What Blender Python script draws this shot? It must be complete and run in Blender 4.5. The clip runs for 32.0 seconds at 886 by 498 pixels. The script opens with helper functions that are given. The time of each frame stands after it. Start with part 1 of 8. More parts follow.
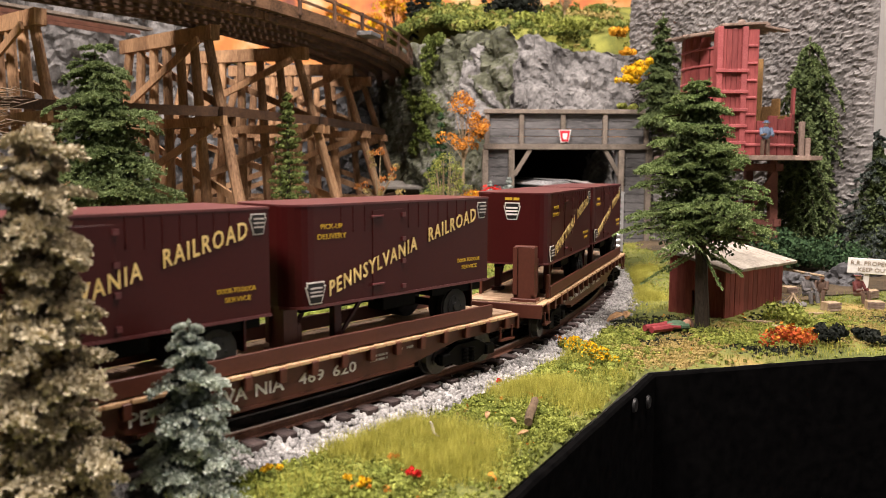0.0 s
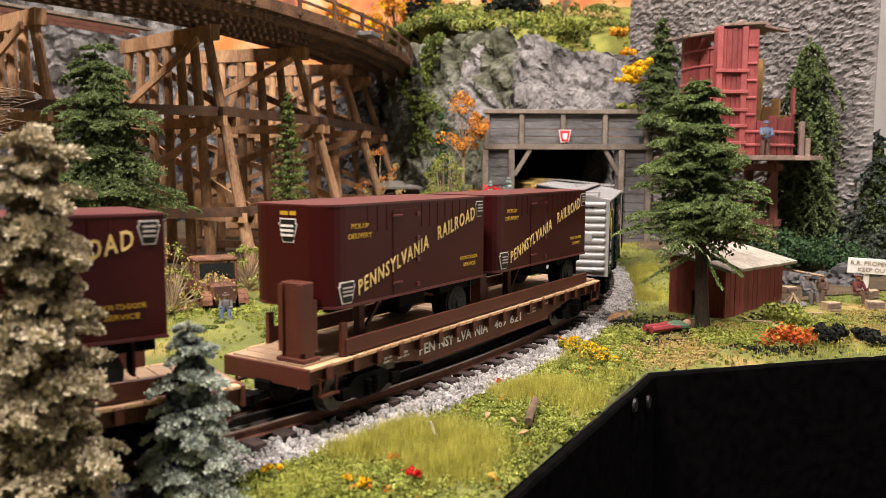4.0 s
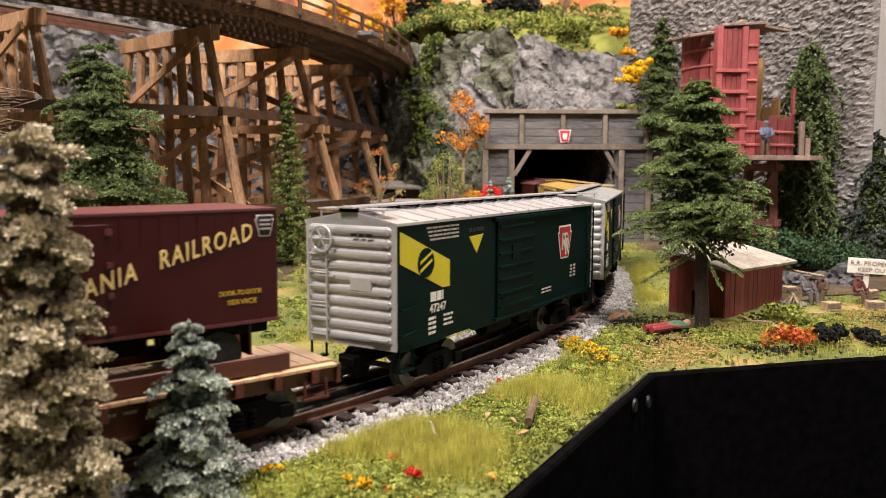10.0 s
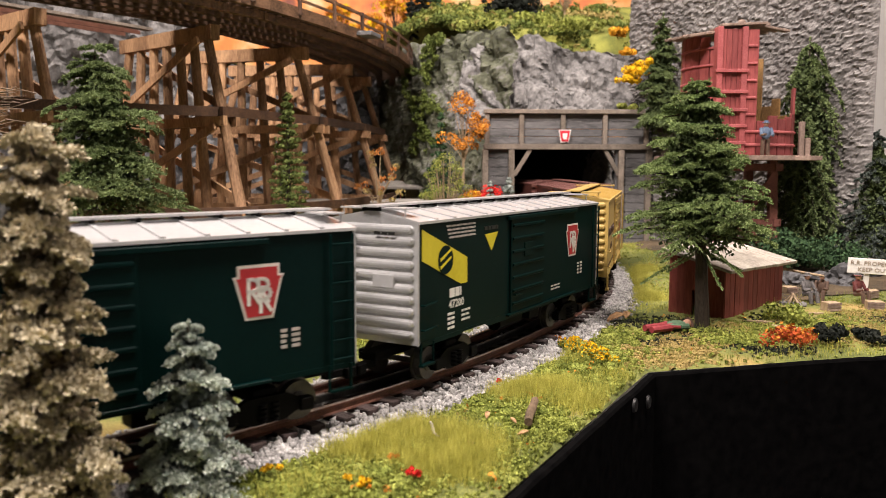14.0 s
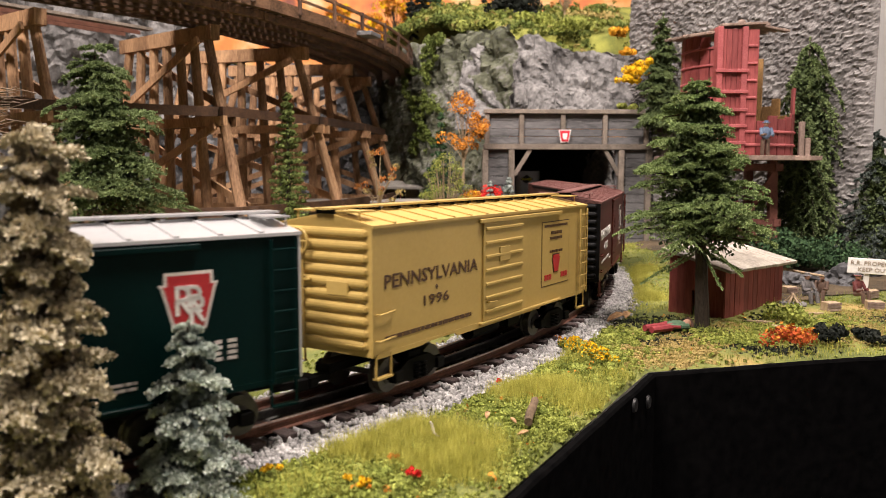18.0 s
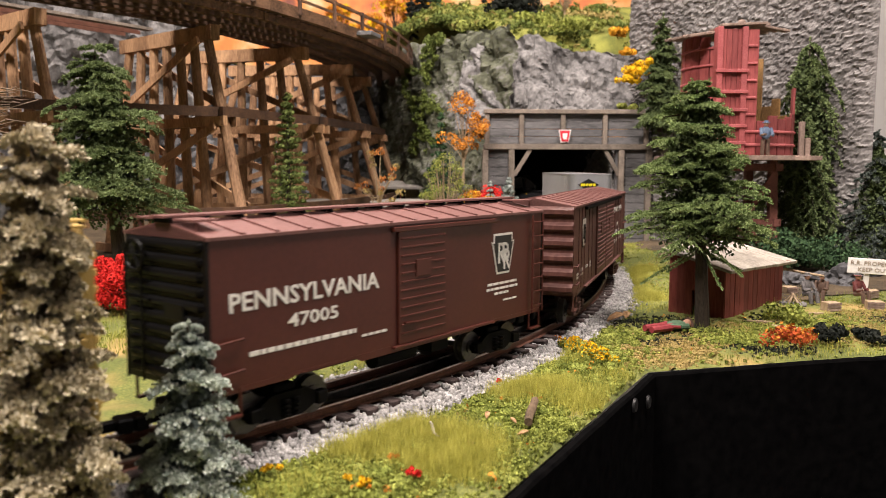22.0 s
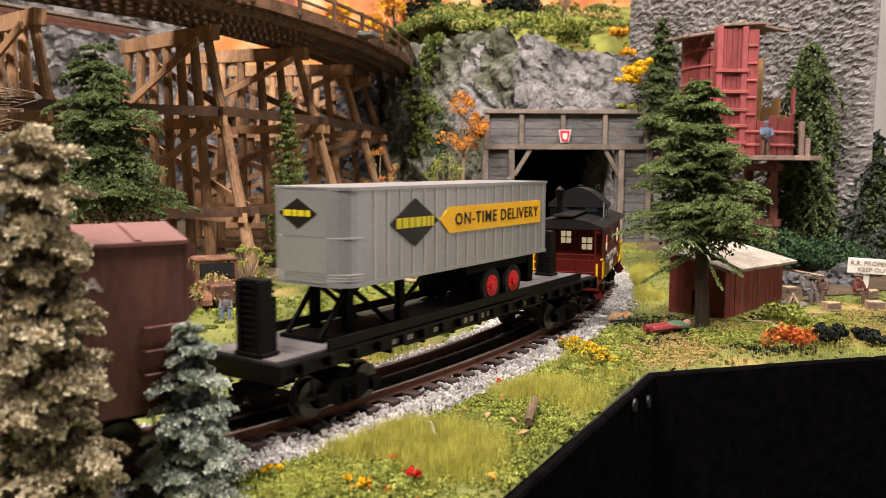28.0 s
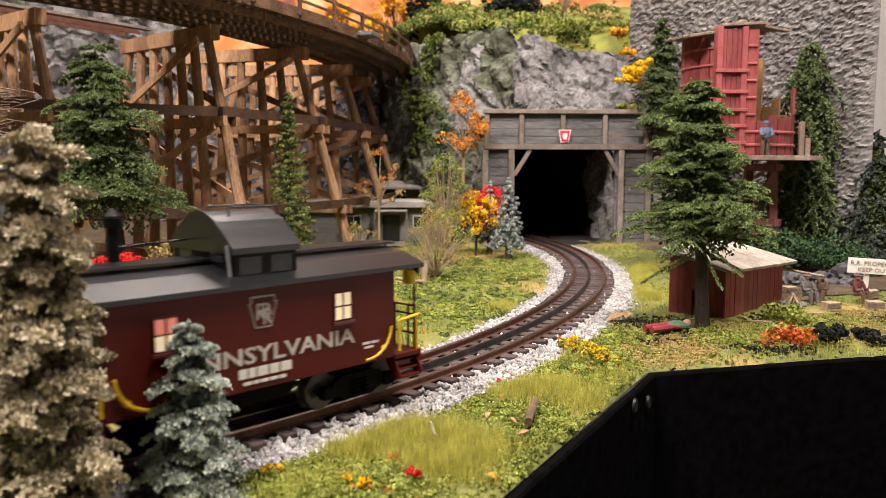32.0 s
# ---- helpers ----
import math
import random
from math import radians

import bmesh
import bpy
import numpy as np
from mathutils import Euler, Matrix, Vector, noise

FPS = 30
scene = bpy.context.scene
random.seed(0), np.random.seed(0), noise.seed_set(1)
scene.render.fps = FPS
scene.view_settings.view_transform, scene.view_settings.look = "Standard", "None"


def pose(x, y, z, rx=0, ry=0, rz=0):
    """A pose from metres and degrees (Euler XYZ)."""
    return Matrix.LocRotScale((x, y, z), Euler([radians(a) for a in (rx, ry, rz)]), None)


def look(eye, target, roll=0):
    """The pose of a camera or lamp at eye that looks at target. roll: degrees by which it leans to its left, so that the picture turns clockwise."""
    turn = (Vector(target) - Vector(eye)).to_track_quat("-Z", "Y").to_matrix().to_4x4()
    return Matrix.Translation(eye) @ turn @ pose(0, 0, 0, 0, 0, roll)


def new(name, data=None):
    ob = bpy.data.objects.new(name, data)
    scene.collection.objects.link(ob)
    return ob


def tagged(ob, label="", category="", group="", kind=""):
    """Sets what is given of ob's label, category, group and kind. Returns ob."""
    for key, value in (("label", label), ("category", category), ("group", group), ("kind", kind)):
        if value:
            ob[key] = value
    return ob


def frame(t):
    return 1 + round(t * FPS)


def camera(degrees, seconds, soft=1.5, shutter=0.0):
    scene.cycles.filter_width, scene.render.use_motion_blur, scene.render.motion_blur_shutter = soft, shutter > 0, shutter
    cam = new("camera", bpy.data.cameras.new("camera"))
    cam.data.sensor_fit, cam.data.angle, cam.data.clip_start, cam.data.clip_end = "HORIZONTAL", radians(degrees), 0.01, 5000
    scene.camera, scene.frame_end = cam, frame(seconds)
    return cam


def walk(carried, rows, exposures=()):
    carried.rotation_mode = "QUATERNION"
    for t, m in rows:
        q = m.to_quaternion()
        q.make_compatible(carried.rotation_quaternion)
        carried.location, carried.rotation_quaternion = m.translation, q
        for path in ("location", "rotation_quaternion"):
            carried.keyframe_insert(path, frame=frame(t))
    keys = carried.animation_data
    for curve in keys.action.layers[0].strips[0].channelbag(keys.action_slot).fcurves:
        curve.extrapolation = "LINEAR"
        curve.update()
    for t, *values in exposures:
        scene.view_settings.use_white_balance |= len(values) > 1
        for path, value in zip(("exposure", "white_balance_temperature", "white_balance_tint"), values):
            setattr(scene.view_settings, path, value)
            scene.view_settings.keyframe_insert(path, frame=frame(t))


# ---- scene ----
# ---- camera ----
cam = camera(57.8, 32.0, soft=0.8, shutter=0.5)
cam.data.dof.use_dof, cam.data.dof.focus_distance, cam.data.dof.aperture_fstop = True, 0.55, 17.0
EYE = look((0, 0, 0.1281), (0, 1, 0.1281 - math.tan(radians(6.01))), 0.16)
walk(cam, [(0.0, EYE), (32.0, EYE)])

# ---- light ----
world = bpy.data.worlds.new("room_air")
scene.world = world
world.use_nodes = True
world.node_tree.nodes["Background"].inputs["Color"].default_value = (1.0, 0.88, 0.74, 1)
world.node_tree.nodes["Background"].inputs["Strength"].default_value = 0.008
scene.view_settings.exposure = -0.04


def ceiling_lamp(x, y, size, watts, aim):
    data = bpy.data.lights.new("ceiling_lamp", "AREA")
    data.shape, data.size, data.energy, data.color = "DISK", size, watts, (1.0, 0.87, 0.805)
    ob = new("ceiling_lamp_light", data)
    ob.matrix_world = look((x, y, 1.52), aim)
    return ob


LAMPS = [(-0.55, -0.22, 0.50, 76, (0.0, 0.75, 0.1)), (0.45, 0.35, 0.40, 40, (0.1, 0.85, 0.1)), (-0.2, 1.32, 0.40, 26, (-0.2, 1.3, 0.2))]
for lamp in LAMPS:
    ceiling_lamp(*lamp)

# ---- materials ----


def surface(name, c1, c2, scale=60.0, rough=0.7, bump=0.0, fine=600.0, metal=0.0, spec=0.4, third=None, vary=0.0, stretch=(1, 1, 1), low=0.35, high=0.65):
    """Two colours mixed by coarse and fine noise, with relief. scale and fine: features per metre."""
    m = bpy.data.materials.new(name)
    m.use_nodes = True
    nt = m.node_tree
    n, l = nt.nodes, nt.links
    b = n["Principled BSDF"]
    co = n.new("ShaderNodeTexCoord")
    mp = n.new("ShaderNodeMapping")
    mp.inputs["Scale"].default_value = stretch
    l.new(co.outputs["Object"], mp.inputs["Vector"])
    n1 = n.new("ShaderNodeTexNoise")
    n1.inputs["Scale"].default_value, n1.inputs["Detail"].default_value = scale, 6
    n2 = n.new("ShaderNodeTexNoise")
    n2.inputs["Scale"].default_value, n2.inputs["Detail"].default_value = fine, 3
    for q in (n1, n2):
        l.new(mp.outputs["Vector"], q.inputs["Vector"])
    add = n.new("ShaderNodeMath")
    add.operation = "MULTIPLY_ADD"
    l.new(n2.outputs["Fac"], add.inputs[0])
    add.inputs[1].default_value = 0.45
    half = n.new("ShaderNodeMath")
    half.operation = "MULTIPLY"
    l.new(n1.outputs["Fac"], half.inputs[0])
    half.inputs[1].default_value = 0.55
    l.new(half.outputs[0], add.inputs[2])
    ramp = n.new("ShaderNodeValToRGB")
    e = ramp.color_ramp.elements
    e[0].position, e[0].color = low, (*c1, 1)
    e[1].position, e[1].color = high, (*c2, 1)
    if third:
        q = e.new((low + high) / 2)
        q.color = (*third, 1)
    l.new(add.outputs[0], ramp.inputs["Fac"])
    out = ramp.outputs["Color"]
    if vary:
        info = n.new("ShaderNodeObjectInfo")
        rnd = info.outputs["Random"]
        if vary < 0:
            rnd = n.new("ShaderNodeNewGeometry").outputs["Random Per Island"]
        hsv = n.new("ShaderNodeHueSaturation")
        mr = n.new("ShaderNodeMapRange")
        mr.inputs["To Min"].default_value, mr.inputs["To Max"].default_value = 1 - abs(vary), 1 + abs(vary)
        l.new(rnd, mr.inputs["Value"])
        l.new(mr.outputs["Result"], hsv.inputs["Value"])
        l.new(out, hsv.inputs["Color"])
        out = hsv.outputs["Color"]
    l.new(out, b.inputs["Base Color"])
    b.inputs["Roughness"].default_value, b.inputs["Metallic"].default_value = rough, metal
    b.inputs["Specular IOR Level"].default_value = spec
    if bump:
        bp = n.new("ShaderNodeBump")
        bp.inputs["Strength"].default_value, bp.inputs["Distance"].default_value = 0.8, bump
        l.new(add.outputs[0], bp.inputs["Height"])
        l.new(bp.outputs["Normal"], b.inputs["Normal"])
    return m


def glow(name, colour, strength):
    m = bpy.data.materials.new(name)
    m.use_nodes = True
    b = m.node_tree.nodes["Principled BSDF"]
    b.inputs["Base Color"].default_value = (*colour, 1)
    b.inputs["Emission Color"].default_value = (*colour, 1)
    b.inputs["Emission Strength"].default_value = strength
    return m


M = {}
M["rock"] = surface("grey_rock", (0.065, 0.063, 0.062), (0.25, 0.242, 0.236), 14, 0.88, 0.0009, 190, third=(0.14, 0.135, 0.132))
M["mossy_rock"] = surface("mossy_grey_rock", (0.045, 0.045, 0.042), (0.20, 0.195, 0.19), 9, 0.9, 0.0009, 160, third=(0.085, 0.092, 0.055))
M["rock_wall"] = surface("grey_rock_wall", (0.08, 0.074, 0.071), (0.25, 0.238, 0.228), 18, 0.88, 0.001, 300, third=(0.165, 0.155, 0.15), stretch=(1, 1, 2))
M["dark_rock"] = surface("dark_rock", (0.02, 0.02, 0.022), (0.13, 0.13, 0.135), 22, 0.85, 0.001, 260)
M["moss"] = surface("moss_green", (0.02, 0.035, 0.012), (0.08, 0.10, 0.03), 30, 0.95, 0.001, 700)
M["lime_turf"] = surface("lime_turf", (0.050, 0.065, 0.012), (0.26, 0.26, 0.05), 22, 0.95, 0.0015, 900)
M["soil"] = surface("brown_soil", (0.018, 0.013, 0.008), (0.12, 0.085, 0.045), 30, 0.95, 0.001, 900)
M["gravel"] = surface("pale_gravel", (0.12, 0.117, 0.113), (0.44, 0.43, 0.415), 90, 0.85, 0.0, 700, vary=-0.32)
M["gravel_bed"] = surface("gravel_bed", (0.07, 0.066, 0.062), (0.32, 0.31, 0.30), 250, 0.95, 0.001, 900)
M["tie"] = surface("dark_wood_tie", (0.022, 0.015, 0.014), (0.080, 0.056, 0.052), 120, 0.8, 0.0004, 900, vary=0.4, stretch=(1, 6, 1))
M["rail"] = surface("rusty_rail_brown", (0.07, 0.028, 0.018), (0.17, 0.075, 0.05), 150, 0.5, 0.0001, 900, metal=0.3)
M["rail_top"] = surface("worn_rail_top", (0.16, 0.12, 0.10), (0.36, 0.31, 0.28), 90, 0.28, 0, 700, metal=0.9)
M["black_rail"] = surface("blackened_rail", (0.03, 0.029, 0.028), (0.09, 0.086, 0.08), 90, 0.38, 0, 700, metal=0.6)
M["trestle"] = surface("stained_brown_timber", (0.15, 0.077, 0.040), (0.49, 0.295, 0.158), 40, 0.8, 0.0004, 500, vary=0.28, stretch=(1, 1, 0.25))
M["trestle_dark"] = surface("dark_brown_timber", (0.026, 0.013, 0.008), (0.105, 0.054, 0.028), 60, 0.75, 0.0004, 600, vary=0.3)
M["grey_timber"] = surface("weathered_grey_timber", (0.048, 0.047, 0.049), (0.165, 0.16, 0.16), 40, 0.85, 0.0004, 500, vary=0.25, stretch=(0.2, 1, 1))
M["brown_grey"] = surface("brown_grey_timber", (0.09, 0.075, 0.06), (0.26, 0.215, 0.175), 50, 0.85, 0.0004, 600, vary=0.2)
M["black_cloth"] = surface("black_felt", (0.0015, 0.0015, 0.0016), (0.0050, 0.0048, 0.0049), 150, 1.0, 0.0004, 2500, spec=0.0)
M["white_wall"] = surface("white_wall_paint", (0.80, 0.79, 0.77), (0.86, 0.85, 0.83), 3, 0.8, 0, 80)
M["grey_wall"] = surface("grey_wall_paint", (0.17, 0.166, 0.162), (0.21, 0.206, 0.20), 3, 0.85, 0, 80)
M["room_floor"] = surface("dark_carpet", (0.03, 0.03, 0.035), (0.07, 0.07, 0.075), 20, 0.95, 0, 300)
# near black: the darkness inside the tunnel is put into this colour
M["tunnel"] = surface("tunnel_shade_black", (0.004, 0.004, 0.004), (0.02, 0.02, 0.02), 20, 0.95, 0, 200)

# ---- helpers for building ----


def part(name, bm, material, parent=None, label="", m=None):
    me = bpy.data.meshes.new(name)
    bm.to_mesh(me)
    bm.free()
    for mm in (material if isinstance(material, (list, tuple)) else [material]):
        me.materials.append(mm)
    ob = new(name, me)
    if parent is not None:
        ob.parent = parent
    if m is not None:
        ob.matrix_basis = m
    if label:
        ob["label"] = label
    return ob


def raw(name, verts, faces, material, parent=None, label="", smooth=False):
    me = bpy.data.meshes.new(name)
    me.from_pydata([tuple(v) for v in verts], [], [tuple(f) for f in faces])
    me.materials.append(material)
    if smooth:
        me.shade_smooth()
    ob = new(name, me)
    if parent is not None:
        ob.parent = parent
    if label:
        ob["label"] = label
    return ob


def shared(name, me, parent, m):
    ob = new(name, me)
    ob.parent = parent
    ob.matrix_basis = m
    return ob


def holder(name, m, label, category, group="", kind=""):
    ob = new(name)
    ob.empty_display_size = 0.01
    ob.matrix_basis = m
    return tagged(ob, label, category, group, kind)


def box(bm, x0, x1, y0, y1, z0, z1, bevel=0.0, m=None):
    r = bmesh.ops.create_cube(bm, size=1)
    bmesh.ops.transform(bm, matrix=Matrix.LocRotScale(((x0 + x1) / 2, (y0 + y1) / 2, (z0 + z1) / 2), None, (x1 - x0, y1 - y0, z1 - z0)), verts=r["verts"])
    vs = r["verts"]
    if bevel:
        es = list({e for v in vs for e in v.link_edges})
        q = bmesh.ops.bevel(bm, geom=es, offset=bevel, segments=1, affect="EDGES")
        vs = [v for v in {w for f in q["faces"] for w in f.verts} | {v for v in vs if v.is_valid}]
    if m is not None:
        bmesh.ops.transform(bm, matrix=m, verts=vs)
    return bm


def beam(bm, a, b, w, h, up=(0, 0, 1)):
    """A square timber from a to b, w wide and h high."""
    a, b = Vector(a), Vector(b)
    d = (b - a)
    x = d.normalized()
    u = Vector(up)
    if abs(x.dot(u)) > 0.98:
        u = Vector((0, 1, 0))
    y = u.cross(x).normalized()
    z = x.cross(y)
    t = Matrix((x, y, z)).transposed().to_4x4()
    t.translation = (a + b) / 2
    r = bmesh.ops.create_cube(bm, size=1)
    bmesh.ops.transform(bm, matrix=t @ Matrix.Diagonal((d.length, w, h, 1)), verts=r["verts"])
    return bm


def rod(bm, a, b, r1, r2=None, n=8, caps=True):
    a, b = Vector(a), Vector(b)
    d = b - a
    q = bmesh.ops.create_cone(bm, cap_ends=caps, segments=n, radius1=r1, radius2=r1 if r2 is None else r2, depth=d.length)
    bmesh.ops.transform(bm, matrix=Matrix.Translation((a + b) / 2) @ d.to_track_quat("Z", "Y").to_matrix().to_4x4(), verts=q["verts"])
    return bm


def plate(bm, pts, y0, y1):
    """A flat shape in x and z, from y0 to y1 thick."""
    a = [bm.verts.new((p[0], y0, p[1])) for p in pts]
    b = [bm.verts.new((p[0], y1, p[1])) for p in pts]
    bm.faces.new(a), bm.faces.new(b[::-1])
    for i in range(len(pts)):
        j = (i + 1) % len(pts)
        bm.faces.new((a[j], a[i], b[i], b[j]))
    bmesh.ops.recalc_face_normals(bm, faces=bm.faces)
    return bm


def B():
    return bmesh.new()


def fbm(x, y, z, octaves=4):
    return noise.fractal(Vector((x, y, z)), 1.0, 2.0, octaves)


# ---- the room ----
room = [("wall_north", -3.2, 3.0, 3.2, 3.3, -1.0, 1.6), ("wall_south", -3.2, 3.0, -2.6, -2.5, -1.0, 1.6),
        ("wall_west", -3.3, -3.2, -2.6, 3.3, -1.0, 1.6), ("wall_east", 1.75, 1.85, -2.5, 3.2, -1.0, 1.6)]
for nm, x0, x1, y0, y1, z0, z1 in room:
    tagged(part(nm, box(B(), x0, x1, y0, y1, z0, z1), M["white_wall" if nm in ("wall_east", "wall_north") else "grey_wall"]), "plain painted room wall", "wall", kind="structure")
tagged(part("floor", box(B(), -3.3, 3.0, -2.6, 3.3, -1.1, -1.0), M["room_floor"]), "dark carpeted exhibition room floor", "floor", kind="structure")
tagged(part("ceiling", box(B(), -3.3, 3.0, -2.6, 3.3, 1.6, 1.7), M["grey_wall"]), "plain grey painted ceiling", "ceiling", kind="structure")

for lx, ly, *_ in LAMPS:
    h = holder("ceiling_lamp", pose(lx, ly, 1.6), "round white ceiling lamp housing", "lamp", "ceiling lamps")
    bm = bmesh.new()
    bmesh.ops.create_cone(bm, cap_ends=False, segments=32, radius1=0.34, radius2=0.31, depth=0.05, matrix=pose(0, 0, -0.025))
    part("housing", bm, M["white_wall"], h)

# ---- the layout: edge, ground, track circle ----
CX, CY, R, ZR = -0.8301, 1.0506, 1.0063, 0.011
EDGE = [Vector((-0.30, -0.293)), Vector((0.127, 0.485)), Vector((0.62, 0.62))]


def inside(x, y):
    """How far a place lies within the layout's front edge."""
    a, b, c = EDGE
    d1, d2 = (b - a).normalized(), (c - b).normalized()
    s1 = (x - a.x) * -d1.y + (y - a.y) * d1.x
    s2 = (x - b.x) * -d2.y + (y - b.y) * d2.x
    return max(s1, s2)


def off_track(x, y):
    return math.hypot(x - CX, y - CY) - R


def ground_z(x, y):
    d = off_track(x, y)
    z = 0.004 * fbm(x * 9, y * 9, 0.3) + 0.0012 * fbm(x * 60, y * 60, 1.7)
    k = min(1.0, max(0.0, (abs(d) - 0.03) / 0.03))
    z *= k
    z += 0.002 * k
    if d > 0.05:
        z += 0.012 * min(1, max(0, (x - 0.22) / 0.2)) * min(1, max(0, (y - 0.55) / 0.3))
    return z


def bare(x, y):
    """Above 0 on bare dark soil: under the trestle, dark also for its shade, and round the camp before the rock wall.
    """
    n = 0.05 * fbm(x * 8, y * 8, 5) + 0.02 * fbm(x * 40, y * 40, 2)
    a = min(y - 0.86, -0.19 - 0.12 * (y - 1.0) - x) + n
    b = min(y - 0.735, x - 0.285) + n
    return max(a, b)


def ground_mesh():
    xs = np.concatenate([np.arange(-2.4, -0.7, 0.03), np.arange(-0.7, 0.62, 0.006), np.arange(0.62, 1.0, 0.03)])
    ys = np.concatenate([np.arange(-0.4, 0.1, 0.02), np.arange(0.1, 1.5, 0.006), np.arange(1.5, 2.4, 0.03)])
    nx, ny = len(xs), len(ys)
    verts = [(x, y, ground_z(x, y)) for y in ys for x in xs]
    a, b, c = EDGE
    d1, d2 = (b - a).normalized(), (c - b).normalized()
    ok = []
    for i, (x, y, z) in enumerate(verts):
        s = inside(x, y)
        ok.append(s > -0.0085)
        if -0.0085 < s < 0.0006:
            s1 = (x - a.x) * -d1.y + (y - a.y) * d1.x
            d = d1 if s1 >= s - 1e-9 else d2
            verts[i] = (x - d.y * (0.0006 - s), y + d.x * (0.0006 - s), min(z, 0.0006))
    faces = []
    for j in range(ny - 1):
        for i in range(nx - 1):
            q = (j * nx + i, j * nx + i + 1, (j + 1) * nx + i + 1, (j + 1) * nx + i)
            if all(ok[k] for k in q):
                faces.append(q)
    return verts, faces


def ground_material():
    """Patches of green, lime and straw ground cover and burnt soil, blended by noise."""
    m = surface("ground_cover", (0.04, 0.055, 0.012), (0.24, 0.235, 0.055), 11, 0.95, 0.0016, 800, third=(0.095, 0.11, 0.024), low=0.3, high=0.68)
    n, l = m.node_tree.nodes, m.node_tree.links
    b = n["Principled BSDF"]
    old = b.inputs["Base Color"].links[0].from_socket
    geo = n.new("ShaderNodeNewGeometry")
    tex = n.new("ShaderNodeTexNoise")
    tex.inputs["Scale"].default_value, tex.inputs["Detail"].default_value = 7.0, 5
    l.new(geo.outputs["Position"], tex.inputs["Vector"])
    r = n.new("ShaderNodeValToRGB")
    r.color_ramp.elements[0].position, r.color_ramp.elements[0].color = 0.55, (0, 0, 0, 1)
    r.color_ramp.elements[1].position, r.color_ramp.elements[1].color = 0.66, (1, 1, 1, 1)
    l.new(tex.outputs["Fac"], r.inputs["Fac"])
    mix = n.new("ShaderNodeMix")
    mix.data_type = "RGBA"
    l.new(r.outputs["Color"], mix.inputs["Factor"])
    l.new(old, mix.inputs["A"])
    mix.inputs["B"].default_value = (0.30, 0.20, 0.07, 1)
    l.new(mix.outputs["Result"], b.inputs["Base Color"])
    return m


def soil_patch():
    """A thin sheet of dark soil on the ground; its colour also holds the trestle's shade."""
    xs, ys = np.arange(-1.4, 0.52, 0.012), np.arange(0.60, 1.80, 0.012)
    w = len(xs)
    verts = [(x, y, ground_z(x, y) + 0.0012) for y in ys for x in xs]
    ok = [bare(v[0], v[1]) > 0 and inside(v[0], v[1]) > 0 and abs(off_track(v[0], v[1])) > 0.05 for v in verts]
    faces = []
    for j in range(len(ys) - 1):
        for i in range(w - 1):
            q = (j * w + i, j * w + i + 1, (j + 1) * w + i + 1, (j + 1) * w + i)
            if all(ok[k] for k in q):
                faces.append(q)
    return tagged(raw("soil", verts, faces, M["soil"], smooth=True), "bare brown soil with little growing on it, dark also for the trestle's shade", "soil", kind="structure")


soil_patch()
v, f = ground_mesh()
M["ground"] = ground_material()
tagged(raw("ground", v, f, M["ground"], smooth=True), "scenic ground of green and straw coloured turf", "ground", kind="structure")
tagged(part("table_top", box(B(), -2.4, 1.0, 0.9, 3.1, -0.08, -0.03), M["black_cloth"]), "dark wooden table top under the scenery", "table", kind="structure")


def fascia():
    """Two black cloth panels that meet at a corner, hung along the layout's front edge."""
    h = holder("fascia_panel", pose(0, 0, 0), "black felt covered panel along the front edge of the layout", "panel", kind="structure")
    for a, b, drop in ((EDGE[0], EDGE[1], 0.999), (EDGE[1], EDGE[2], 0.999)):
        d = (b - a).normalized()
        q = Vector((d.y, -d.x))
        bm = B()
        n = 60
        rows = []
        for i in range(n + 1):
            p = a.lerp(b, i / n)
            w = 0.0008 * fbm(p.x * 30, p.y * 30, 4)
            z = 0.0008 + 0.0007 * fbm(p.x * 12, p.y * 12, 9)
            rows.append([bm.verts.new((p.x + q.x * (o + w), p.y + q.y * (o + w), zz)) for o, zz in ((0.0, -drop), (0.0, z - 0.001), (0.001, z), (0.004, z), (0.005, z - 0.0015), (0.005, -drop))])
        for i in range(n):
            for k in range(5):
                bm.faces.new((rows[i][k], rows[i + 1][k], rows[i + 1][k + 1], rows[i][k + 1]))
        bmesh.ops.recalc_face_normals(bm, faces=bm.faces)
        part("cloth_panel", bm, M["black_cloth"], h)
    return h


fascia()
h = holder("table_skirt", pose(0, 0, 0), "black cloth skirt hung round the layout table", "table skirt", kind="structure")
for x0, x1, y0, y1 in ((-2.41, -2.40, -0.40, 2.40), (-2.40, -0.37, -0.41, -0.40), (1.0, 1.01, 0.72, 2.40)):
    part("cloth_panel", box(B(), x0, x1, y0, y1, -1.0, 0.0), M["black_cloth"], h)


def ring(r0, prof, a0, a1, n):
    """A profile of (radius offset, height) swept along the track circle."""
    vs, fs = [], []
    k = len(prof)
    for i in range(n + 1):
        a = a0 + (a1 - a0) * i / n
        for dr, z in prof:
            vs.append((CX + (r0 + dr) * math.cos(a), CY + (r0 + dr) * math.sin(a), z))
    for i in range(n):
        for j in range(k):
            j2 = (j + 1) % k
            fs.append((i * k + j, i * k + j2, (i + 1) * k + j2, (i + 1) * k + j))
    return vs, fs


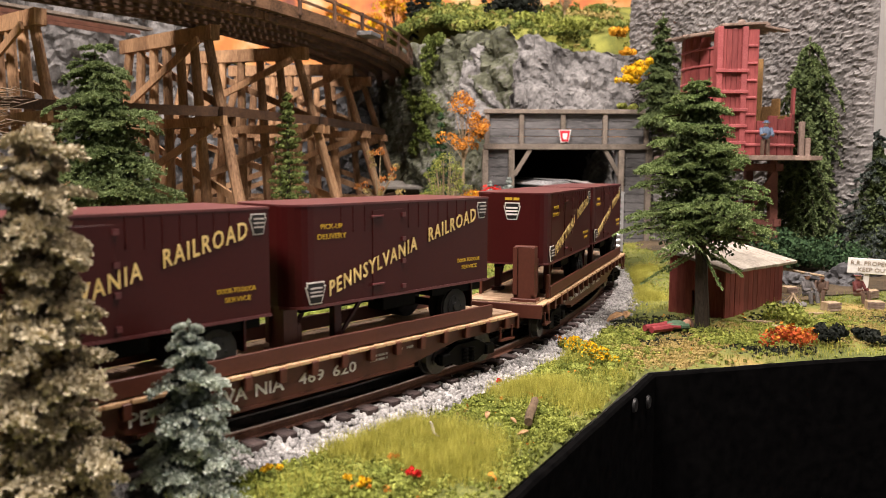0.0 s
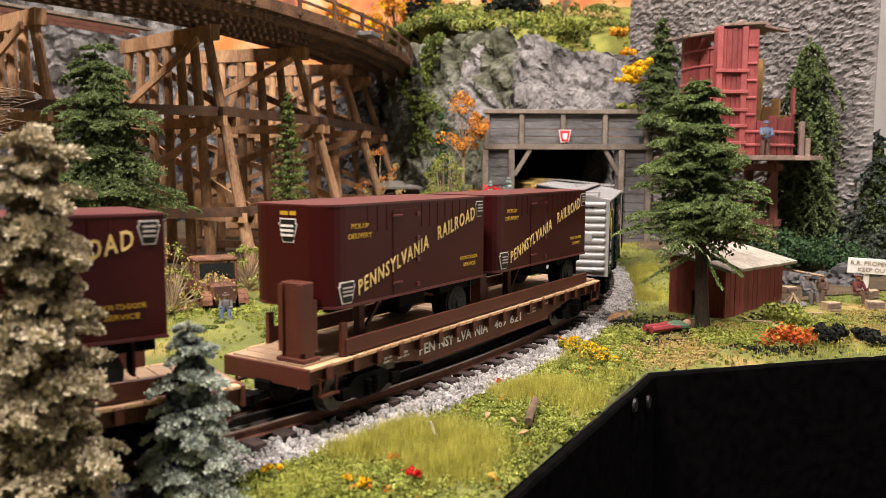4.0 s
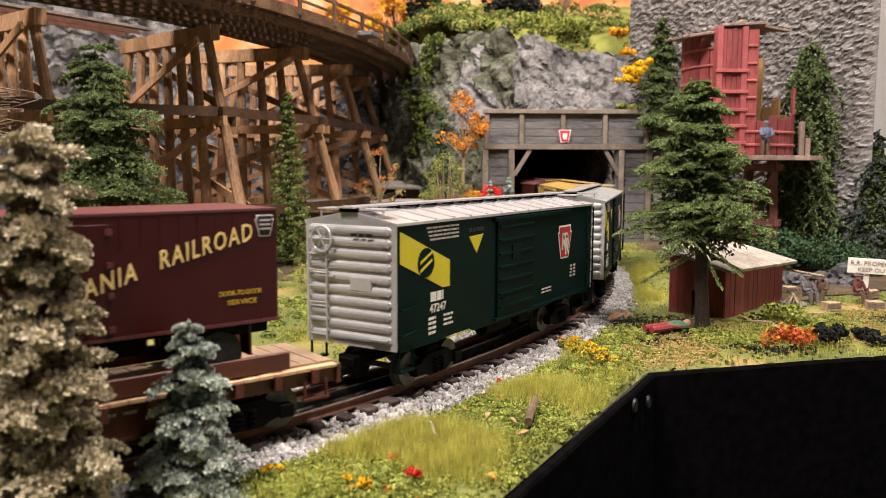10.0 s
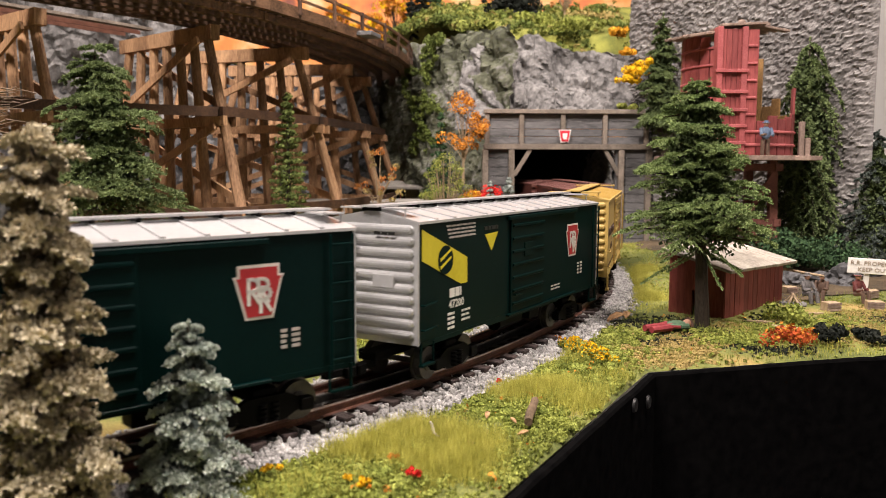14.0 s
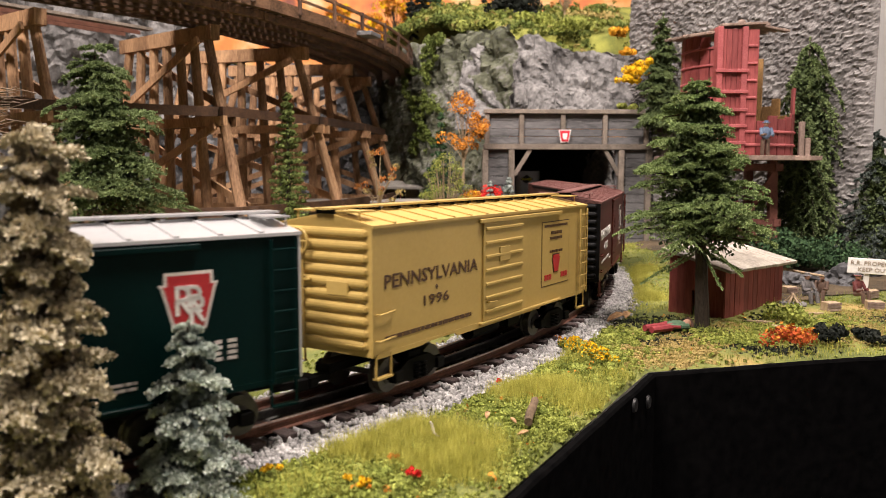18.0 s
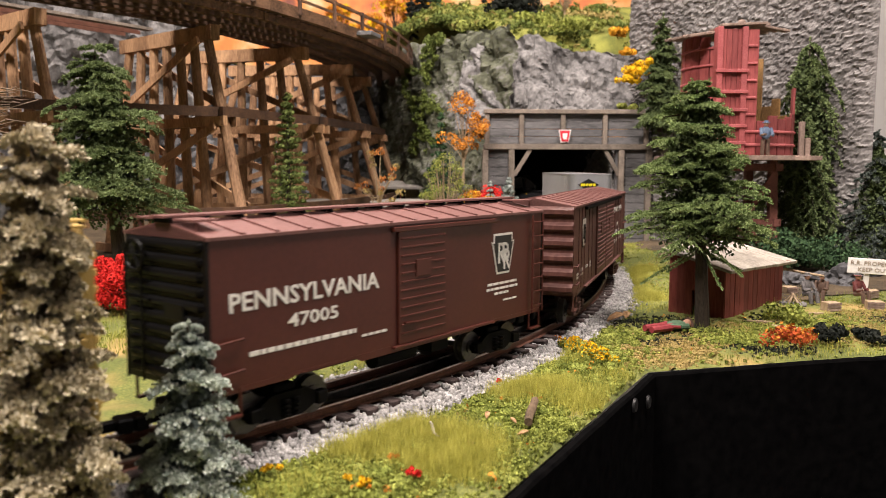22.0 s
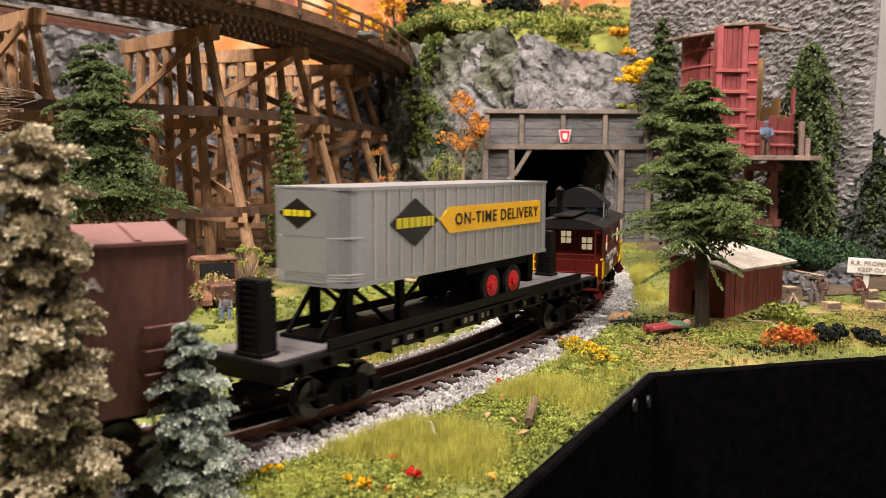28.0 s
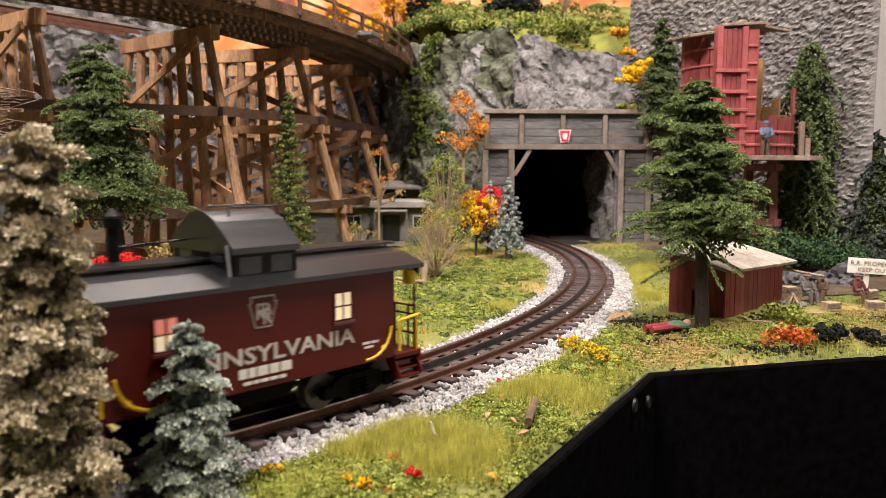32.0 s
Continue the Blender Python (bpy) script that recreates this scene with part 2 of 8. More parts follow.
def track():
    h = holder("railway_track", pose(0, 0, 0), "curved three-rail model railway track with dark ties", "railway track", kind="structure")
    full = (-math.pi, math.pi)
    for dr, key in ((-0.0162, "rail"), (0.0162, "rail"), (0.0, "black_rail")):
        w = 0.0011
        prof = [(dr - 0.0021, 0.0060), (dr + 0.0021, 0.0060), (dr + 0.0021, 0.0065), (dr + 0.0006, 0.0070), (dr + 0.0006, 0.0089), (dr + w, 0.0094), (dr + w, 0.0104), (dr - w, 0.0104), (dr - w, 0.0094), (dr - 0.0006, 0.0089), (dr - 0.0006, 0.0070), (dr - 0.0021, 0.0065)]
        if dr == 0.0:
            w = 0.0008
            prof = [(-0.0014, 0.0060), (0.0014, 0.0060), (0.0004, 0.0068), (w, 0.0104), (-w, 0.0104), (-0.0004, 0.0068)]
        v, f = ring(R, prof, *full, 360)
        raw("rail", v, f, M[key], h)
        prof = [(dr - w * 0.8, 0.0104), (dr + w * 0.8, 0.0104), (dr + w * 0.6, 0.0110), (dr - w * 0.6, 0.0110)]
        v, f = ring(R, prof, *full, 360)
        raw("rail_head", v, f, M["rail_top" if key == "rail" else "black_rail"], h, "worn bright top of a rail")
    prof = [(-0.046, 0.0002), (0.046, 0.0002), (0.027, 0.0030), (-0.027, 0.0030)]
    v, f = ring(R, prof, *full, 360)
    raw("ballast_bed", v, f, M["gravel_bed"], h, "bed of pale gravel")
    me = bpy.data.meshes.new("tie")
    bm = box(B(), -0.0268, 0.0268, -0.0041, 0.0041, 0.0012, 0.0066, 0.0006)
    bm.to_mesh(me), bm.free()
    me.materials.append(M["tie"])
    step = 0.0168 / R
    a = -1.4265
    rnd = random.Random(3)
    while a < 0.42:
        shared("tie", me, h, pose(CX + (R + rnd.uniform(-0.0012, 0.0012)) * math.cos(a), CY + R * math.sin(a), rnd.uniform(-0.0002, 0.0002), 0, 0, math.degrees(a) + rnd.uniform(-1.5, 1.5)))
        a += step
    bm = B()
    while a < 2 * math.pi - 1.4265 - step / 2:
        box(bm, -0.027, 0.027, -0.0036, 0.0036, 0.0020, 0.0062, m=pose(CX + R * math.cos(a), CY + R * math.sin(a), 0, 0, 0, math.degrees(a)))
        a += step
    tagged(part("ties", bm, M["tie"], h), kind="stuff")
    return h


track()
# ---- tunnel portal ----


def tunnel_portal():
    h = holder("tunnel_portal", pose(0.192, 1.25, 0, 0, 0, 2), "weathered grey timber tunnel portal with a small red plaque", "tunnel portal", kind="structure")
    rnd = random.Random(5)

    def planks(x0, x1, z0, z1, rows, name="plank"):
        for i in range(rows):
            a, b = z0 + (z1 - z0) * i / rows, z0 + (z1 - z0) * (i + 1) / rows
            part(name, box(B(), x0, x1, rnd.uniform(0.0, 0.0012), 0.006, a + 0.0004, b - 0.0004, 0.0003), M["grey_timber"], h)

    planks(-0.125, 0.125, 0.160, 0.206, 4)
    planks(-0.125, -0.086, 0.0, 0.152, 11)
    planks(0.075, 0.127, 0.0, 0.152, 11)
    timber = M["brown_grey"]
    part("top_beam", box(B(), -0.130, 0.130, -0.008, 0.010, 0.206, 0.2125, 0.0006), timber, h)
    part("lintel", box(B(), -0.130, 0.130, -0.007, 0.008, 0.1515, 0.160, 0.0006), timber, h)
    for x in (-0.125, -0.072, -0.008, 0.057, 0.1215):
        part("batten", box(B(), x - 0.0035, x + 0.0035, -0.0055, 0.001, 0.160, 0.206, 0.0004), timber, h)
    for x in (-0.1275, -0.087, 0.0835, 0.1265):
        part("post", box(B(), x - 0.0045, x + 0.0045, -0.006, 0.006, 0.0, 0.1515, 0.0005), timber, h)
    for s in (-1, 1):
        bm = B()
        beam(bm, (s * 0.0815 + (-0.001), -0.001, 0.112), (s * 0.058, -0.001, 0.1515), 0.006, 0.006, up=(0, 1, 0))
        part("knee_brace", bm, timber, h)
    bm = B()
    plate(bm, [(-0.0095, 0.1815), (0.0095, 0.1815), (0.0062, 0.1625), (-0.0062, 0.1625)], -0.0085, -0.0065)
    plaque = part("plaque", bm, M["sign_pale"], h, "pale edge of a small keystone plaque")
    plaque.location.x = -0.006
    bm = B()
    plate(bm, [(-0.0078, 0.1802), (0.0078, 0.1802), (0.0052, 0.1638), (-0.0052, 0.1638)], -0.0092, -0.0084)
    plate(bm, [(-0.004, 0.176), (0.004, 0.176), (0.0028, 0.167), (-0.0028, 0.167)], -0.0097, -0.0091)
    for f in bm.faces:
        f.material_index = 1 if f.calc_center_median().y < -0.0090 and abs(f.calc_center_median().x) < 0.001 and f.calc_area() < 1e-4 else 0
    part("plaque_face", bm, [M["red_paint"], M["sign_pale"]], plaque, "red plaque face with a pale middle")
    return h


M["sign_pale"] = surface("pale_sign_paint", (0.62, 0.60, 0.57), (0.75, 0.73, 0.70), 60, 0.6, 0, 400)
M["red_paint"] = surface("red_enamel", (0.45, 0.015, 0.03), (0.62, 0.03, 0.05), 80, 0.45, 0, 400)
tunnel_portal()

# tunnel floor and lining behind the portal, coloured black to stand for shade
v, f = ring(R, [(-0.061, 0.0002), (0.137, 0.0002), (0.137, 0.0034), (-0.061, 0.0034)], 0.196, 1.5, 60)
tagged(raw("tunnel_shade_floor", v, f, M["tunnel"]), "tunnel floor sheet coloured near black for the shade inside", "floor", kind="structure")
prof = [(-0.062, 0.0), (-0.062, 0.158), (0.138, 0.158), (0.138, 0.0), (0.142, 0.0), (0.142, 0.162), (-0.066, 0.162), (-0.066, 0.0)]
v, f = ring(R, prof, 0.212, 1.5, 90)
tagged(raw("tunnel_shade_lining", v, f, M["tunnel"]), "tunnel lining coloured near black for the shade inside", "tunnel", kind="structure")


# ---- rock faces ----
def rock_sheet(name, line, z0, z1, lean, amp, step, material, kind="crag", label="", top=None):
    """A rock face that follows a plan line, from z0 up to z1, displaced by broken noise."""
    pts = [Vector((p[0], p[1])) for p in line]
    seg = [(pts[i + 1] - pts[i]).length for i in range(len(pts) - 1)]
    total = sum(seg)
    nu, nv = max(2, int(total / step)), max(2, int((z1 - z0) / step))
    verts = []
    for j in range(nv + 1):
        for i in range(nu + 1):
            u = total * i / nu
            k, acc = 0, 0.0
            while k < len(seg) - 1 and acc + seg[k] < u:
                acc += seg[k]
                k += 1
            d = (pts[k + 1] - pts[k]).normalized()
            p = pts[k] + d * (u - acc)
            n = Vector((d.y, -d.x))
            hgt = (top(u / total) if top else 1.0) * (z1 - z0)
            z = z0 + hgt * j / nv
            t = j / nv
            if kind == "strata":
                a = 0.34 * noise.ridged_multi_fractal(Vector((u * 60 + 6 * z, z * 190 + 2.2 * fbm(u * 26, z * 26, 1), 2.0)), 0.9, 2.1, 4, 1.0, 2.0) + 0.30 * fbm(u * 75, z * 230, 3.1) + 0.35 * fbm(u * 6, z * 6, 8)
            else:
                s, c = u * 0.86 + z * 0.5, z * 0.86 - u * 0.5
                wob = 0.25 * fbm(u * 20, z * 20, 6.0)
                r1 = noise.ridged_multi_fractal(Vector((s * 19 + wob, c * 8, 1.0)), 0.8, 2.2, 5, 1.0, 2.0)
                vd = noise.voronoi(Vector((s * 42 + wob, c * 20 + wob, 4.0)))[0]
                a = 0.42 * r1 - 0.45 * (1 - min(1, 3 * (vd[1] - vd[0]))) * vd[0] + 0.5 * fbm(u * 6, z * 6, 2.0) + 0.10 * fbm(s * 90, c * 70, 7.0)
            fade = min(1.0, (total - u) / 0.02 + 0.1) if kind == "strata" else 1.0
            o = amp * a * fade - lean * t
            verts.append((p.x + n.x * o, p.y + n.y * o, z + (0.25 * amp * fbm(u * 30, z * 30, 12) if 0 < j else 0)))
    w = nu + 1
    faces = [(j * w + i, j * w + i + 1, (j + 1) * w + i + 1, (j + 1) * w + i) for j in range(nv) for i in range(nu)]
    return tagged(raw(name, verts, faces, material), label, "rock face", kind="structure")


rock_sheet("cliff_over_portal", [(0.02, 1.335), (0.10, 1.305), (0.20, 1.30), (0.36, 1.29)], 0.185, 0.344, 0.075, 0.030, 0.0028, M["rock"], label="grey plaster rock cliff above the tunnel", top=lambda u: 0.88 + 0.10 * math.sin(u * 5 + 0.5) + 0.04 * math.sin(u * 19))
rock_sheet("cliff_beside_portal", [(-0.16, 1.75), (-0.115, 1.60), (-0.06, 1.45), (0.01, 1.36), (0.085, 1.285)], 0.0, 0.350, 0.05, 0.032, 0.0045, M["mossy_rock"], label="grey plaster rock cliff beside the tunnel portal")
rock_sheet("rock_wall_side", [(0.305, 1.33), (0.345, 1.235), (0.40, 1.10), (0.478, 0.90)], -0.02, 0.56, 0.0, 0.0085, 0.0023, M["rock_wall"], kind="strata", label="grey cast rock wall panel with rough horizontal layers")
rock_sheet("rock_wall_back", [(-1.55, 1.86), (-1.3, 1.75), (-0.8, 1.78), (-0.4, 1.77), (-0.13, 1.70)], 0.0, 0.34, 0.03, 0.05, 0.010, M["dark_rock"], label="dark grey rock wall behind the trestle")


rock_sheet("rock_wall_far", [(-1.7, 1.80), (-1.25, 1.72), (-0.9, 1.74), (-0.52, 1.80)], 0.2, 0.52, 0.02, 0.05, 0.010, M["rock"], label="grey rock wall high behind the trestle", top=lambda u: 0.95 - 0.5 * max(0, u - 0.8))


def hill_z(x, y):
    return 0.332 - 0.07 * max(0, min(1, (1.42 - y) / 0.045)) * (x > -0.16) + 0.13 * max(0, min(1, (y - 1.36) / 0.40)) * min(1, max(0.08, (x + 0.16) / 0.12))


def plateau():
    xs, ys = np.arange(-1.9, 0.46, 0.012), np.arange(1.32, 2.34, 0.012)
    verts, ok = [], []
    for y in ys:
        for x in xs:
            back = 1.78 if x < -0.14 else float(np.interp(x, [-0.14, -0.115, -0.06, 0.01, 0.085, 0.2], [1.74, 1.68, 1.54, 1.45, 1.385, 1.372]))
            z = hill_z(x, y) + 0.014 * fbm(x * 7, y * 7, 3)
            verts.append((x, y, z))
            ok.append(y > back and not (x > 0.42 and y < 1.45))
    w = len(xs)
    faces = []
    for j in range(len(ys) - 1):
        for i in range(w - 1):
            q = (j * w + i, j * w + i + 1, (j + 1) * w + i + 1, (j + 1) * w + i)
            if all(ok[k] for k in q):
                faces.append(q)
    return tagged(raw("hilltop", verts, faces, M["lime_turf"], smooth=True), "grassy hilltop above the rock cliff", "hill", kind="structure")


plateau()


def backdrop_material():
    m = bpy.data.materials.new("painted_autumn_backdrop")
    m.use_nodes = True
    n, l = m.node_tree.nodes, m.node_tree.links
    b = n["Principled BSDF"]
    co = n.new("ShaderNodeTexCoord")
    tx = n.new("ShaderNodeTexNoise")
    tx.inputs["Scale"].default_value, tx.inputs["Detail"].default_value = 11, 4
    l.new(co.outputs["Object"], tx.inputs["Vector"])
    r = n.new("ShaderNodeValToRGB")
    r.color_ramp.elements[0].position, r.color_ramp.elements[0].color = 0.30, (0.20, 0.07, 0.05, 1)
    r.color_ramp.elements[1].position, r.color_ramp.elements[1].color = 0.72, (0.72, 0.55, 0.34, 1)
    for p, c in ((0.42, (0.62, 0.18, 0.06, 1)), (0.52, (0.70, 0.26, 0.07, 1)), (0.62, (0.68, 0.36, 0.14, 1))):
        r.color_ramp.elements.new(p).color = c
    l.new(tx.outputs["Fac"], r.inputs["Fac"])
    l.new(r.outputs["Color"], b.inputs["Base Color"])
    b.inputs["Roughness"].default_value = 0.7
    return m


M["backdrop"] = backdrop_material()
tagged(part("backdrop", box(B(), -2.2, 1.0, 2.34, 2.36, 0.2, 1.05), M["backdrop"]), "painted backdrop of orange autumn woods", "backdrop", kind="structure")

rock_sheet("rock_inside_tunnel", [(0.243, 1.62), (0.268, 1.42), (0.283, 1.262)], 0.0, 0.158, 0.0, 0.022, 0.005, M["rock"], label="grey rock side wall just inside the tunnel")

M["trestle_edge"] = surface("brown_edge_timber", (0.045, 0.024, 0.013), (0.21, 0.115, 0.062), 60, 0.75, 0.0004, 500, stretch=(1, 0.3, 1))

# ---- trestle ----
BENTS = [(-0.545, 0.63), (-0.432, 0.868), (-0.277, 0.965), (-0.203, 1.14), (-0.163, 1.33), (-0.148, 1.52)]
OUTER = [(-0.70, 0.52), (-0.50, 0.62), (-0.35, 0.715), (-0.235, 0.85), (-0.185, 0.945), (-0.135, 1.08), (-0.085, 1.24), (-0.060, 1.40), (-0.058, 1.52), (-0.075, 1.72)]


def smooth_line(pts, n):
    """Even points along a rounded line through the given places."""
    p = np.array(pts, float)
    t = np.concatenate([[0], np.cumsum(np.hypot(*np.diff(p, axis=0).T))])
    q = np.linspace(0, t[-1], n)
    x, y = np.interp(q, t, p[:, 0]), np.interp(q, t, p[:, 1])
    for _ in range(3):
        x[1:-1] = (x[:-2] + 2 * x[1:-1] + x[2:]) / 4
        y[1:-1] = (y[:-2] + 2 * y[1:-1] + y[2:]) / 4
    return np.c_[x, y]


def trestle():
    h = holder("trestle_bridge", pose(0, 0, 0), "brown stained timber trestle bridge with open deck and railing", "bridge", kind="structure")
    rnd = random.Random(11)
    wood, dark = M["trestle"], M["trestle_dark"]
    n = len(BENTS)
    foot = []
    for i, (x, y) in enumerate(BENTS):
        a, b = BENTS[max(0, i - 1)], BENTS[min(n - 1, i + 1)]
        d = Vector((b[0] - a[0], b[1] - a[1])).normalized()
        q = Vector((-d.y, d.x))  # away from the front side
        if q.x > 0:
            q = -q
        base = Vector((x, y))

        def at(u, z, o=0.0):
            s = base + q * u + d * o
            return (s.x, s.y, z)

        def spread(u, z):
            """Posts fan out towards the ground."""
            c = 0.09
            return c + (u - c) * (1 + 0.95 * (0.278 - z) / 0.278)

        bm = B()
        beam(bm, at(-0.014, 0.281), at(0.194, 0.281), 0.013, 0.017)
        part("cap_beam", bm, wood, h)
        for k, u in enumerate((0.002, 0.030, 0.060, 0.090, 0.120, 0.150, 0.178)):
            lean = 1.0 if k in (0, 6) else 0.45
            ub = u + (spread(u, 0.0) - u) * lean
            bm = B()
            j = rnd.uniform(-0.003, 0.003)
            rod(bm, at(ub + j, -0.004), at(u, 0.279), 0.0068 * rnd.uniform(0.95, 1.12), 0.0056, n=9)
            part("post", bm, wood, h)
        for z in (0.177, 0.066, 0.012):
            for o in (-0.0085, 0.0085):
                if z < 0.05 and o > 0:
                    continue
                u0, u1 = spread(0.002, z) - 0.014, spread(0.178, z) + 0.014
                bm = B()
                beam(bm, at(u0, z + rnd.uniform(-0.001, 0.001), o), at(u1, z, o), 0.0055, 0.011)
                part("girt", bm, wood, h)
        for z0, z1, flip in ((0.272, 0.190, 0), (0.172, 0.078, 0), (0.272, 0.190, 1), (0.172, 0.078, 1)):
            o = -0.0125 if not flip else 0.0125
            ua, ub = spread(0.004, z0), spread(0.176, z1)
            if flip:
                ua, ub = spread(0.176, z0), spread(0.004, z1)
            bm = B()
            beam(bm, at(ua, z0, o), at(ub, z1, o), 0.0035, 0.009, up=(0, 0, 1))
            part("cross_brace", bm, wood, h)
        foot.append([at(spread(0.002, z) - 0.010, z) for z in (0.188, 0.074)] + [at(spread(0.178, z) + 0.01, z) for z in (0.188, 0.074)])
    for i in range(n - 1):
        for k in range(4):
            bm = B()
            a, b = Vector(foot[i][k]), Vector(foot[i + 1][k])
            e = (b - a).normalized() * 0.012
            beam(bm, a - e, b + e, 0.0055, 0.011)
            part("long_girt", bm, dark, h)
    # deck: stringers, ties, edge boards, railing
    line = smooth_line(OUTER, 90)
    nrm = []
    for i in range(len(line)):
        a, b = line[max(0, i - 1)], line[min(len(line) - 1, i + 1)]
        d = (b - a) / np.hypot(*(b - a))
        nrm.append((-d[1], d[0]))
    nrm = np.array(nrm)
    nrm[nrm[:, 0] > 0] *= -1

    def band(name, u0, u1, z0, z1, mat):
        vs, fs = [], []
        for (x, y), (p, q) in zip(line, nrm):
            for u, z in ((u0, z0), (u1, z0), (u1, z1), (u0, z1)):
                vs.append((x + p * u, y + q * u, z))
        for i in range(len(line) - 1):
            for j in range(4):
                j2 = (j + 1) % 4
                fs.append((i * 4 + j, i * 4 + j2, (i + 1) * 4 + j2, (i + 1) * 4 + j))
        return raw(name, vs, fs, mat, h)

    for i in range(0, 88, 8):
        j = min(i + 8, 89)
        k = rnd.uniform(-0.0012, 0.0012)
        for z0, hh, o in ((0.3075, 0.0135, 0.004), (0.2955, 0.0085, 0.014)):
            a, b = line[i] + nrm[i] * (o + k), line[j] + nrm[j] * (o + k)
            bm = B()
            beam(bm, (a[0], a[1], z0 + k * 0.6), (b[0], b[1], z0 - k * 0.4), 0.008, hh)
            part("edge_board", bm, M["trestle_edge"], h)
    bm = B()
    beam(bm, (-0.66, 0.93, 0.3335), (-0.453, 1.265, 0.3335), 0.016, 0.004)
    part("walkway_board", bm, M["brown_grey"], h, "pale weathered plank beside the rails")
    for o in (0.02, 0.05):
        bm = B()
        beam(bm, (-0.66 - o, 0.93 + o * 0.6, 0.331), (-0.453 - o, 1.265 + o * 0.6, 0.331), 0.003, 0.006)
        part("rail", bm, M["rail"], h)
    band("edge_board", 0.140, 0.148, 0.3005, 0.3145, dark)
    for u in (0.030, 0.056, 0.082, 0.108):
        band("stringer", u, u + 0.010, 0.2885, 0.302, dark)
    for u in (0.052, 0.084):
        band("rail", u, u + 0.003, 0.3085, 0.316, M["rail"])
    dist = np.concatenate([[0], np.cumsum(np.hypot(*np.diff(line, axis=0).T))])
    me = bpy.data.meshes.new("deck_tie")
    bm = box(B(), 0, 0.144, -0.0042, 0.0042, 0.302, 0.3085)
    bm.to_mesh(me), bm.free()
    me.materials.append(dark)
    s = 0.0
    while s < dist[-1]:
        x, y = np.interp(s, dist, line[:, 0]), np.interp(s, dist, line[:, 1])
        p, q = np.interp(s, dist, nrm[:, 0]), np.interp(s, dist, nrm[:, 1])
        shared("deck_tie", me, h, pose(x + p * 0.002, y + q * 0.002, rnd.uniform(-0.0006, 0.0), 0, 0, math.degrees(math.atan2(q, p)) + rnd.uniform(-0.8, 0.8)))
        s += 0.0145
    # railing along the outer edge
    s, tops = 0.02, []
    while s < dist[-1]:
        x, y = np.interp(s, dist, line[:, 0]), np.interp(s, dist, line[:, 1])
        bm = B()
        beam(bm, (x, y, 0.305), (x, y, 0.3385), 0.0045, 0.0045, up=(0, 1, 0))
        part("railing_post", bm, dark, h)
        s += 0.088
    band("handrail", -0.001, 0.0025, 0.334, 0.3375, M["trestle_edge"])
    band("handrail", 0.000, 0.002, 0.3215, 0.3245, M["trestle_edge"])
    # a small water barrel platform on the outer edge
    i = int(np.argmin(np.hypot(line[:, 0] + 0.117, line[:, 1] - 1.14)))
    x, y = line[i]
    ang = math.degrees(math.atan2(line[i + 1][1] - line[i - 1][1], line[i + 1][0] - line[i - 1][0]))
    part("refuge_platform", box(B(), -0.018, 0.018, -0.022, 0.002, 0.3045, 0.310, 0.0005), M["grey_timber"], h, m=pose(x, y, 0, 0, 0, ang))
    return h


trestle()
# ---- the train: places along the circle ----
TURN = [(0.0, -0.003), (1.0, -0.0515), (2.0, -0.1012), (3.0, -0.1521), (4.0, -0.2019), (5.0, -0.2504), (6.0, -0.298), (7.0, -0.3463), (8.0, -0.397), (9.0, -0.4513), (10.0, -0.5097), (11.0, -0.5723), (12.0, -0.6389), (13.0, -0.7088), (14.0, -0.7826), (15.0, -0.8588), (16.0, -0.9368), (17.0, -1.0177), (18.0, -1.1027), (19.0, -1.1921), (20.0, -1.2848), (21.0, -1.3796), (22.0, -1.4759), (23.0, -1.5739), (24.0, -1.6756), (25.0, -1.7821), (26.0, -1.8897), (27.0, -1.9958), (28.0, -2.1002), (29.0, -2.2039), (30.0, -2.3108), (31.0, -2.4268), (32.0, -2.5410)]


def turn_at(t):
    """A smooth curve through the table of angles."""
    i = min(max(int(t), 0), 31)
    u = t - i
    p = [TURN[min(max(k, 0), 32)][1] for k in (i - 1, i, i + 1, i + 2)]
    if i == 0:
        p[0] = 2 * p[1] - p[2]
    if i == 31:
        p[3] = 2 * p[2] - p[1]
    return 0.5 * (2 * p[1] + (p[2] - p[0]) * u + (2 * p[0] - 5 * p[1] + 4 * p[2] - p[3]) * u * u + (3 * p[1] - p[0] - 3 * p[2] + p[3]) * u ** 3)
# ---- paints of the train ----
M["maroon"] = surface("maroon_car_paint", (0.033, 0.0032, 0.0030), (0.042, 0.0045, 0.0042), 30, 0.40, 0, 500, spec=0.22)
M["maroon_rail"] = surface("maroon_trailer_trim", (0.075, 0.014, 0.015), (0.105, 0.024, 0.026), 30, 0.4, 0, 500, spec=0.5)
M["flat_brown"] = surface("brown_flat_car_paint", (0.065, 0.017, 0.0095), (0.090, 0.025, 0.014), 40, 0.5, 0, 500)
M["deck_tan"] = surface("tan_wood_deck", (0.42, 0.25, 0.13), (0.60, 0.40, 0.23), 50, 0.6, 0.0002, 700)
M["deck_grey"] = surface("worn_grey_deck", (0.24, 0.155, 0.095), (0.40, 0.28, 0.18), 50, 0.7, 0.0003, 700, stretch=(1, 4, 1))
M["dark_deck"] = surface("dark_grey_deck", (0.06, 0.055, 0.055), (0.11, 0.10, 0.10), 50, 0.75, 0.0003, 700, stretch=(1, 4, 1))
M["green"] = surface("dark_green_car_paint", (0.0008, 0.0085, 0.0078), (0.0012, 0.0112, 0.0102), 30, 0.42, 0, 500, spec=0.05)
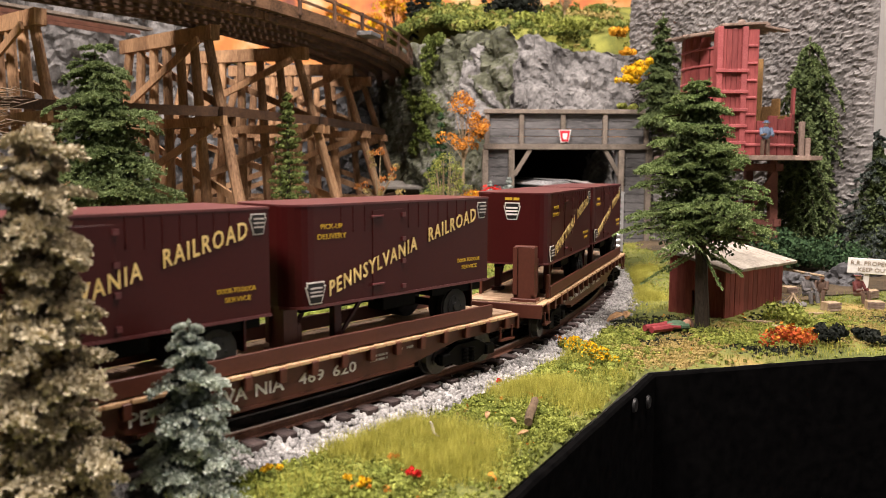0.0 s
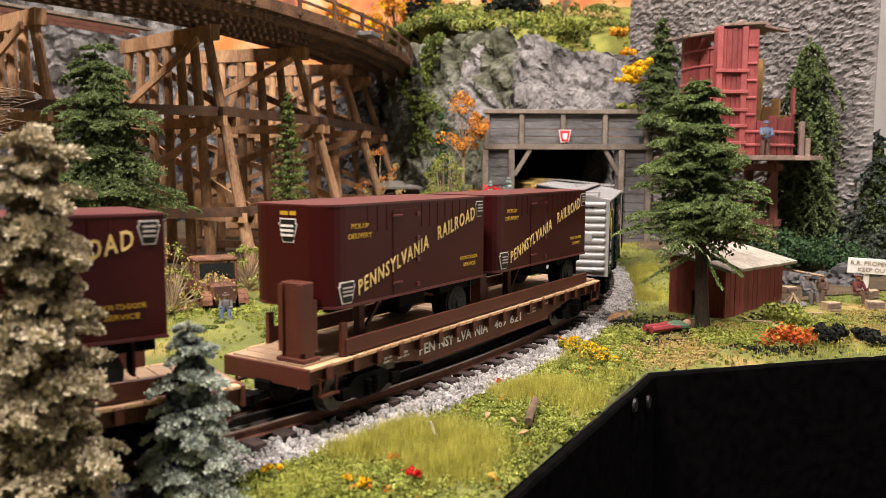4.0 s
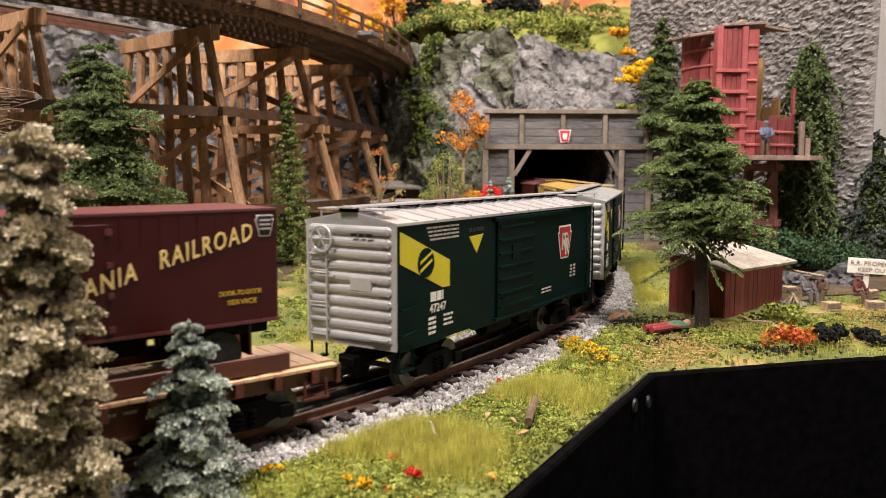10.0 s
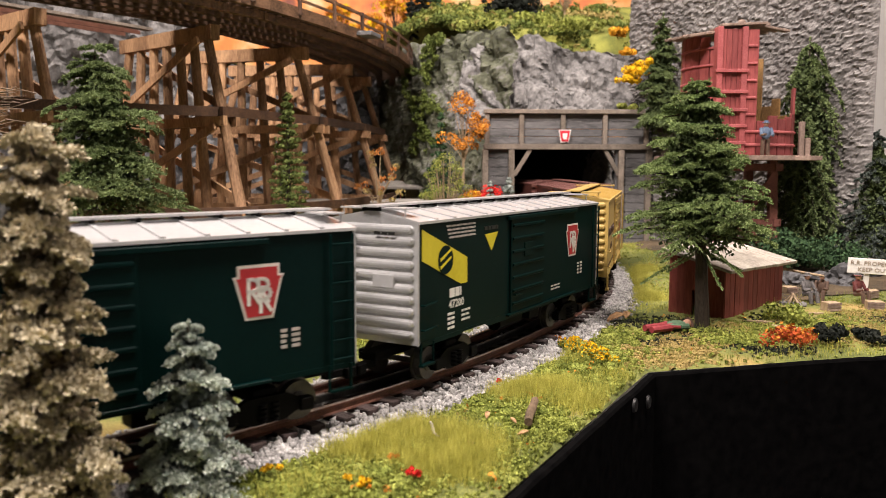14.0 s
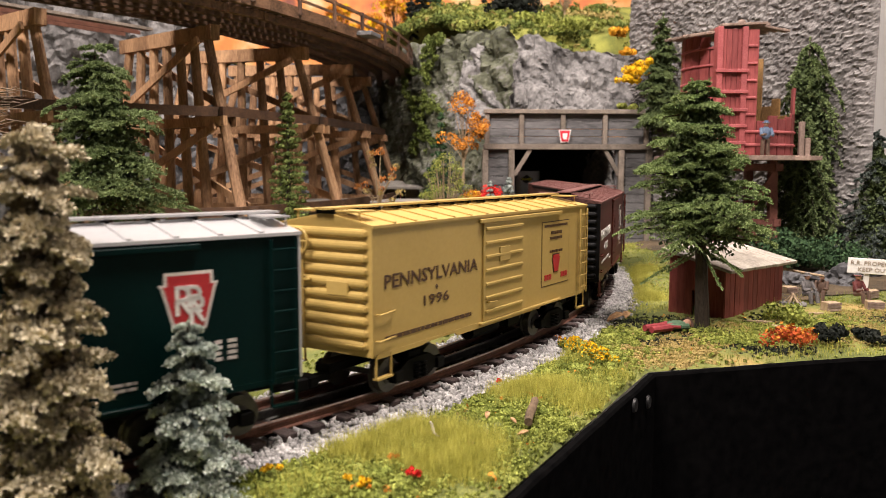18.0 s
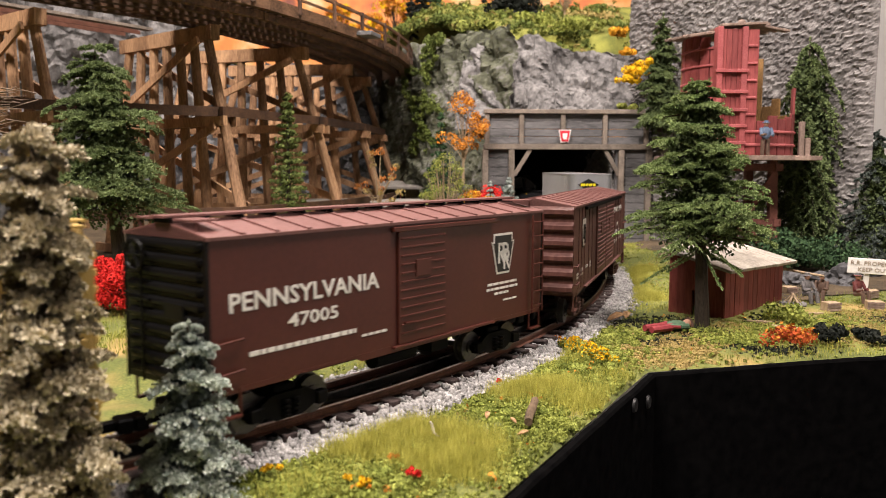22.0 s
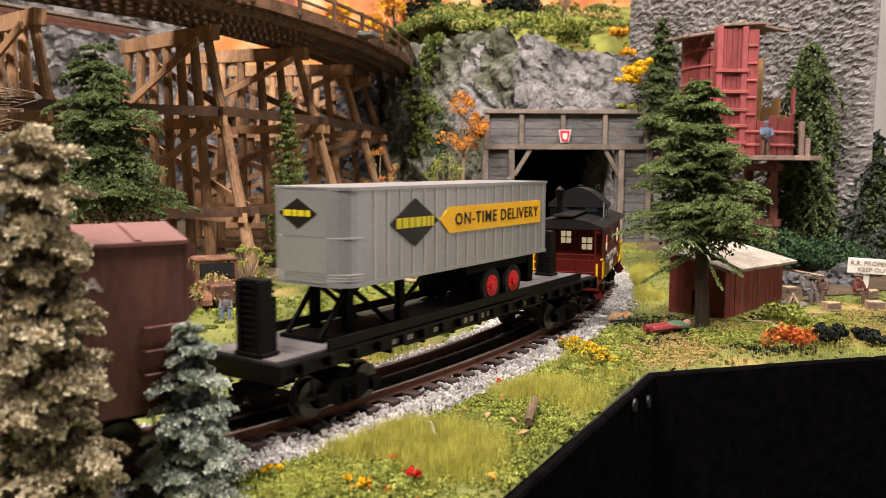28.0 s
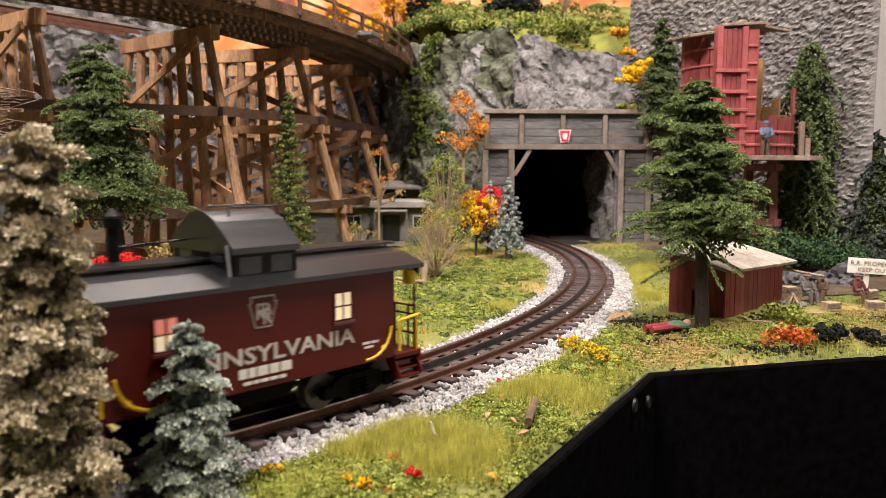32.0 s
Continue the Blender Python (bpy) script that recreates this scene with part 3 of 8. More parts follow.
M["silver"] = surface("silver_car_paint", (0.40, 0.40, 0.405), (0.48, 0.48, 0.485), 40, 0.30, 0, 500, metal=0.45)
M["yellow_car"] = surface("cream_yellow_car_paint", (0.37, 0.255, 0.075), (0.42, 0.295, 0.092), 30, 0.42, 0, 500, spec=0.35)
M["brown_car"] = surface("oxide_brown_car_paint", (0.058, 0.0135, 0.0088), (0.074, 0.018, 0.012), 30, 0.45, 0, 500, spec=0.28)
M["worn_brown"] = surface("weathered_brown_car_paint", (0.050, 0.016, 0.012), (0.105, 0.042, 0.033), 14, 0.55, 0, 300, third=(0.068, 0.023, 0.017), stretch=(1.6, 1, 0.35))
M["worn_roof"] = surface("dusty_red_brown_roof", (0.10, 0.038, 0.033), (0.17, 0.078, 0.068), 20, 0.6, 0, 400)
M["caboose_red"] = surface("dark_red_caboose_paint", (0.066, 0.0062, 0.0046), (0.084, 0.0085, 0.0060), 30, 0.42, 0, 500, spec=0.2)
M["black_paint"] = surface("satin_black_paint", (0.0014, 0.0014, 0.0016), (0.0036, 0.0036, 0.0039), 40, 0.42, 0, 500, spec=0.14)
M["roof_black"] = surface("satin_black_roof", (0.0050, 0.0052, 0.0062), (0.0095, 0.0098, 0.011), 40, 0.30, 0, 500, spec=0.6)
M["under_black"] = surface("underframe_black", (0.0010, 0.0010, 0.0010), (0.0034, 0.0032, 0.0030), 60, 0.6, 0, 500, spec=0.06)
M["wheel"] = surface("dark_wheel_metal", (0.05, 0.047, 0.044), (0.11, 0.104, 0.098), 80, 0.4, 0, 500, metal=0.6)
M["tyre"] = surface("black_rubber", (0.008, 0.008, 0.008), (0.017, 0.017, 0.017), 80, 0.7, 0, 500, spec=0.2)
M["hub_red"] = surface("bright_red_wheel_paint", (0.42, 0.008, 0.012), (0.55, 0.014, 0.02), 80, 0.4, 0, 500)
M["trailer_grey"] = surface("silver_grey_trailer_paint", (0.30, 0.31, 0.325), (0.37, 0.38, 0.395), 30, 0.34, 0, 500, metal=0.55)
M["trailer_rib"] = surface("bright_trailer_seam", (0.38, 0.375, 0.36), (0.46, 0.455, 0.44), 30, 0.4, 0, 500, metal=0.2)
M["ink_white"] = surface("white_lettering", (0.62, 0.60, 0.56), (0.74, 0.72, 0.68), 200, 0.55, 0, 900)
M["ink_grey"] = surface("faded_white_lettering", (0.30, 0.27, 0.25), (0.52, 0.48, 0.45), 200, 0.55, 0, 900)
M["ink_cream"] = surface("aged_white_lettering", (0.42, 0.39, 0.36), (0.56, 0.53, 0.49), 200, 0.55, 0, 900)
M["ink_gold"] = surface("gold_lettering", (0.62, 0.44, 0.13), (0.78, 0.60, 0.26), 200, 0.5, 0, 900)
M["ink_yellow"] = surface("yellow_lettering", (0.44, 0.27, 0.016), (0.54, 0.35, 0.03), 200, 0.5, 0, 900)
M["sign_yellow"] = surface("golden_yellow_panel", (0.76, 0.40, 0.008), (0.84, 0.48, 0.014), 60, 0.42, 0, 500)
M["lemon"] = surface("lemon_yellow_stripe", (0.52, 0.44, 0.010), (0.60, 0.52, 0.02), 60, 0.42, 0, 500)
M["ink_black"] = surface("black_lettering", (0.003, 0.003, 0.003), (0.007, 0.007, 0.006), 200, 0.5, 0, 900)
M["ink_faded"] = surface("faded_brown_lettering", (0.22, 0.17, 0.13), (0.36, 0.30, 0.24), 200, 0.5, 0, 900)
M["ink_brown"] = surface("dark_brown_lettering", (0.045, 0.018, 0.008), (0.07, 0.03, 0.014), 200, 0.5, 0, 900)
M["key_red"] = surface("keystone_red", (0.33, 0.012, 0.016), (0.42, 0.02, 0.024), 80, 0.45, 0, 500)
M["window_glow"] = glow("lit_caboose_window", (0.82, 0.68, 0.44), 0.45)
M["window_pink"] = glow("lit_window_with_pink_curtain", (0.72, 0.22, 0.17), 0.35)
M["window_dark"] = surface("dark_window_pane", (0.010, 0.012, 0.014), (0.02, 0.022, 0.025), 60, 0.12, 0, 300)
M["grab_yellow"] = surface("yellow_grab_iron_paint", (0.66, 0.42, 0.01), (0.76, 0.50, 0.02), 80, 0.4, 0, 500)

# ---- lettering and plates on a car's front side (local -y) ----


def lettering(body, x0, x1, z, height, material, parent, y=-0.0305, slope=0.0, name="lettering", bold=0.0, label="", spread=1.0):
    """Words from x0 to x1 on the side plane y, standing on height z; slope: rise of the base line."""
    cu = bpy.data.curves.new("letters", "FONT")
    cu.body, cu.size, cu.extrude, cu.offset, cu.space_character, cu.resolution_u = body, 1.0, 0.02, bold, spread, 2
    tmp = bpy.data.objects.new("letters", cu)
    scene.collection.objects.link(tmp)
    bpy.context.view_layer.update()
    me = bpy.data.meshes.new_from_object(tmp.evaluated_get(bpy.context.evaluated_depsgraph_get()))
    bpy.data.objects.remove(tmp)
    bpy.data.curves.remove(cu)
    co = np.empty(len(me.vertices) * 3)
    me.vertices.foreach_get("co", co)
    co = co.reshape(-1, 3)
    lo, hi = co.min(0), co.max(0)
    x = x0 + (co[:, 0] - lo[0]) / (hi[0] - lo[0]) * (x1 - x0)
    zz = z + (co[:, 1] - lo[1]) / (hi[1] - lo[1]) * height + slope * (x - x0)
    yy = y - 0.00015 - (co[:, 2] - lo[2]) / max(1e-9, hi[2] - lo[2]) * 0.00025
    me.vertices.foreach_set("co", np.c_[x, yy, zz].ravel())
    me.materials.clear()
    me.materials.append(material)
    me.update()
    ob = new(name, me)
    ob.parent = parent
    if label:
        ob["label"] = label
    return ob


def shape(name, pts, material, parent, y=-0.0305, t=0.0003, label=""):
    return part(name, plate(B(), pts, y - t, y + 0.0002), material, parent, label)


def bars(rows, material, parent, y=-0.0305, name="small_print"):
    """Lines of unreadable small print: (x0, x1, z, height) each, broken into word-length bars."""
    rnd = random.Random(int(abs(rows[0][0]) * 1e5))
    bm = B()
    for x0, x1, z, hgt in rows:
        x = x0
        while x < x1 - 0.0006:
            w = min(x1 - x, rnd.uniform(0.0022, 0.0058))
            plate(bm, [(x, z), (x + w, z), (x + w, z + hgt), (x, z + hgt)], y - 0.0003, y + 0.0002)
            x += w + 0.0009
    return part(name, bm, material, parent)


def keystone(cx, cz, w, hgt):
    """Outline of a keystone badge."""
    a, b, c = w / 2, w * 0.36, w * 0.27
    t, s = cz + hgt / 2, cz + hgt * 0.30
    u = cz - hgt / 2
    return [(cx - a * 0.82, t), (cx + a * 0.82, t), (cx + a * 0.82, s), (cx + a, s), (cx + a * 0.93, s - hgt * 0.06), (cx + c, u), (cx - c, u), (cx - a * 0.93, s - hgt * 0.06), (cx - a, s), (cx - a * 0.82, s)]


def badge(parent, cx, cz, w, hgt, edge, field, mark=None, y=-0.0305):
    k = shape("keystone_badge", keystone(cx, cz, w, hgt), edge, parent, y, 0.0003, "keystone badge")
    shape("badge_field", keystone(cx, cz, w * 0.88, hgt * 0.89), field, k, y - 0.0003, 0.00025)
    if mark is not None:
        # interlaced loops and bars
        bm = B()
        line = []
        for dx, top, low in ((-0.21, 0.24, -0.20), (0.02, 0.08, -0.36), (-0.02, 0.24, -0.06)):
            line.append([(dx, low), (dx, top)])
            line.append([(dx, top)] + [(dx + 0.07 + 0.12 * math.sin(math.pi * q / 6), top - 0.11 + 0.11 * math.cos(math.pi * q / 6)) for q in range(7)] + [(dx, top - 0.22)])
            line.append([(dx + 0.06, top - 0.22), (dx + 0.19, top - 0.42)])
        for pts in line:
            for (ax, az), (bx, bz) in zip(pts, pts[1:]):
                a, b = Vector((cx + ax * w, cz + az * hgt)), Vector((cx + bx * w, cz + bz * hgt))
                d = (b - a).normalized() * 0.030 * w
                n = Vector((-d.y, d.x))
                plate(bm, [tuple(a - d - n), tuple(b + d - n), tuple(b + d + n), tuple(a - d + n)], y - 0.0010, y - 0.0005)
        part("badge_mark", bm, mark, k)
    return k


# ---- running gear ----


def truck(parent, x, tone="under_black", wheel="wheel"):
    """A four-wheel truck: two sprung side frames, a bolster, two wheel sets."""
    tr = part("truck_bolster", box(B(), x - 0.006, x + 0.006, -0.022, 0.022, 0.012, 0.0185, 0.0006), M[tone], parent)
    for s in (-1, 1):
        bm = B()
        y0, y1 = sorted((s * 0.0215, s * 0.0250))
        for pts in ([(-0.024, 0.0075), (-0.017, 0.0075), (-0.008, 0.0035), (0.008, 0.0035), (0.017, 0.0075), (0.024, 0.0075), (0.024, 0.0105), (0.018, 0.0112), (0.010, 0.0155), (-0.010, 0.0155), (-0.018, 0.0112), (-0.024, 0.0105)],):
            plate(bm, [(x + p[0], p[1]) for p in pts], y0, y1)
        for dx in (-0.0195, 0.0195):
            box(bm, x + dx - 0.0035, x + dx + 0.0035, min(s * 0.0215, s * 0.0265), max(s * 0.0215, s * 0.0265), 0.0058, 0.0118, 0.0005)
        for dx in (-0.003, 0.003):
            for k in range(4):
                rod(bm, (x + dx, s * 0.0256, 0.0048 + k * 0.0022), (x + dx, s * 0.0256, 0.0060 + k * 0.0022), 0.0019, n=8)
        part("side_frame", bm, M[tone], tr)
    for dx in (-0.0195, 0.0195):
        bm = B()
        rod(bm, (x + dx, -0.020, 0.0088), (x + dx, 0.020, 0.0088), 0.0016, n=8)
        for s in (-1, 1):
            rod(bm, (x + dx, s * 0.0146, 0.0088), (x + dx, s * 0.0190, 0.0088), 0.0090, n=22)
            rod(bm, (x + dx, s * 0.0136, 0.0088), (x + dx, s * 0.0148, 0.0088), 0.0102, n=22)
            rod(bm, (x + dx, s * 0.0188, 0.0088), (x + dx, s * 0.0196, 0.0088), 0.0045, n=14)
        part("wheelset", bm, M[wheel], tr)
    return tr


def coupler(parent, x, s, length):
    bm = B()
    box(bm, min(x, x + s * length * 0.75), max(x, x + s * length * 0.75), -0.0022, 0.0022, 0.0100, 0.0140, 0.0004)
    box(bm, min(x + s * length * 0.62, x + s * length), max(x + s * length * 0.62, x + s * length), -0.0048, 0.0048, 0.0088, 0.0150, 0.0008)
    box(bm, min(x - s * 0.03, x + s * 0.004), max(x - s * 0.03, x + s * 0.004), -0.005, 0.005, 0.0135, 0.0185, 0.0006)
    return part("coupler", bm, M["under_black"], parent)


def ladder(parent, name, material, pts, rungs, axis):
    """Two stiles and rungs. pts: the lower and upper ends of one stile; axis: the way to the other."""
    bm = B()
    a, b, o = Vector(pts[0]), Vector(pts[1]), Vector(axis)
    rod(bm, a, b, 0.0006, n=6), rod(bm, a + o, b + o, 0.0006, n=6)
    for i in range(rungs):
        p = a.lerp(b, (i + 0.5) / rungs)
        rod(bm, p, p + o, 0.0005, n=6)
    return part(name, bm, material, parent)


# ---- box cars ----


def box_car(name, label, L, paint, end_paint, roof_paint, door, trim, ribs="round", walk_board=True, doors=((-0.024, 0.026),), steps=True, truck_tone="under_black"):
    h = holder(name, pose(0, 0, 0), label, "railway car", "cars of the freight train")
    W, zb, ze, zp = 0.0287, 0.0245, 0.0875, 0.0935
    hl = L / 2
    body = part("body", box(B(), -hl + 0.001, hl - 0.001, -W, W, zb, ze, 0.0005), paint, h)
    # side sill with its dropped tabs
    for s in (-1, 1):
        bm = B()
        pts = [(-hl + 0.004, zb + 0.0005), (-hl + 0.004, zb - 0.0020), (-hl + 0.042, zb - 0.0020), (-hl + 0.047, zb - 0.001), (doors[0][0] - 0.03, zb - 0.001), (doors[0][0] - 0.026, zb - 0.003), (doors[-1][1] + 0.026, zb - 0.003), (doors[-1][1] + 0.03, zb - 0.001), (hl - 0.047, zb - 0.001), (hl - 0.042, zb - 0.0020), (hl - 0.004, zb - 0.0020), (hl - 0.004, zb + 0.0005)]
        y0, y1 = sorted((s * (W - 0.0018), s * (W + 0.0002)))
        plate(bm, pts, y0, y1)
        part("side_sill", bm, paint, h)
    # roof: shallow gable with seam ribs
    bm = B()
    sec = [(-W - 0.0012, ze - 0.0008), (-W - 0.0012, ze + 0.0006), (0, zp), (W + 0.0012, ze + 0.0006), (W + 0.0012, ze - 0.0008)]
    a = [bm.verts.new((-hl, y, z)) for y, z in sec]
    b = [bm.verts.new((hl, y, z)) for y, z in sec]
    for i in range(5):
        j = (i + 1) % 5
        bm.faces.new((a[i], a[j], b[j], b[i]))
    bm.faces.new(a), bm.faces.new(b)
    bmesh.ops.recalc_face_normals(bm, faces=bm.faces)
    roof = part("roof", bm, roof_paint, h)
    n = int(L / 0.0175)
    for i in range(1, n):
        x = -hl + L * i / n
        bm = B()
        for s in (-1, 1):
            beam(bm, (x, s * (W + 0.0004), ze + 0.0009), (x, s * 0.002, zp - 0.0002), 0.0022, 0.0012)
        part("roof_rib", bm, roof_paint, roof)
    if walk_board:
        bm = B()
        for k in (-1, 0, 1):
            box(bm, -hl - 0.003, hl + 0.003, k * 0.0037 - 0.0016, k * 0.0037 + 0.0016, zp + 0.0014, zp + 0.0024)
        part("running_board", bm, roof_paint, roof, "narrow roof walk of three planks")
        for i in range(n + 1):
            x = -hl + L * i / n
            part("board_bracket", box(B(), x - 0.0008, x + 0.0008, -0.0058, 0.0058, zp - 0.0006, zp + 0.0016), M["under_black"], roof)
        for s in (-1, 1):
            for side in (-1, 1):
                for k in range(3):
                    x = s * (hl - 0.0025 - k * 0.0042)
                    y0, y1 = sorted((side * 0.0058, side * 0.0215))
                    part("roof_step_board", box(B(), x - 0.0018, x + 0.0018, y0, y1, zp + 0.0004, zp + 0.0012), roof_paint, roof)
                part("step_bracket", rod(B(), (s * (hl - 0.002), side * 0.020, ze + 0.002), (s * (hl - 0.002), side * 0.020, zp + 0.0008), 0.0005, n=6), roof_paint, roof)
    # ends with pressed ribs
    for s in (-1, 1):
        bm = B()
        xe = s * hl
        sec = [(-W - 0.0003, zb - 0.0006), (W + 0.0003, zb - 0.0006), (W + 0.0003, ze), (0, zp - 0.0006), (-W - 0.0003, ze)]
        va = [bm.verts.new((xe - s * 0.0012, y, z)) for y, z in sec]
        vb = [bm.verts.new((xe, y, z)) for y, z in sec]
        bm.faces.new(va), bm.faces.new(vb)
        for i in range(5):
            j = (i + 1) % 5
            bm.faces.new((va[i], va[j], vb[j], vb[i]))
        bmesh.ops.recalc_face_normals(bm, faces=bm.faces)
        end = part("end_panel", bm, end_paint, h)
        count = 10 if ribs == "round" else 6
        for i in range(count):
            z = zb + 0.0045 + (ze - zb - 0.008) * i / (count - 1)
            bm = B()
            if ribs == "round":
                rod(bm, (xe, -W + 0.004, z), (xe, W - 0.004, z), 0.0023, n=12)
                bmesh.ops.create_icosphere(bm, subdivisions=1, radius=0.0023, matrix=Matrix.Translation((xe, -W + 0.004, z)))
                bmesh.ops.create_icosphere(bm, subdivisions=1, radius=0.0023, matrix=Matrix.Translation((xe, W - 0.004, z)))
                bmesh.ops.scale(bm, vec=(0.85, 1, 1), space=Matrix.Translation((-xe, 0, 0)), verts=bm.verts)
            else:
                q = [bm.verts.new((xe + s * dx, y, z + dz)) for y in (-W, W) for dx, dz in ((0, -0.0038), (0.0030, -0.0014), (0.0030, 0.0014), (0, 0.0038))]
                for k in range(3):
                    bm.faces.new((q[k], q[k + 1], q[k + 5], q[k + 4]))
                bm.faces.new(q[:4]), bm.faces.new(q[4:])
                bmesh.ops.recalc_face_normals(bm, faces=bm.faces)
            part("end_rib", bm, end_paint, end)
        if ribs == "round":
            ladder(end, "end_ladder", end_paint, ((xe + s * 0.0032, W - 0.016, zb), (xe + s * 0.0032, W - 0.016, ze - 0.004)), 7, (0, 0.012, 0))
            bm = B()
            box(bm, min(xe, xe + s * 0.0022), max(xe, xe + s * 0.0022), -0.0155, -0.0015, 0.053, 0.0605, 0.0005)
            part("placard_board", bm, end_paint, end)
            bm = B()
            rod(bm, (xe + s * 0.0006, -W + 0.004, 0.0295), (xe + s * 0.003, -W + 0.004, 0.0295), 0.0005, n=6)
            rod(bm, (xe + s * 0.003, -W + 0.004, 0.0295), (xe + s * 0.003, -W + 0.014, 0.0295), 0.0005, n=6)
            part("grab_iron", bm, end_paint, end)
            if s < 0:
                bm = B()
                c = Vector((xe - 0.0048, 0.0145, 0.0790))
                k = 20
                for i in range(k):
                    p = [c + Vector((0, math.cos(2 * math.pi * q / k), math.sin(2 * math.pi * q / k))) * 0.0066 for q in (i, i + 1)]
                    rod(bm, p[0], p[1], 0.0007, n=6)
                for i in range(6):
                    rod(bm, c, c + Vector((0, math.cos(math.pi * i / 3), math.sin(math.pi * i / 3))) * 0.0066, 0.0005, n=6)
                rod(bm, c, c + Vector((0.005, 0, 0)), 0.0011, n=8)
                part("brake_wheel", bm, end_paint, end, "spoked brake wheel")
                bm = box(B(), xe - 0.0035, xe, 0.008, 0.021, 0.0595, 0.0603)
                part("brake_step", bm, end_paint, end)
    # doors
    for s in (-1, 1):
        for i, (d0, d1) in enumerate(doors):
            y0, y1 = sorted((s * W, s * (W + 0.0014)))
            dr = part("door", box(B(), d0, d1, y0, y1, zb + 0.0005, ze - 0.004, 0.0003), paint, h)
            k = {"wide": 7, "fine": 12, "louvre": 15}[door]
            for q in range(k):
                z = zb + 0.006 + (ze - zb - 0.014) * q / (k - 1)
                bm = B()
                th = {"wide": 0.0011, "fine": 0.0006, "louvre": 0.0006}[door]
                rod(bm, (d0 + 0.002, s * (W + 0.0014), z), (d1 - 0.002, s * (W + 0.0014), z), th, n=6)
                part("door_rib", bm, paint if door == "wide" else trim, dr)
            y0, y1 = sorted((s * (W + 0.0014), s * (W + 0.0022)))
            part("door_placard", box(B(), (d0 + d1) / 2 - 0.007, (d0 + d1) / 2 + 0.006, y0, y1, 0.059, 0.068, 0.0003), paint, dr)
            bm = B()
            rod(bm, (d0 + 0.004, s * (W + 0.0026), 0.036), (d0 + 0.014, s * (W + 0.0026), 0.0355), 0.0005, n=6)
            rod(bm, (d0 + 0.004, s * (W + 0.001), 0.036), (d0 + 0.004, s * (W + 0.0026), 0.036), 0.0005, n=6)
            part("door_latch", bm, trim, dr)
        x0, x1 = doors[0][0] - 0.004, doors[-1][1] + (doors[-1][1] - doors[-1][0]) + 0.006
        if len(doors) > 1:
            x0, x1 = -0.115, 0.115
        y0, y1 = sorted((s * W, s * (W + 0.0024)))
        part("door_track", box(B(), x0, x1, y0, y1, ze - 0.0042, ze - 0.0018, 0.0003), M["under_black"] if len(doors) > 1 else paint, h)
        part("door_sill", box(B(), x0, x1, y0, y1, zb - 0.0012, zb + 0.0003, 0.0003), trim if len(doors) > 1 else paint, h)
        # side grab irons and corner ladders
        bm = B()
        for z in (0.0315, 0.0445):
            rod(bm, (-hl + 0.003, s * (W + 0.0022), z), (-hl + 0.016, s * (W + 0.0022), z + 0.0008), 0.0005, n=6)
            for x in (-hl + 0.003, -hl + 0.016):
                rod(bm, (x, s * W, z), (x, s * (W + 0.0022), z + 0.0004), 0.0005, n=6)
        part("grab_iron", bm, trim, h)
        if len(doors) > 1:
            for z in (0.0285, 0.0375, 0.0465, 0.0555):
                bm = B()
                rod(bm, (hl - 0.0175, s * (W + 0.0022), z), (hl - 0.0015, s * (W + 0.0022), z + 0.0006), 0.0006, n=6)
                for x in (hl - 0.0175, hl - 0.0015):
                    rod(bm, (x, s * W, z), (x, s * (W + 0.0022), z + 0.0003), 0.0006, n=6)
                part("grab_iron", bm, trim, h)
        else:
            ladder(h, "side_ladder", trim, ((hl - 0.015, s * (W + 0.0024), zb - 0.001), (hl - 0.015, s * (W + 0.0024), ze - 0.002)), 7, (0.012, 0, 0))
        if steps:
            for x in (-hl + 0.009, hl - 0.009):
                bm = B()
                rod(bm, (x - 0.006, s * W, zb), (x - 0.006, s * W, 0.0128), 0.0007, n=6)
                rod(bm, (x + 0.006, s * W, zb), (x + 0.006, s * W, 0.0128), 0.0007, n=6)
                box(bm, x - 0.0062, x + 0.0062, s * W - 0.0015, s * W + 0.0015, 0.0122, 0.0132)
                part("stirrup_step", bm, paint, h)
    bm = B()
    box(bm, -hl + 0.03, hl - 0.03, -0.010, 0.010, 0.0165, zb + 0.001)
    rod(bm, (-0.02, -0.016, 0.0165), (0.012, -0.016, 0.0165), 0.0050, n=10)
    box(bm, 0.025, 0.040, -0.020, -0.010, 0.0125, 0.022)
    part("underframe", bm, M["under_black"], h)
    for s in (-1, 1):
        truck(h, s * (hl - 0.045), truck_tone)
        coupler(h, s * hl, s, 0.018)
    return h


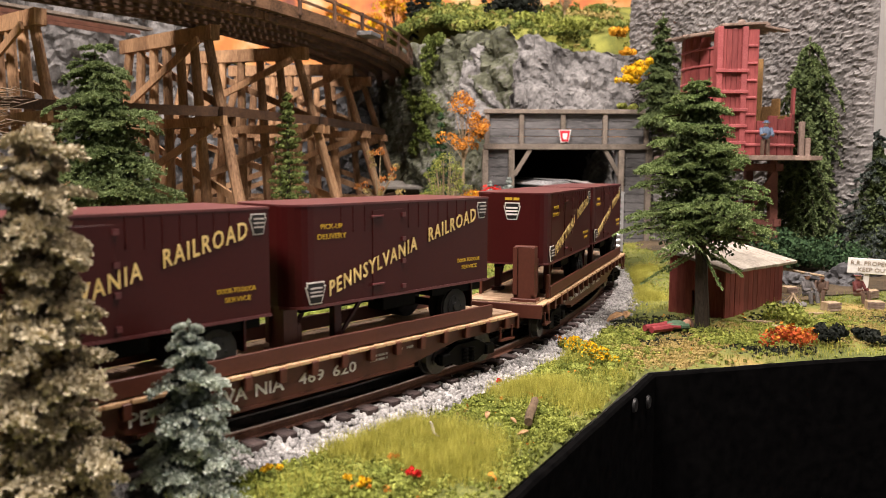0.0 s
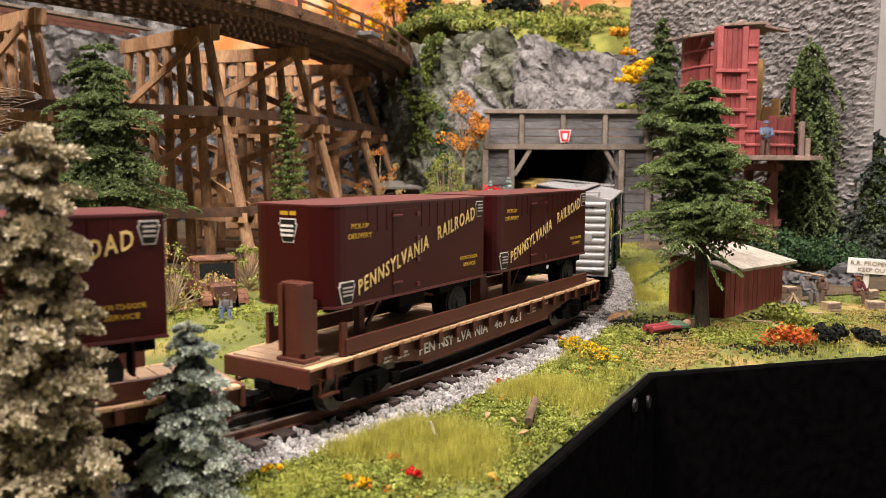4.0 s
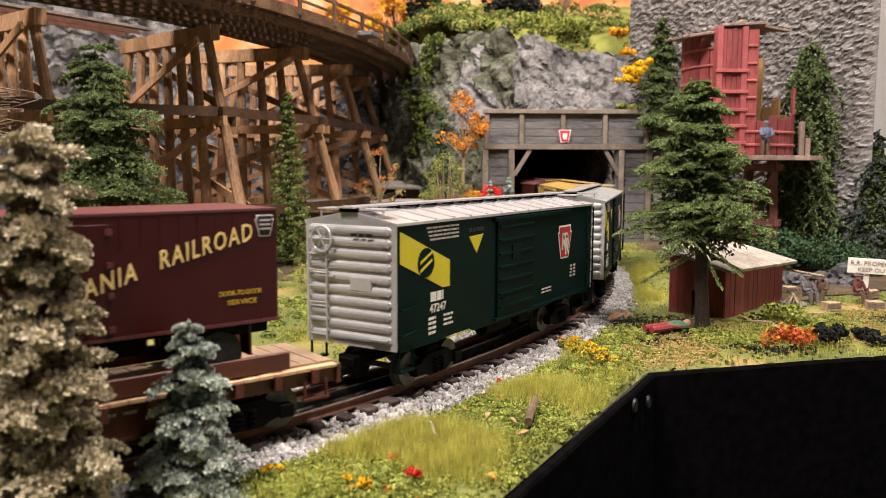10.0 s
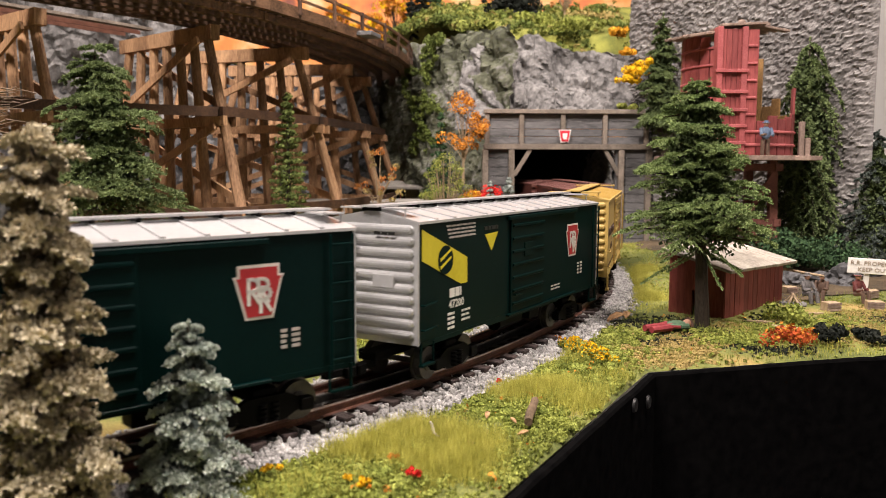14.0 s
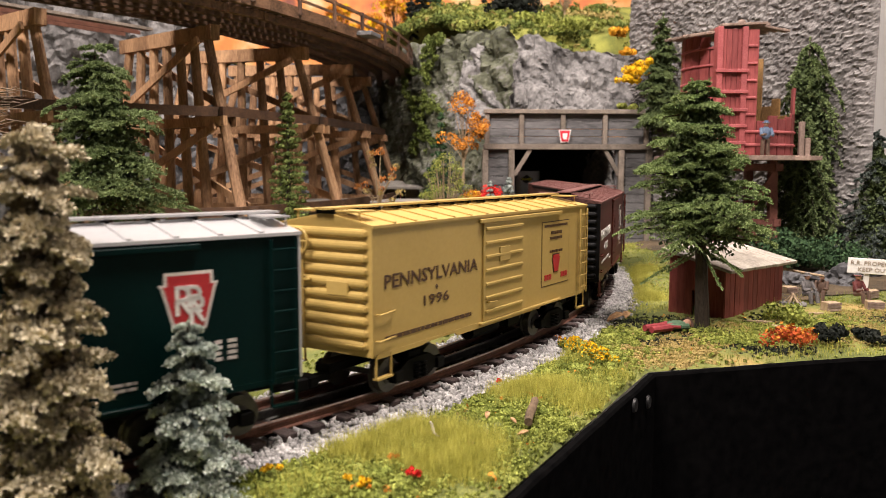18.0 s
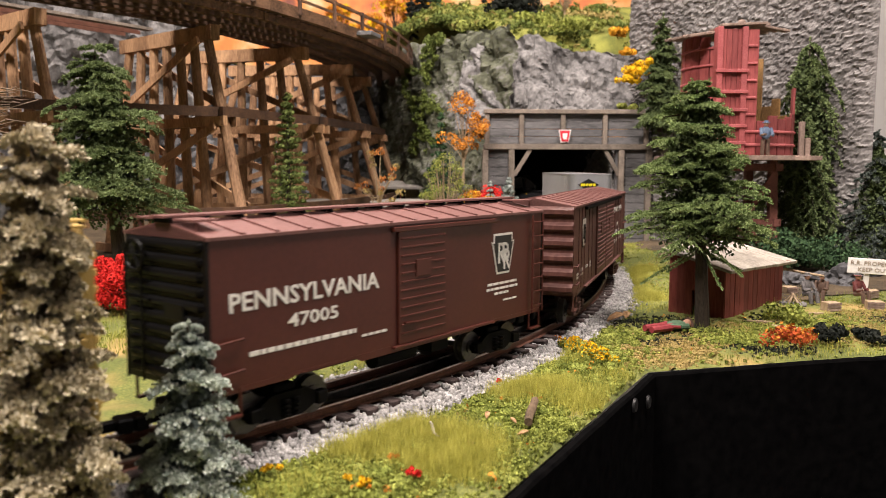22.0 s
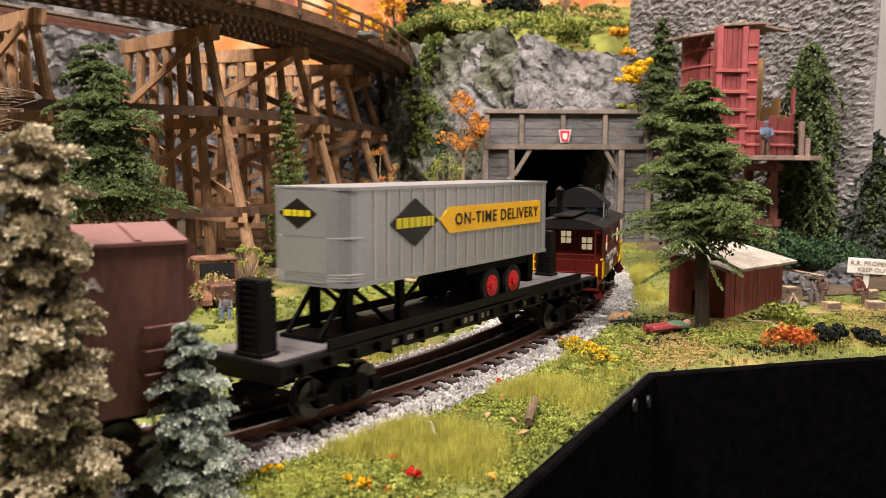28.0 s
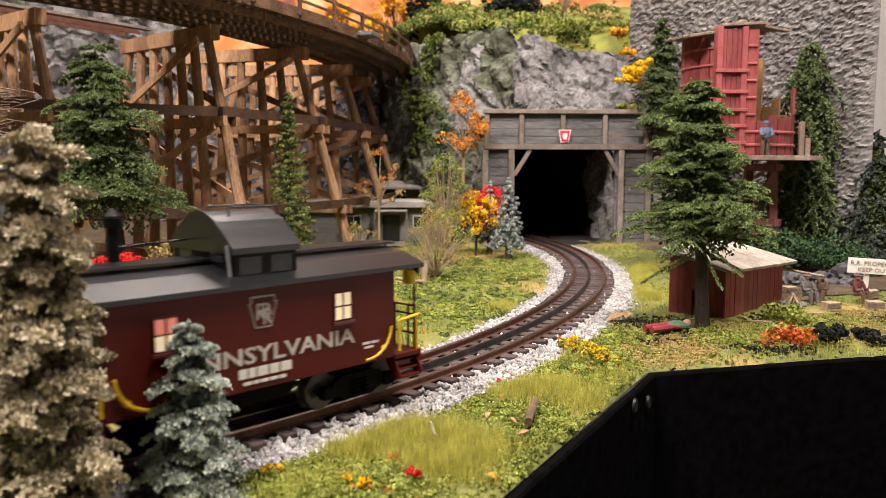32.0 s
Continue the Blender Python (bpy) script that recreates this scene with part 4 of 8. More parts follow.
def green_car(number):
    g, y = M["green"], -0.0287
    h = box_car("box_car", "dark green box car with silver roof and ends and yellow stripe", 0.2565, g, M["silver"], M["silver"], "wide", g)
    hl = 0.128
    st = shape("stripe", [(-hl + 0.0035, 0.0840), (-0.0775, 0.0655), (-0.0775, 0.0512), (-0.0845, 0.0512), (-hl + 0.0035, 0.0678)], M["lemon"], h, y, 0.0003, "lemon yellow angled stripe")
    c, r = (-0.1012, 0.0662), 0.0078
    shape("stripe_disc", [(c[0] + r * math.cos(i * math.pi / 12), c[1] + r * math.sin(i * math.pi / 12)) for i in range(24)], g, st, y - 0.0003)
    for k in (-0.0016, 0.0026):
        shape("disc_bar", [(c[0] - 0.0058, c[1] - 0.0032 + k), (c[0] + 0.0052, c[1] + 0.0020 + k), (c[0] + 0.0052, c[1] + 0.0032 + k), (c[0] - 0.0058, c[1] - 0.0016 + k)], M["lemon"], st, y - 0.0006)
    shape("triangle_mark", [(-0.0565, 0.0765), (-0.0402, 0.0772), (-0.0482, 0.0665)], M["lemon"], h, y)
    bars([(-0.0570, -0.0397, 0.0790, 0.0022)], M["ink_black"], h, y, "small_print")
    bars([(-0.1000 + i * 0.001, -0.0680, 0.0836 - i * 0.0021, 0.0010) for i in range(4)], M["ink_grey"], h, y)
    bars([(-0.0965, -0.0840, 0.0448, 0.0050)], M["ink_white"], h, y, "reporting_mark")
    lettering(number, -0.0975, -0.0812, 0.0388, 0.0046, M["ink_white"], h, y, bold=0.012, name="car_number")
    bars([(-0.0985, -0.0915, 0.0352 - i * 0.0026, 0.0014) for i in range(4)] + [(-0.0835, -0.0740, 0.0352 - i * 0.0026, 0.0012) for i in range(3)], M["ink_white"], h, y)
    badge(h, 0.0777, 0.0630, 0.0245, 0.0235, M["ink_white"], M["key_red"], M["ink_white"], y)
    bars([(0.088, 0.091, 0.0440 - i * 0.0024, 0.0014) for i in range(4)] + [(0.0935, 0.0975, 0.0440 - i * 0.0024, 0.0014) for i in range(4)], M["ink_grey"], h, y)
    bars([(0.0405, 0.0560, 0.0330 - i * 0.0022, 0.0011) for i in range(2)], M["ink_grey"], h, y)
    bars([(-0.0165, -0.0035, 0.0745, 0.0016)], M["ink_black"], [o for o in h.children if o.name.startswith("end_panel")][0], y, "end_number").matrix_basis = pose(-0.1024, -0.0200, 0.0065, 0, 0, -90)
    return h


def yellow_car():
    q, y = M["yellow_car"], -0.0287
    h = box_car("box_car", "cream yellow box car with dark brown lettering and a keystone panel", 0.2565, q, q, q, "wide", q)
    lettering("PENNSYLVANIA", -0.1185, -0.0292, 0.0562, 0.0072, M["ink_brown"], h, y, bold=0.012, label="dark brown road name")
    lettering("1996", -0.0845, -0.0600, 0.0432, 0.0056, M["ink_brown"], h, y, bold=0.012)
    bars([(-0.118, -0.0360, 0.0305, 0.0022)], M["ink_brown"], h, y)
    shape("diamond_mark", [(-0.0735, 0.0520), (-0.0722, 0.0506), (-0.0709, 0.0520), (-0.0722, 0.0534)], M["ink_brown"], h, y)
    p = shape("emblem_panel", [(0.0545, 0.0350), (0.0978, 0.0350), (0.0978, 0.0790), (0.0545, 0.0790)], M["ink_brown"], h, y, 0.0002, "cream panel with a thin dark border")
    shape("panel_field", [(0.0551, 0.0356), (0.0972, 0.0356), (0.0972, 0.0784), (0.0551, 0.0784)], q, p, y - 0.0002, 0.0002)
    bars([(0.058, 0.095, 0.0752, 0.0016), (0.068, 0.085, 0.0700, 0.0022), (0.0665, 0.0865, 0.0665, 0.0018), (0.0665, 0.0865, 0.0575, 0.0016)], M["ink_brown"], h, y - 0.0004)
    badge(h, 0.0762, 0.0500, 0.0135, 0.0130, M["ink_brown"], M["key_red"], None, y - 0.0004)
    bars([(0.0585, 0.0690, 0.0392, 0.0036), (0.0845, 0.0950, 0.0392, 0.0036)], M["key_red"], h, y - 0.0004)
    return h


def brown_car():
    q, y = M["brown_car"], -0.0287
    h = box_car("box_car", "oxide brown box car with white lettering and black ends", 0.2565, q, M["black_paint"], M["worn_roof"], "fine", q, doors=((-0.014, 0.026),))
    lettering("PENNSYLVANIA", -0.1178, -0.0277, 0.0562, 0.0082, M["ink_white"], h, y, bold=0.018, label="white road name")
    lettering("47005", -0.0865, -0.0560, 0.0455, 0.0062, M["ink_white"], h, y, bold=0.016, name="car_number")
    bars([(-0.108, -0.044, 0.0365, 0.0020)], M["ink_white"], h, y)
    bars([(-0.040, -0.022, 0.0335, 0.0012)], M["ink_white"], h, y)
    badge(h, 0.0828, 0.0640, 0.0245, 0.0245, M["ink_white"], M["ink_black"], M["ink_white"], y)
    bars([(0.067, 0.098, 0.0455, 0.0014), (0.066, 0.099, 0.0425, 0.0014), (0.074, 0.089, 0.0395, 0.0014), (0.084, 0.099, 0.0350, 0.0010)], M["ink_white"], h, y)
    return h


def long_car():
    q, y = M["worn_brown"], -0.0287
    h = box_car("box_car", "weathered brown double-door box car with dusty roof", 0.329, q, q, M["worn_roof"], "louvre", M["worn_roof"], ribs="flat", walk_board=False, doors=((-0.0525, 0.0005), (0.0025, 0.0555)), truck_tone="under_brown")
    badge(h, -0.1185, 0.0665, 0.0200, 0.0225, M["ink_black"], M["ink_grey"], M["ink_black"], y)
    lettering("PENNSYLVANIA", 0.0655, 0.1330, 0.0705, 0.0056, M["ink_grey"], h, y, bold=0.014, label="faded white road name")
    bars([(0.094, 0.105, 0.0565, 0.0034)], M["ink_grey"], h, y)
    lettering("6 0155", 0.0805, 0.1150, 0.0480, 0.0048, M["ink_grey"], h, y, bold=0.010, name="car_number")
    bars([(0.062, 0.066, 0.0395, 0.0034), (0.076, 0.084, 0.0405, 0.0034), (0.092, 0.097, 0.0405, 0.0034), (0.114, 0.120, 0.0410, 0.0030), (0.128, 0.132, 0.0410, 0.0030)], M["ink_grey"], h, y)
    bars([(-0.150, -0.141, 0.0365, 0.0016), (-0.150, -0.141, 0.0340, 0.0016), (-0.130, -0.121, 0.0375, 0.0024), (-0.130, -0.121, 0.0345, 0.0016), (-0.108, -0.096, 0.0375, 0.0018), (-0.088, -0.080, 0.0385, 0.0018), (-0.088, -0.080, 0.0360, 0.0018)], M["ink_grey"], h, y)
    for x in (-0.141, -0.128, -0.113, -0.092, -0.074, 0.078, 0.105, 0.126):
        part("side_seam", box(B(), x - 0.0008, x + 0.0008, -0.0291, -0.0285, 0.026, 0.085), q, h)
    return h


M["under_brown"] = surface("rusty_brown_truck", (0.045, 0.020, 0.013), (0.09, 0.045, 0.032), 60, 0.7, 0, 500)


# ---- trailers and flat cars ----


def trailer_body(bm, L, W, z0, z1, r):
    """A box with two rounded upright corners at its front (-x) end."""
    front_low = [(r - r * math.sin(radians(s * 15)), -W + r - r * math.cos(radians(s * 15))) for s in range(7)]
    front_high = [(r - r * math.cos(radians(s * 15)), W - r + r * math.sin(radians(s * 15))) for s in range(7)]
    loop = [(L, -W)] + front_low + front_high + [(L, W)]
    a = [bm.verts.new((x, y, z0)) for x, y in loop]
    b = [bm.verts.new((x, y, z1)) for x, y in loop]
    bm.faces.new(a), bm.faces.new(b)
    for i in range(len(loop)):
        j = (i + 1) % len(loop)
        bm.faces.new((a[i], a[j], b[j], b[i]))
    bmesh.ops.recalc_face_normals(bm, faces=bm.faces)
    return bm


def road_wheel(parent, x, s, z, r, hub, yc=0.0245):
    bm = B()
    for o in (0.0, -0.0062):
        y = s * (yc + o)
        q = bmesh.ops.create_cone(bm, cap_ends=True, segments=24, radius1=r, radius2=r, depth=0.0052)
        bmesh.ops.transform(bm, matrix=pose(x, y, z, 90), verts=q["verts"])
    bmesh.ops.bevel(bm, geom=[e for e in bm.edges if abs(e.verts[0].co.y - e.verts[1].co.y) < 1e-5], offset=0.0009, segments=2, affect="EDGES")
    ty = part("road_wheel", bm, M["tyre"], parent)
    bm = B()
    y = s * (yc + 0.0022)
    rod(bm, (x, y - s * 0.001, z), (x, y + s * 0.0009, z), r * 0.58, n=20)
    rod(bm, (x, y, z), (x, y + s * 0.0020, z), r * 0.24, n=12)
    for i in range(8):
        a = i * math.pi / 4
        rod(bm, (x + r * 0.42 * math.cos(a), y, z + r * 0.42 * math.sin(a)), (x + r * 0.42 * math.cos(a), y + s * 0.0014, z + r * 0.42 * math.sin(a)), r * 0.06, n=6)
    part("rim", bm, hub, ty)
    return ty


def maroon_trailer(parent, x0):
    """One short highway trailer, fixed to the flat car that carries it."""
    L, W, z0, z1 = 0.1395, 0.0258, 0.0505, 0.0980
    y = -W
    t = part("road_trailer", trailer_body(B(), L, W, z0, z1, 0.012), M["maroon"], parent, "maroon road trailer with gold lettering", m=pose(x0, -0.0002, 0))
    bm = trailer_body(B(), L + 0.0004, W + 0.0003, z1 - 0.0004, z1 + 0.0006, 0.012)
    part("roof", bm, M["maroon_rail"], t)
    bm = trailer_body(B(), L + 0.0005, W + 0.0005, z0 - 0.0004, z0 + 0.0009, 0.012)
    part("bottom_rail", bm, M["maroon_rail"], t)
    for i in range(13):
        x = 0.0285 + i * 0.0076
        if abs(x - 0.060) > 0.012:
            part("side_seam", rod(B(), (x, y, 0.0845), (x, y, z1 - 0.001), 0.00035, n=4), M["maroon"], t)
    dr = part("side_door", box(B(), 0.0487, 0.0700, y - 0.0004, y + 0.0002, z0 + 0.001, 0.0945, 0.0001), M["maroon"], t)
    bm = B()
    for z in (0.0575, 0.0915):
        rod(bm, (0.0475, y - 0.0010, z), (0.0555, y - 0.0010, z), 0.0006, n=6)
    for z in (0.0535, 0.0665, 0.078, 0.0905):
        box(bm, 0.0688, 0.0712, y - 0.0013, y - 0.0003, z, z + 0.0022)
    part("door_hardware", bm, M["maroon_rail"], dr)
    badge(t, 0.0125, 0.0573, 0.0125, 0.0105, M["ink_white"], M["ink_black"], None, y)
    badge(t, 0.1338, 0.0912, 0.0090, 0.0092, M["ink_white"], M["ink_black"], None, y)
    for cx, cz, w in ((0.0125, 0.0573, 0.0070), (0.1338, 0.0912, 0.0048)):
        bm = B()
        for k in range(3):
            plate(bm, [(cx - w / 2, cz - 0.0016 + k * 0.0018), (cx + w / 2, cz - 0.0016 + k * 0.0018), (cx + w / 2, cz - 0.0009 + k * 0.0018), (cx - w / 2, cz - 0.0009 + k * 0.0018)], y - 0.0012, y - 0.0006)
        part("badge_bars", bm, M["ink_grey"], t)
    lettering("PENNSYLVANIA", 0.0205, 0.0800, 0.0548, 0.0075, M["ink_gold"], t, y - 0.0004, slope=0.300, bold=0.012, label="gold slanting road name", spread=1.22)
    lettering("RAILROAD", 0.0890, 0.1280, 0.0760, 0.0076, M["ink_gold"], t, y - 0.0004, slope=0.245, bold=0.012, label="gold slanting word", spread=1.22)
    lettering("PICK-UP", 0.0160, 0.0290, 0.0868, 0.0024, M["ink_yellow"], t, y, bold=0.004)
    lettering("DELIVERY", 0.0140, 0.0315, 0.0822, 0.0024, M["ink_yellow"], t, y, bold=0.004)
    lettering("DOOR-TO-DOOR", 0.1130, 0.1320, 0.0627, 0.0021, M["ink_yellow"], t, y, bold=0.004)
    lettering("SERVICE", 0.1165, 0.1295, 0.0588, 0.0021, M["ink_yellow"], t, y, bold=0.004)
    # front end badge
    b = badge(t, 0, 0.0862, 0.0125, 0.0115, M["ink_white"], M["ink_black"], None, 0.0)
    b.matrix_basis = pose(0, -0.0013, 0, 0, 0, -90)
    bm = B()
    for k in range(3):
        plate(bm, [(-0.004, 0.0835 + k * 0.0022), (0.004, 0.0835 + k * 0.0022), (0.004, 0.0846 + k * 0.0022), (-0.004, 0.0846 + k * 0.0022)], -0.0012, -0.0006)
    part("badge_bars", bm, M["ink_white"], t, m=pose(0, -0.0013, 0, 0, 0, -90))
    bars([(-0.005, 0.005, 0.0935, 0.0018)], M["ink_yellow"], t, 0.0).matrix_basis = pose(0, -0.0013, 0, 0, 0, -90)
    # chassis, landing legs, rear axle
    bm = B()
    for s in (-1, 1):
        box(bm, 0.012, L - 0.002, s * 0.013 - 0.0018, s * 0.013 + 0.0018, 0.0465, 0.0500)
    box(bm, 0.095, L - 0.004, -0.0235, 0.0235, 0.0455, 0.0500)
    box(bm, 0.060, 0.085, -0.021, -0.009, 0.0420, 0.0500, 0.0008)
    part("chassis", bm, M["under_black"], t)
    for s in (-1, 1):
        bm = B()
        box(bm, 0.0285, 0.0335, s * 0.018 - 0.002, s * 0.018 + 0.002, 0.0300, 0.0500, 0.0004)
        beam(bm, (0.0325, s * 0.018, 0.0320), (0.048, s * 0.018, 0.0495), 0.0016, 0.0016)
        box(bm, 0.0265, 0.0355, s * 0.018 - 0.0035, s * 0.018 + 0.0035, 0.0274, 0.0302)
        part("landing_leg", bm, M["maroon"], t)
    for s in (-1, 1):
        road_wheel(t, 0.113, s, 0.0380, 0.0106, M["tyre"], 0.0215)
    bm = B()
    rod(bm, (0.113, -0.02, 0.0380), (0.113, 0.02, 0.0380), 0.0022, n=8)
    part("axle", bm, M["under_black"], t)
    part("mud_flap", box(B(), 0.1265, 0.1275, -0.0245, -0.015, 0.036, 0.0500), M["maroon"], t)
    return t


def flat_car(label, L, paint, deck, edge, rail_in, tan_tabs, dz, rail_top, belly):
    h = holder("flat_car", pose(0, 0, 0), label, "railway car", "cars of the freight train")
    hl, W = L / 2, 0.0270
    part("deck", box(B(), -hl, hl, -W, W, 0.0272 + dz, 0.0288 + dz, 0.0003), edge, h)
    n = int(L / 0.0078)
    me = bpy.data.meshes.new("deck_plank")
    bm = box(B(), -0.0037, 0.0037, -0.0228, 0.0228, 0.0285 + dz, 0.0298 + dz)
    bm.to_mesh(me), bm.free()
    me.materials.append(deck)
    for i in range(n):
        shared("deck_plank", me, h, pose(-hl + L * (i + 0.5) / n, 0, 0))
    for s in (-1, 1):
        bm = B()
        y0, y1 = sorted((s * (W - 0.0040), s * (W - 0.0018)))
        d, e = belly, max(belly, 0.0205 + dz)
        plate(bm, [(-hl, 0.0272 + dz), (-hl, e), (-hl + 0.055, e), (-hl + 0.095, d), (hl - 0.095, d), (hl - 0.055, e), (hl, e), (hl, 0.0272 + dz)], y0, y1)
        part("side_sill", bm, paint, h)
        y0, y1 = sorted((s * (W - 0.0050), s * (W - 0.0012)))
        part("sill_flange", box(B(), -hl + 0.09, hl - 0.09, y0, y1, d - 0.0008, d + 0.0006), paint, h)
        y0, y1 = sorted((s * (W - 0.0030), s * (W - 0.0010)))
        part("guard_rail", box(B(), -hl + rail_in, hl - rail_in * 0.9, y0, y1, 0.0298 + dz, rail_top, 0.0003), paint, h)
        k = 18
        for i in range(k):
            x = -hl + 0.012 + (L - 0.024) * i / (k - 1)
            y0, y1 = sorted((s * (W - 0.002), s * (W + 0.0016)))
            part("stake_pocket", box(B(), x - 0.0018, x + 0.0018, y0, y1, max(belly + 0.001, 0.0215 + dz), 0.0280 + dz, 0.0003), paint, h)
        if tan_tabs:
            for i in range(k - 1):
                xa = -hl + 0.012 + (L - 0.024) * i / (k - 1) + 0.0022
                xb = -hl + 0.012 + (L - 0.024) * (i + 1) / (k - 1) - 0.0022
                y0, y1 = sorted((s * (W - 0.001), s * (W + 0.0013)))
                for p, q in ((xa, (xa + xb) / 2 - 0.0004), ((xa + xb) / 2 + 0.0004, xb)):
                    part("deck_edge_board", box(B(), p, q, y0, y1, 0.0274 + dz, 0.0292 + dz, 0.0003), M["deck_tan"], h)
    bm = B()
    box(bm, -hl + 0.03, hl - 0.03, -0.006, 0.006, 0.0165, 0.0275 + dz)
    for i in range(9):
        x = -hl + 0.05 + (L - 0.10) * i / 8
        box(bm, x - 0.001, x + 0.001, -0.0238, 0.0238, 0.0205, 0.0275 + dz)
    part("underframe", bm, M["under_black"], h)
    for s in (-1, 1):
        x = s * hl
        part("end_sill", box(B(), min(x, x + s * 0.002), max(x, x + s * 0.002), -W, W, 0.0195 + dz, 0.0288 + dz, 0.0004), paint, h)
        for q in (-1, 1):
            bm = B()
            rod(bm, (x - s * 0.006, q * W, 0.0205), (x - s * 0.006, q * W, 0.0125), 0.0007, n=6)
            rod(bm, (x - s * 0.017, q * W, 0.0205), (x - s * 0.017, q * W, 0.0125), 0.0007, n=6)
            box(bm, min(x - s * 0.018, x - s * 0.005), max(x - s * 0.018, x - s * 0.005), q * W - 0.0015, q * W + 0.0015, 0.0118, 0.0128)
            part("stirrup_step", bm, paint, h)
        truck(h, s * (hl - 0.045))
        coupler(h, x, s, 0.014)
    return h


def hitch_stand(parent, x, paint, ribbed=False, w=0.0115, yc=0.0, top=0.0665, base=0.0298):
    """The upright plate at a flat car's end that takes a trailer's front."""
    t = part("hitch_stand", box(B(), x - 0.0035, x + 0.0035, yc - w, yc + w, base - 0.0003, top, 0.0006), paint, parent)
    bm = B()
    box(bm, x - 0.0055, x + 0.0055, yc - w - 0.0015, yc + w + 0.0015, base - 0.0005, base + 0.0020, 0.0004)
    for s in (-1, 1):
        box(bm, x - 0.0050, x - 0.0030, yc + s * (w - 0.0013) - 0.0014, yc + s * (w - 0.0013) + 0.0014, 0.032, top - 0.001)
        box(bm, x + 0.0030, x + 0.0052, yc + s * (w - 0.0013) - 0.0014, yc + s * (w - 0.0013) + 0.0014, 0.032, top - 0.0085)
    if ribbed:
        for i in range(11):
            box(bm, x - 0.0042, x + 0.0042, yc - w - 0.0003, yc + w + 0.0003, 0.034 + i * 0.0029, 0.0352 + i * 0.0029)
    part("stand_frame", bm, paint, t)
    return t


def brown_flat(number):
    h = flat_car("brown flat car with tan deck carrying two maroon road trailers", 0.335, M["flat_brown"], M["deck_grey"], M["deck_tan"], 0.026, True, -0.0024, 0.0350, 0.0108)
    y = -0.0252
    maroon_trailer(h, -0.1535)
    maroon_trailer(h, -0.0010)
    hitch_stand(h, -0.1610, M["flat_brown"], False, 0.0072, -0.0135, 0.0640, 0.0274)
    hitch_stand(h, 0.0060, M["flat_brown"], False, 0.0072, -0.0080, 0.0500, 0.0274)
    for s in (-1, 1):
        part("rail_post", box(B(), -0.1435, -0.1395, s * 0.0240 - 0.0012, s * 0.0240 + 0.0012, 0.0270, 0.0430, 0.0003), M["flat_brown"], h)
    x = -0.0805
    for word, w in (("PEN", 0.0150), ("NSY", 0.0150), ("LVA", 0.0155), ("NIA", 0.0155)):
        lettering(word, x, x + w, 0.0150, 0.0058, M["ink_white"], h, y, bold=0.012, label="white road name")
        x += w + 0.0042
    for word in number.split():
        lettering(word, x + 0.004, x + 0.019, 0.0152, 0.0054, M["ink_white"], h, y, bold=0.010, name="car_number")
        x += 0.0205
    bars([(x + 0.008, x + 0.020, 0.0200 - k * 0.0022, 0.0011) for k in range(2)] + [(x + 0.026, x + 0.031, 0.0205, 0.0012), (x + 0.034, x + 0.039, 0.0205, 0.0012)], M["ink_grey"], h, y)
    bars([(-0.112, -0.105, 0.0190 - k * 0.0020, 0.0012) for k in range(2)] + [(-0.100, -0.090, 0.0190 - k * 0.0020, 0.0012) for k in range(2)], M["ink_grey"], h, y)
    return h


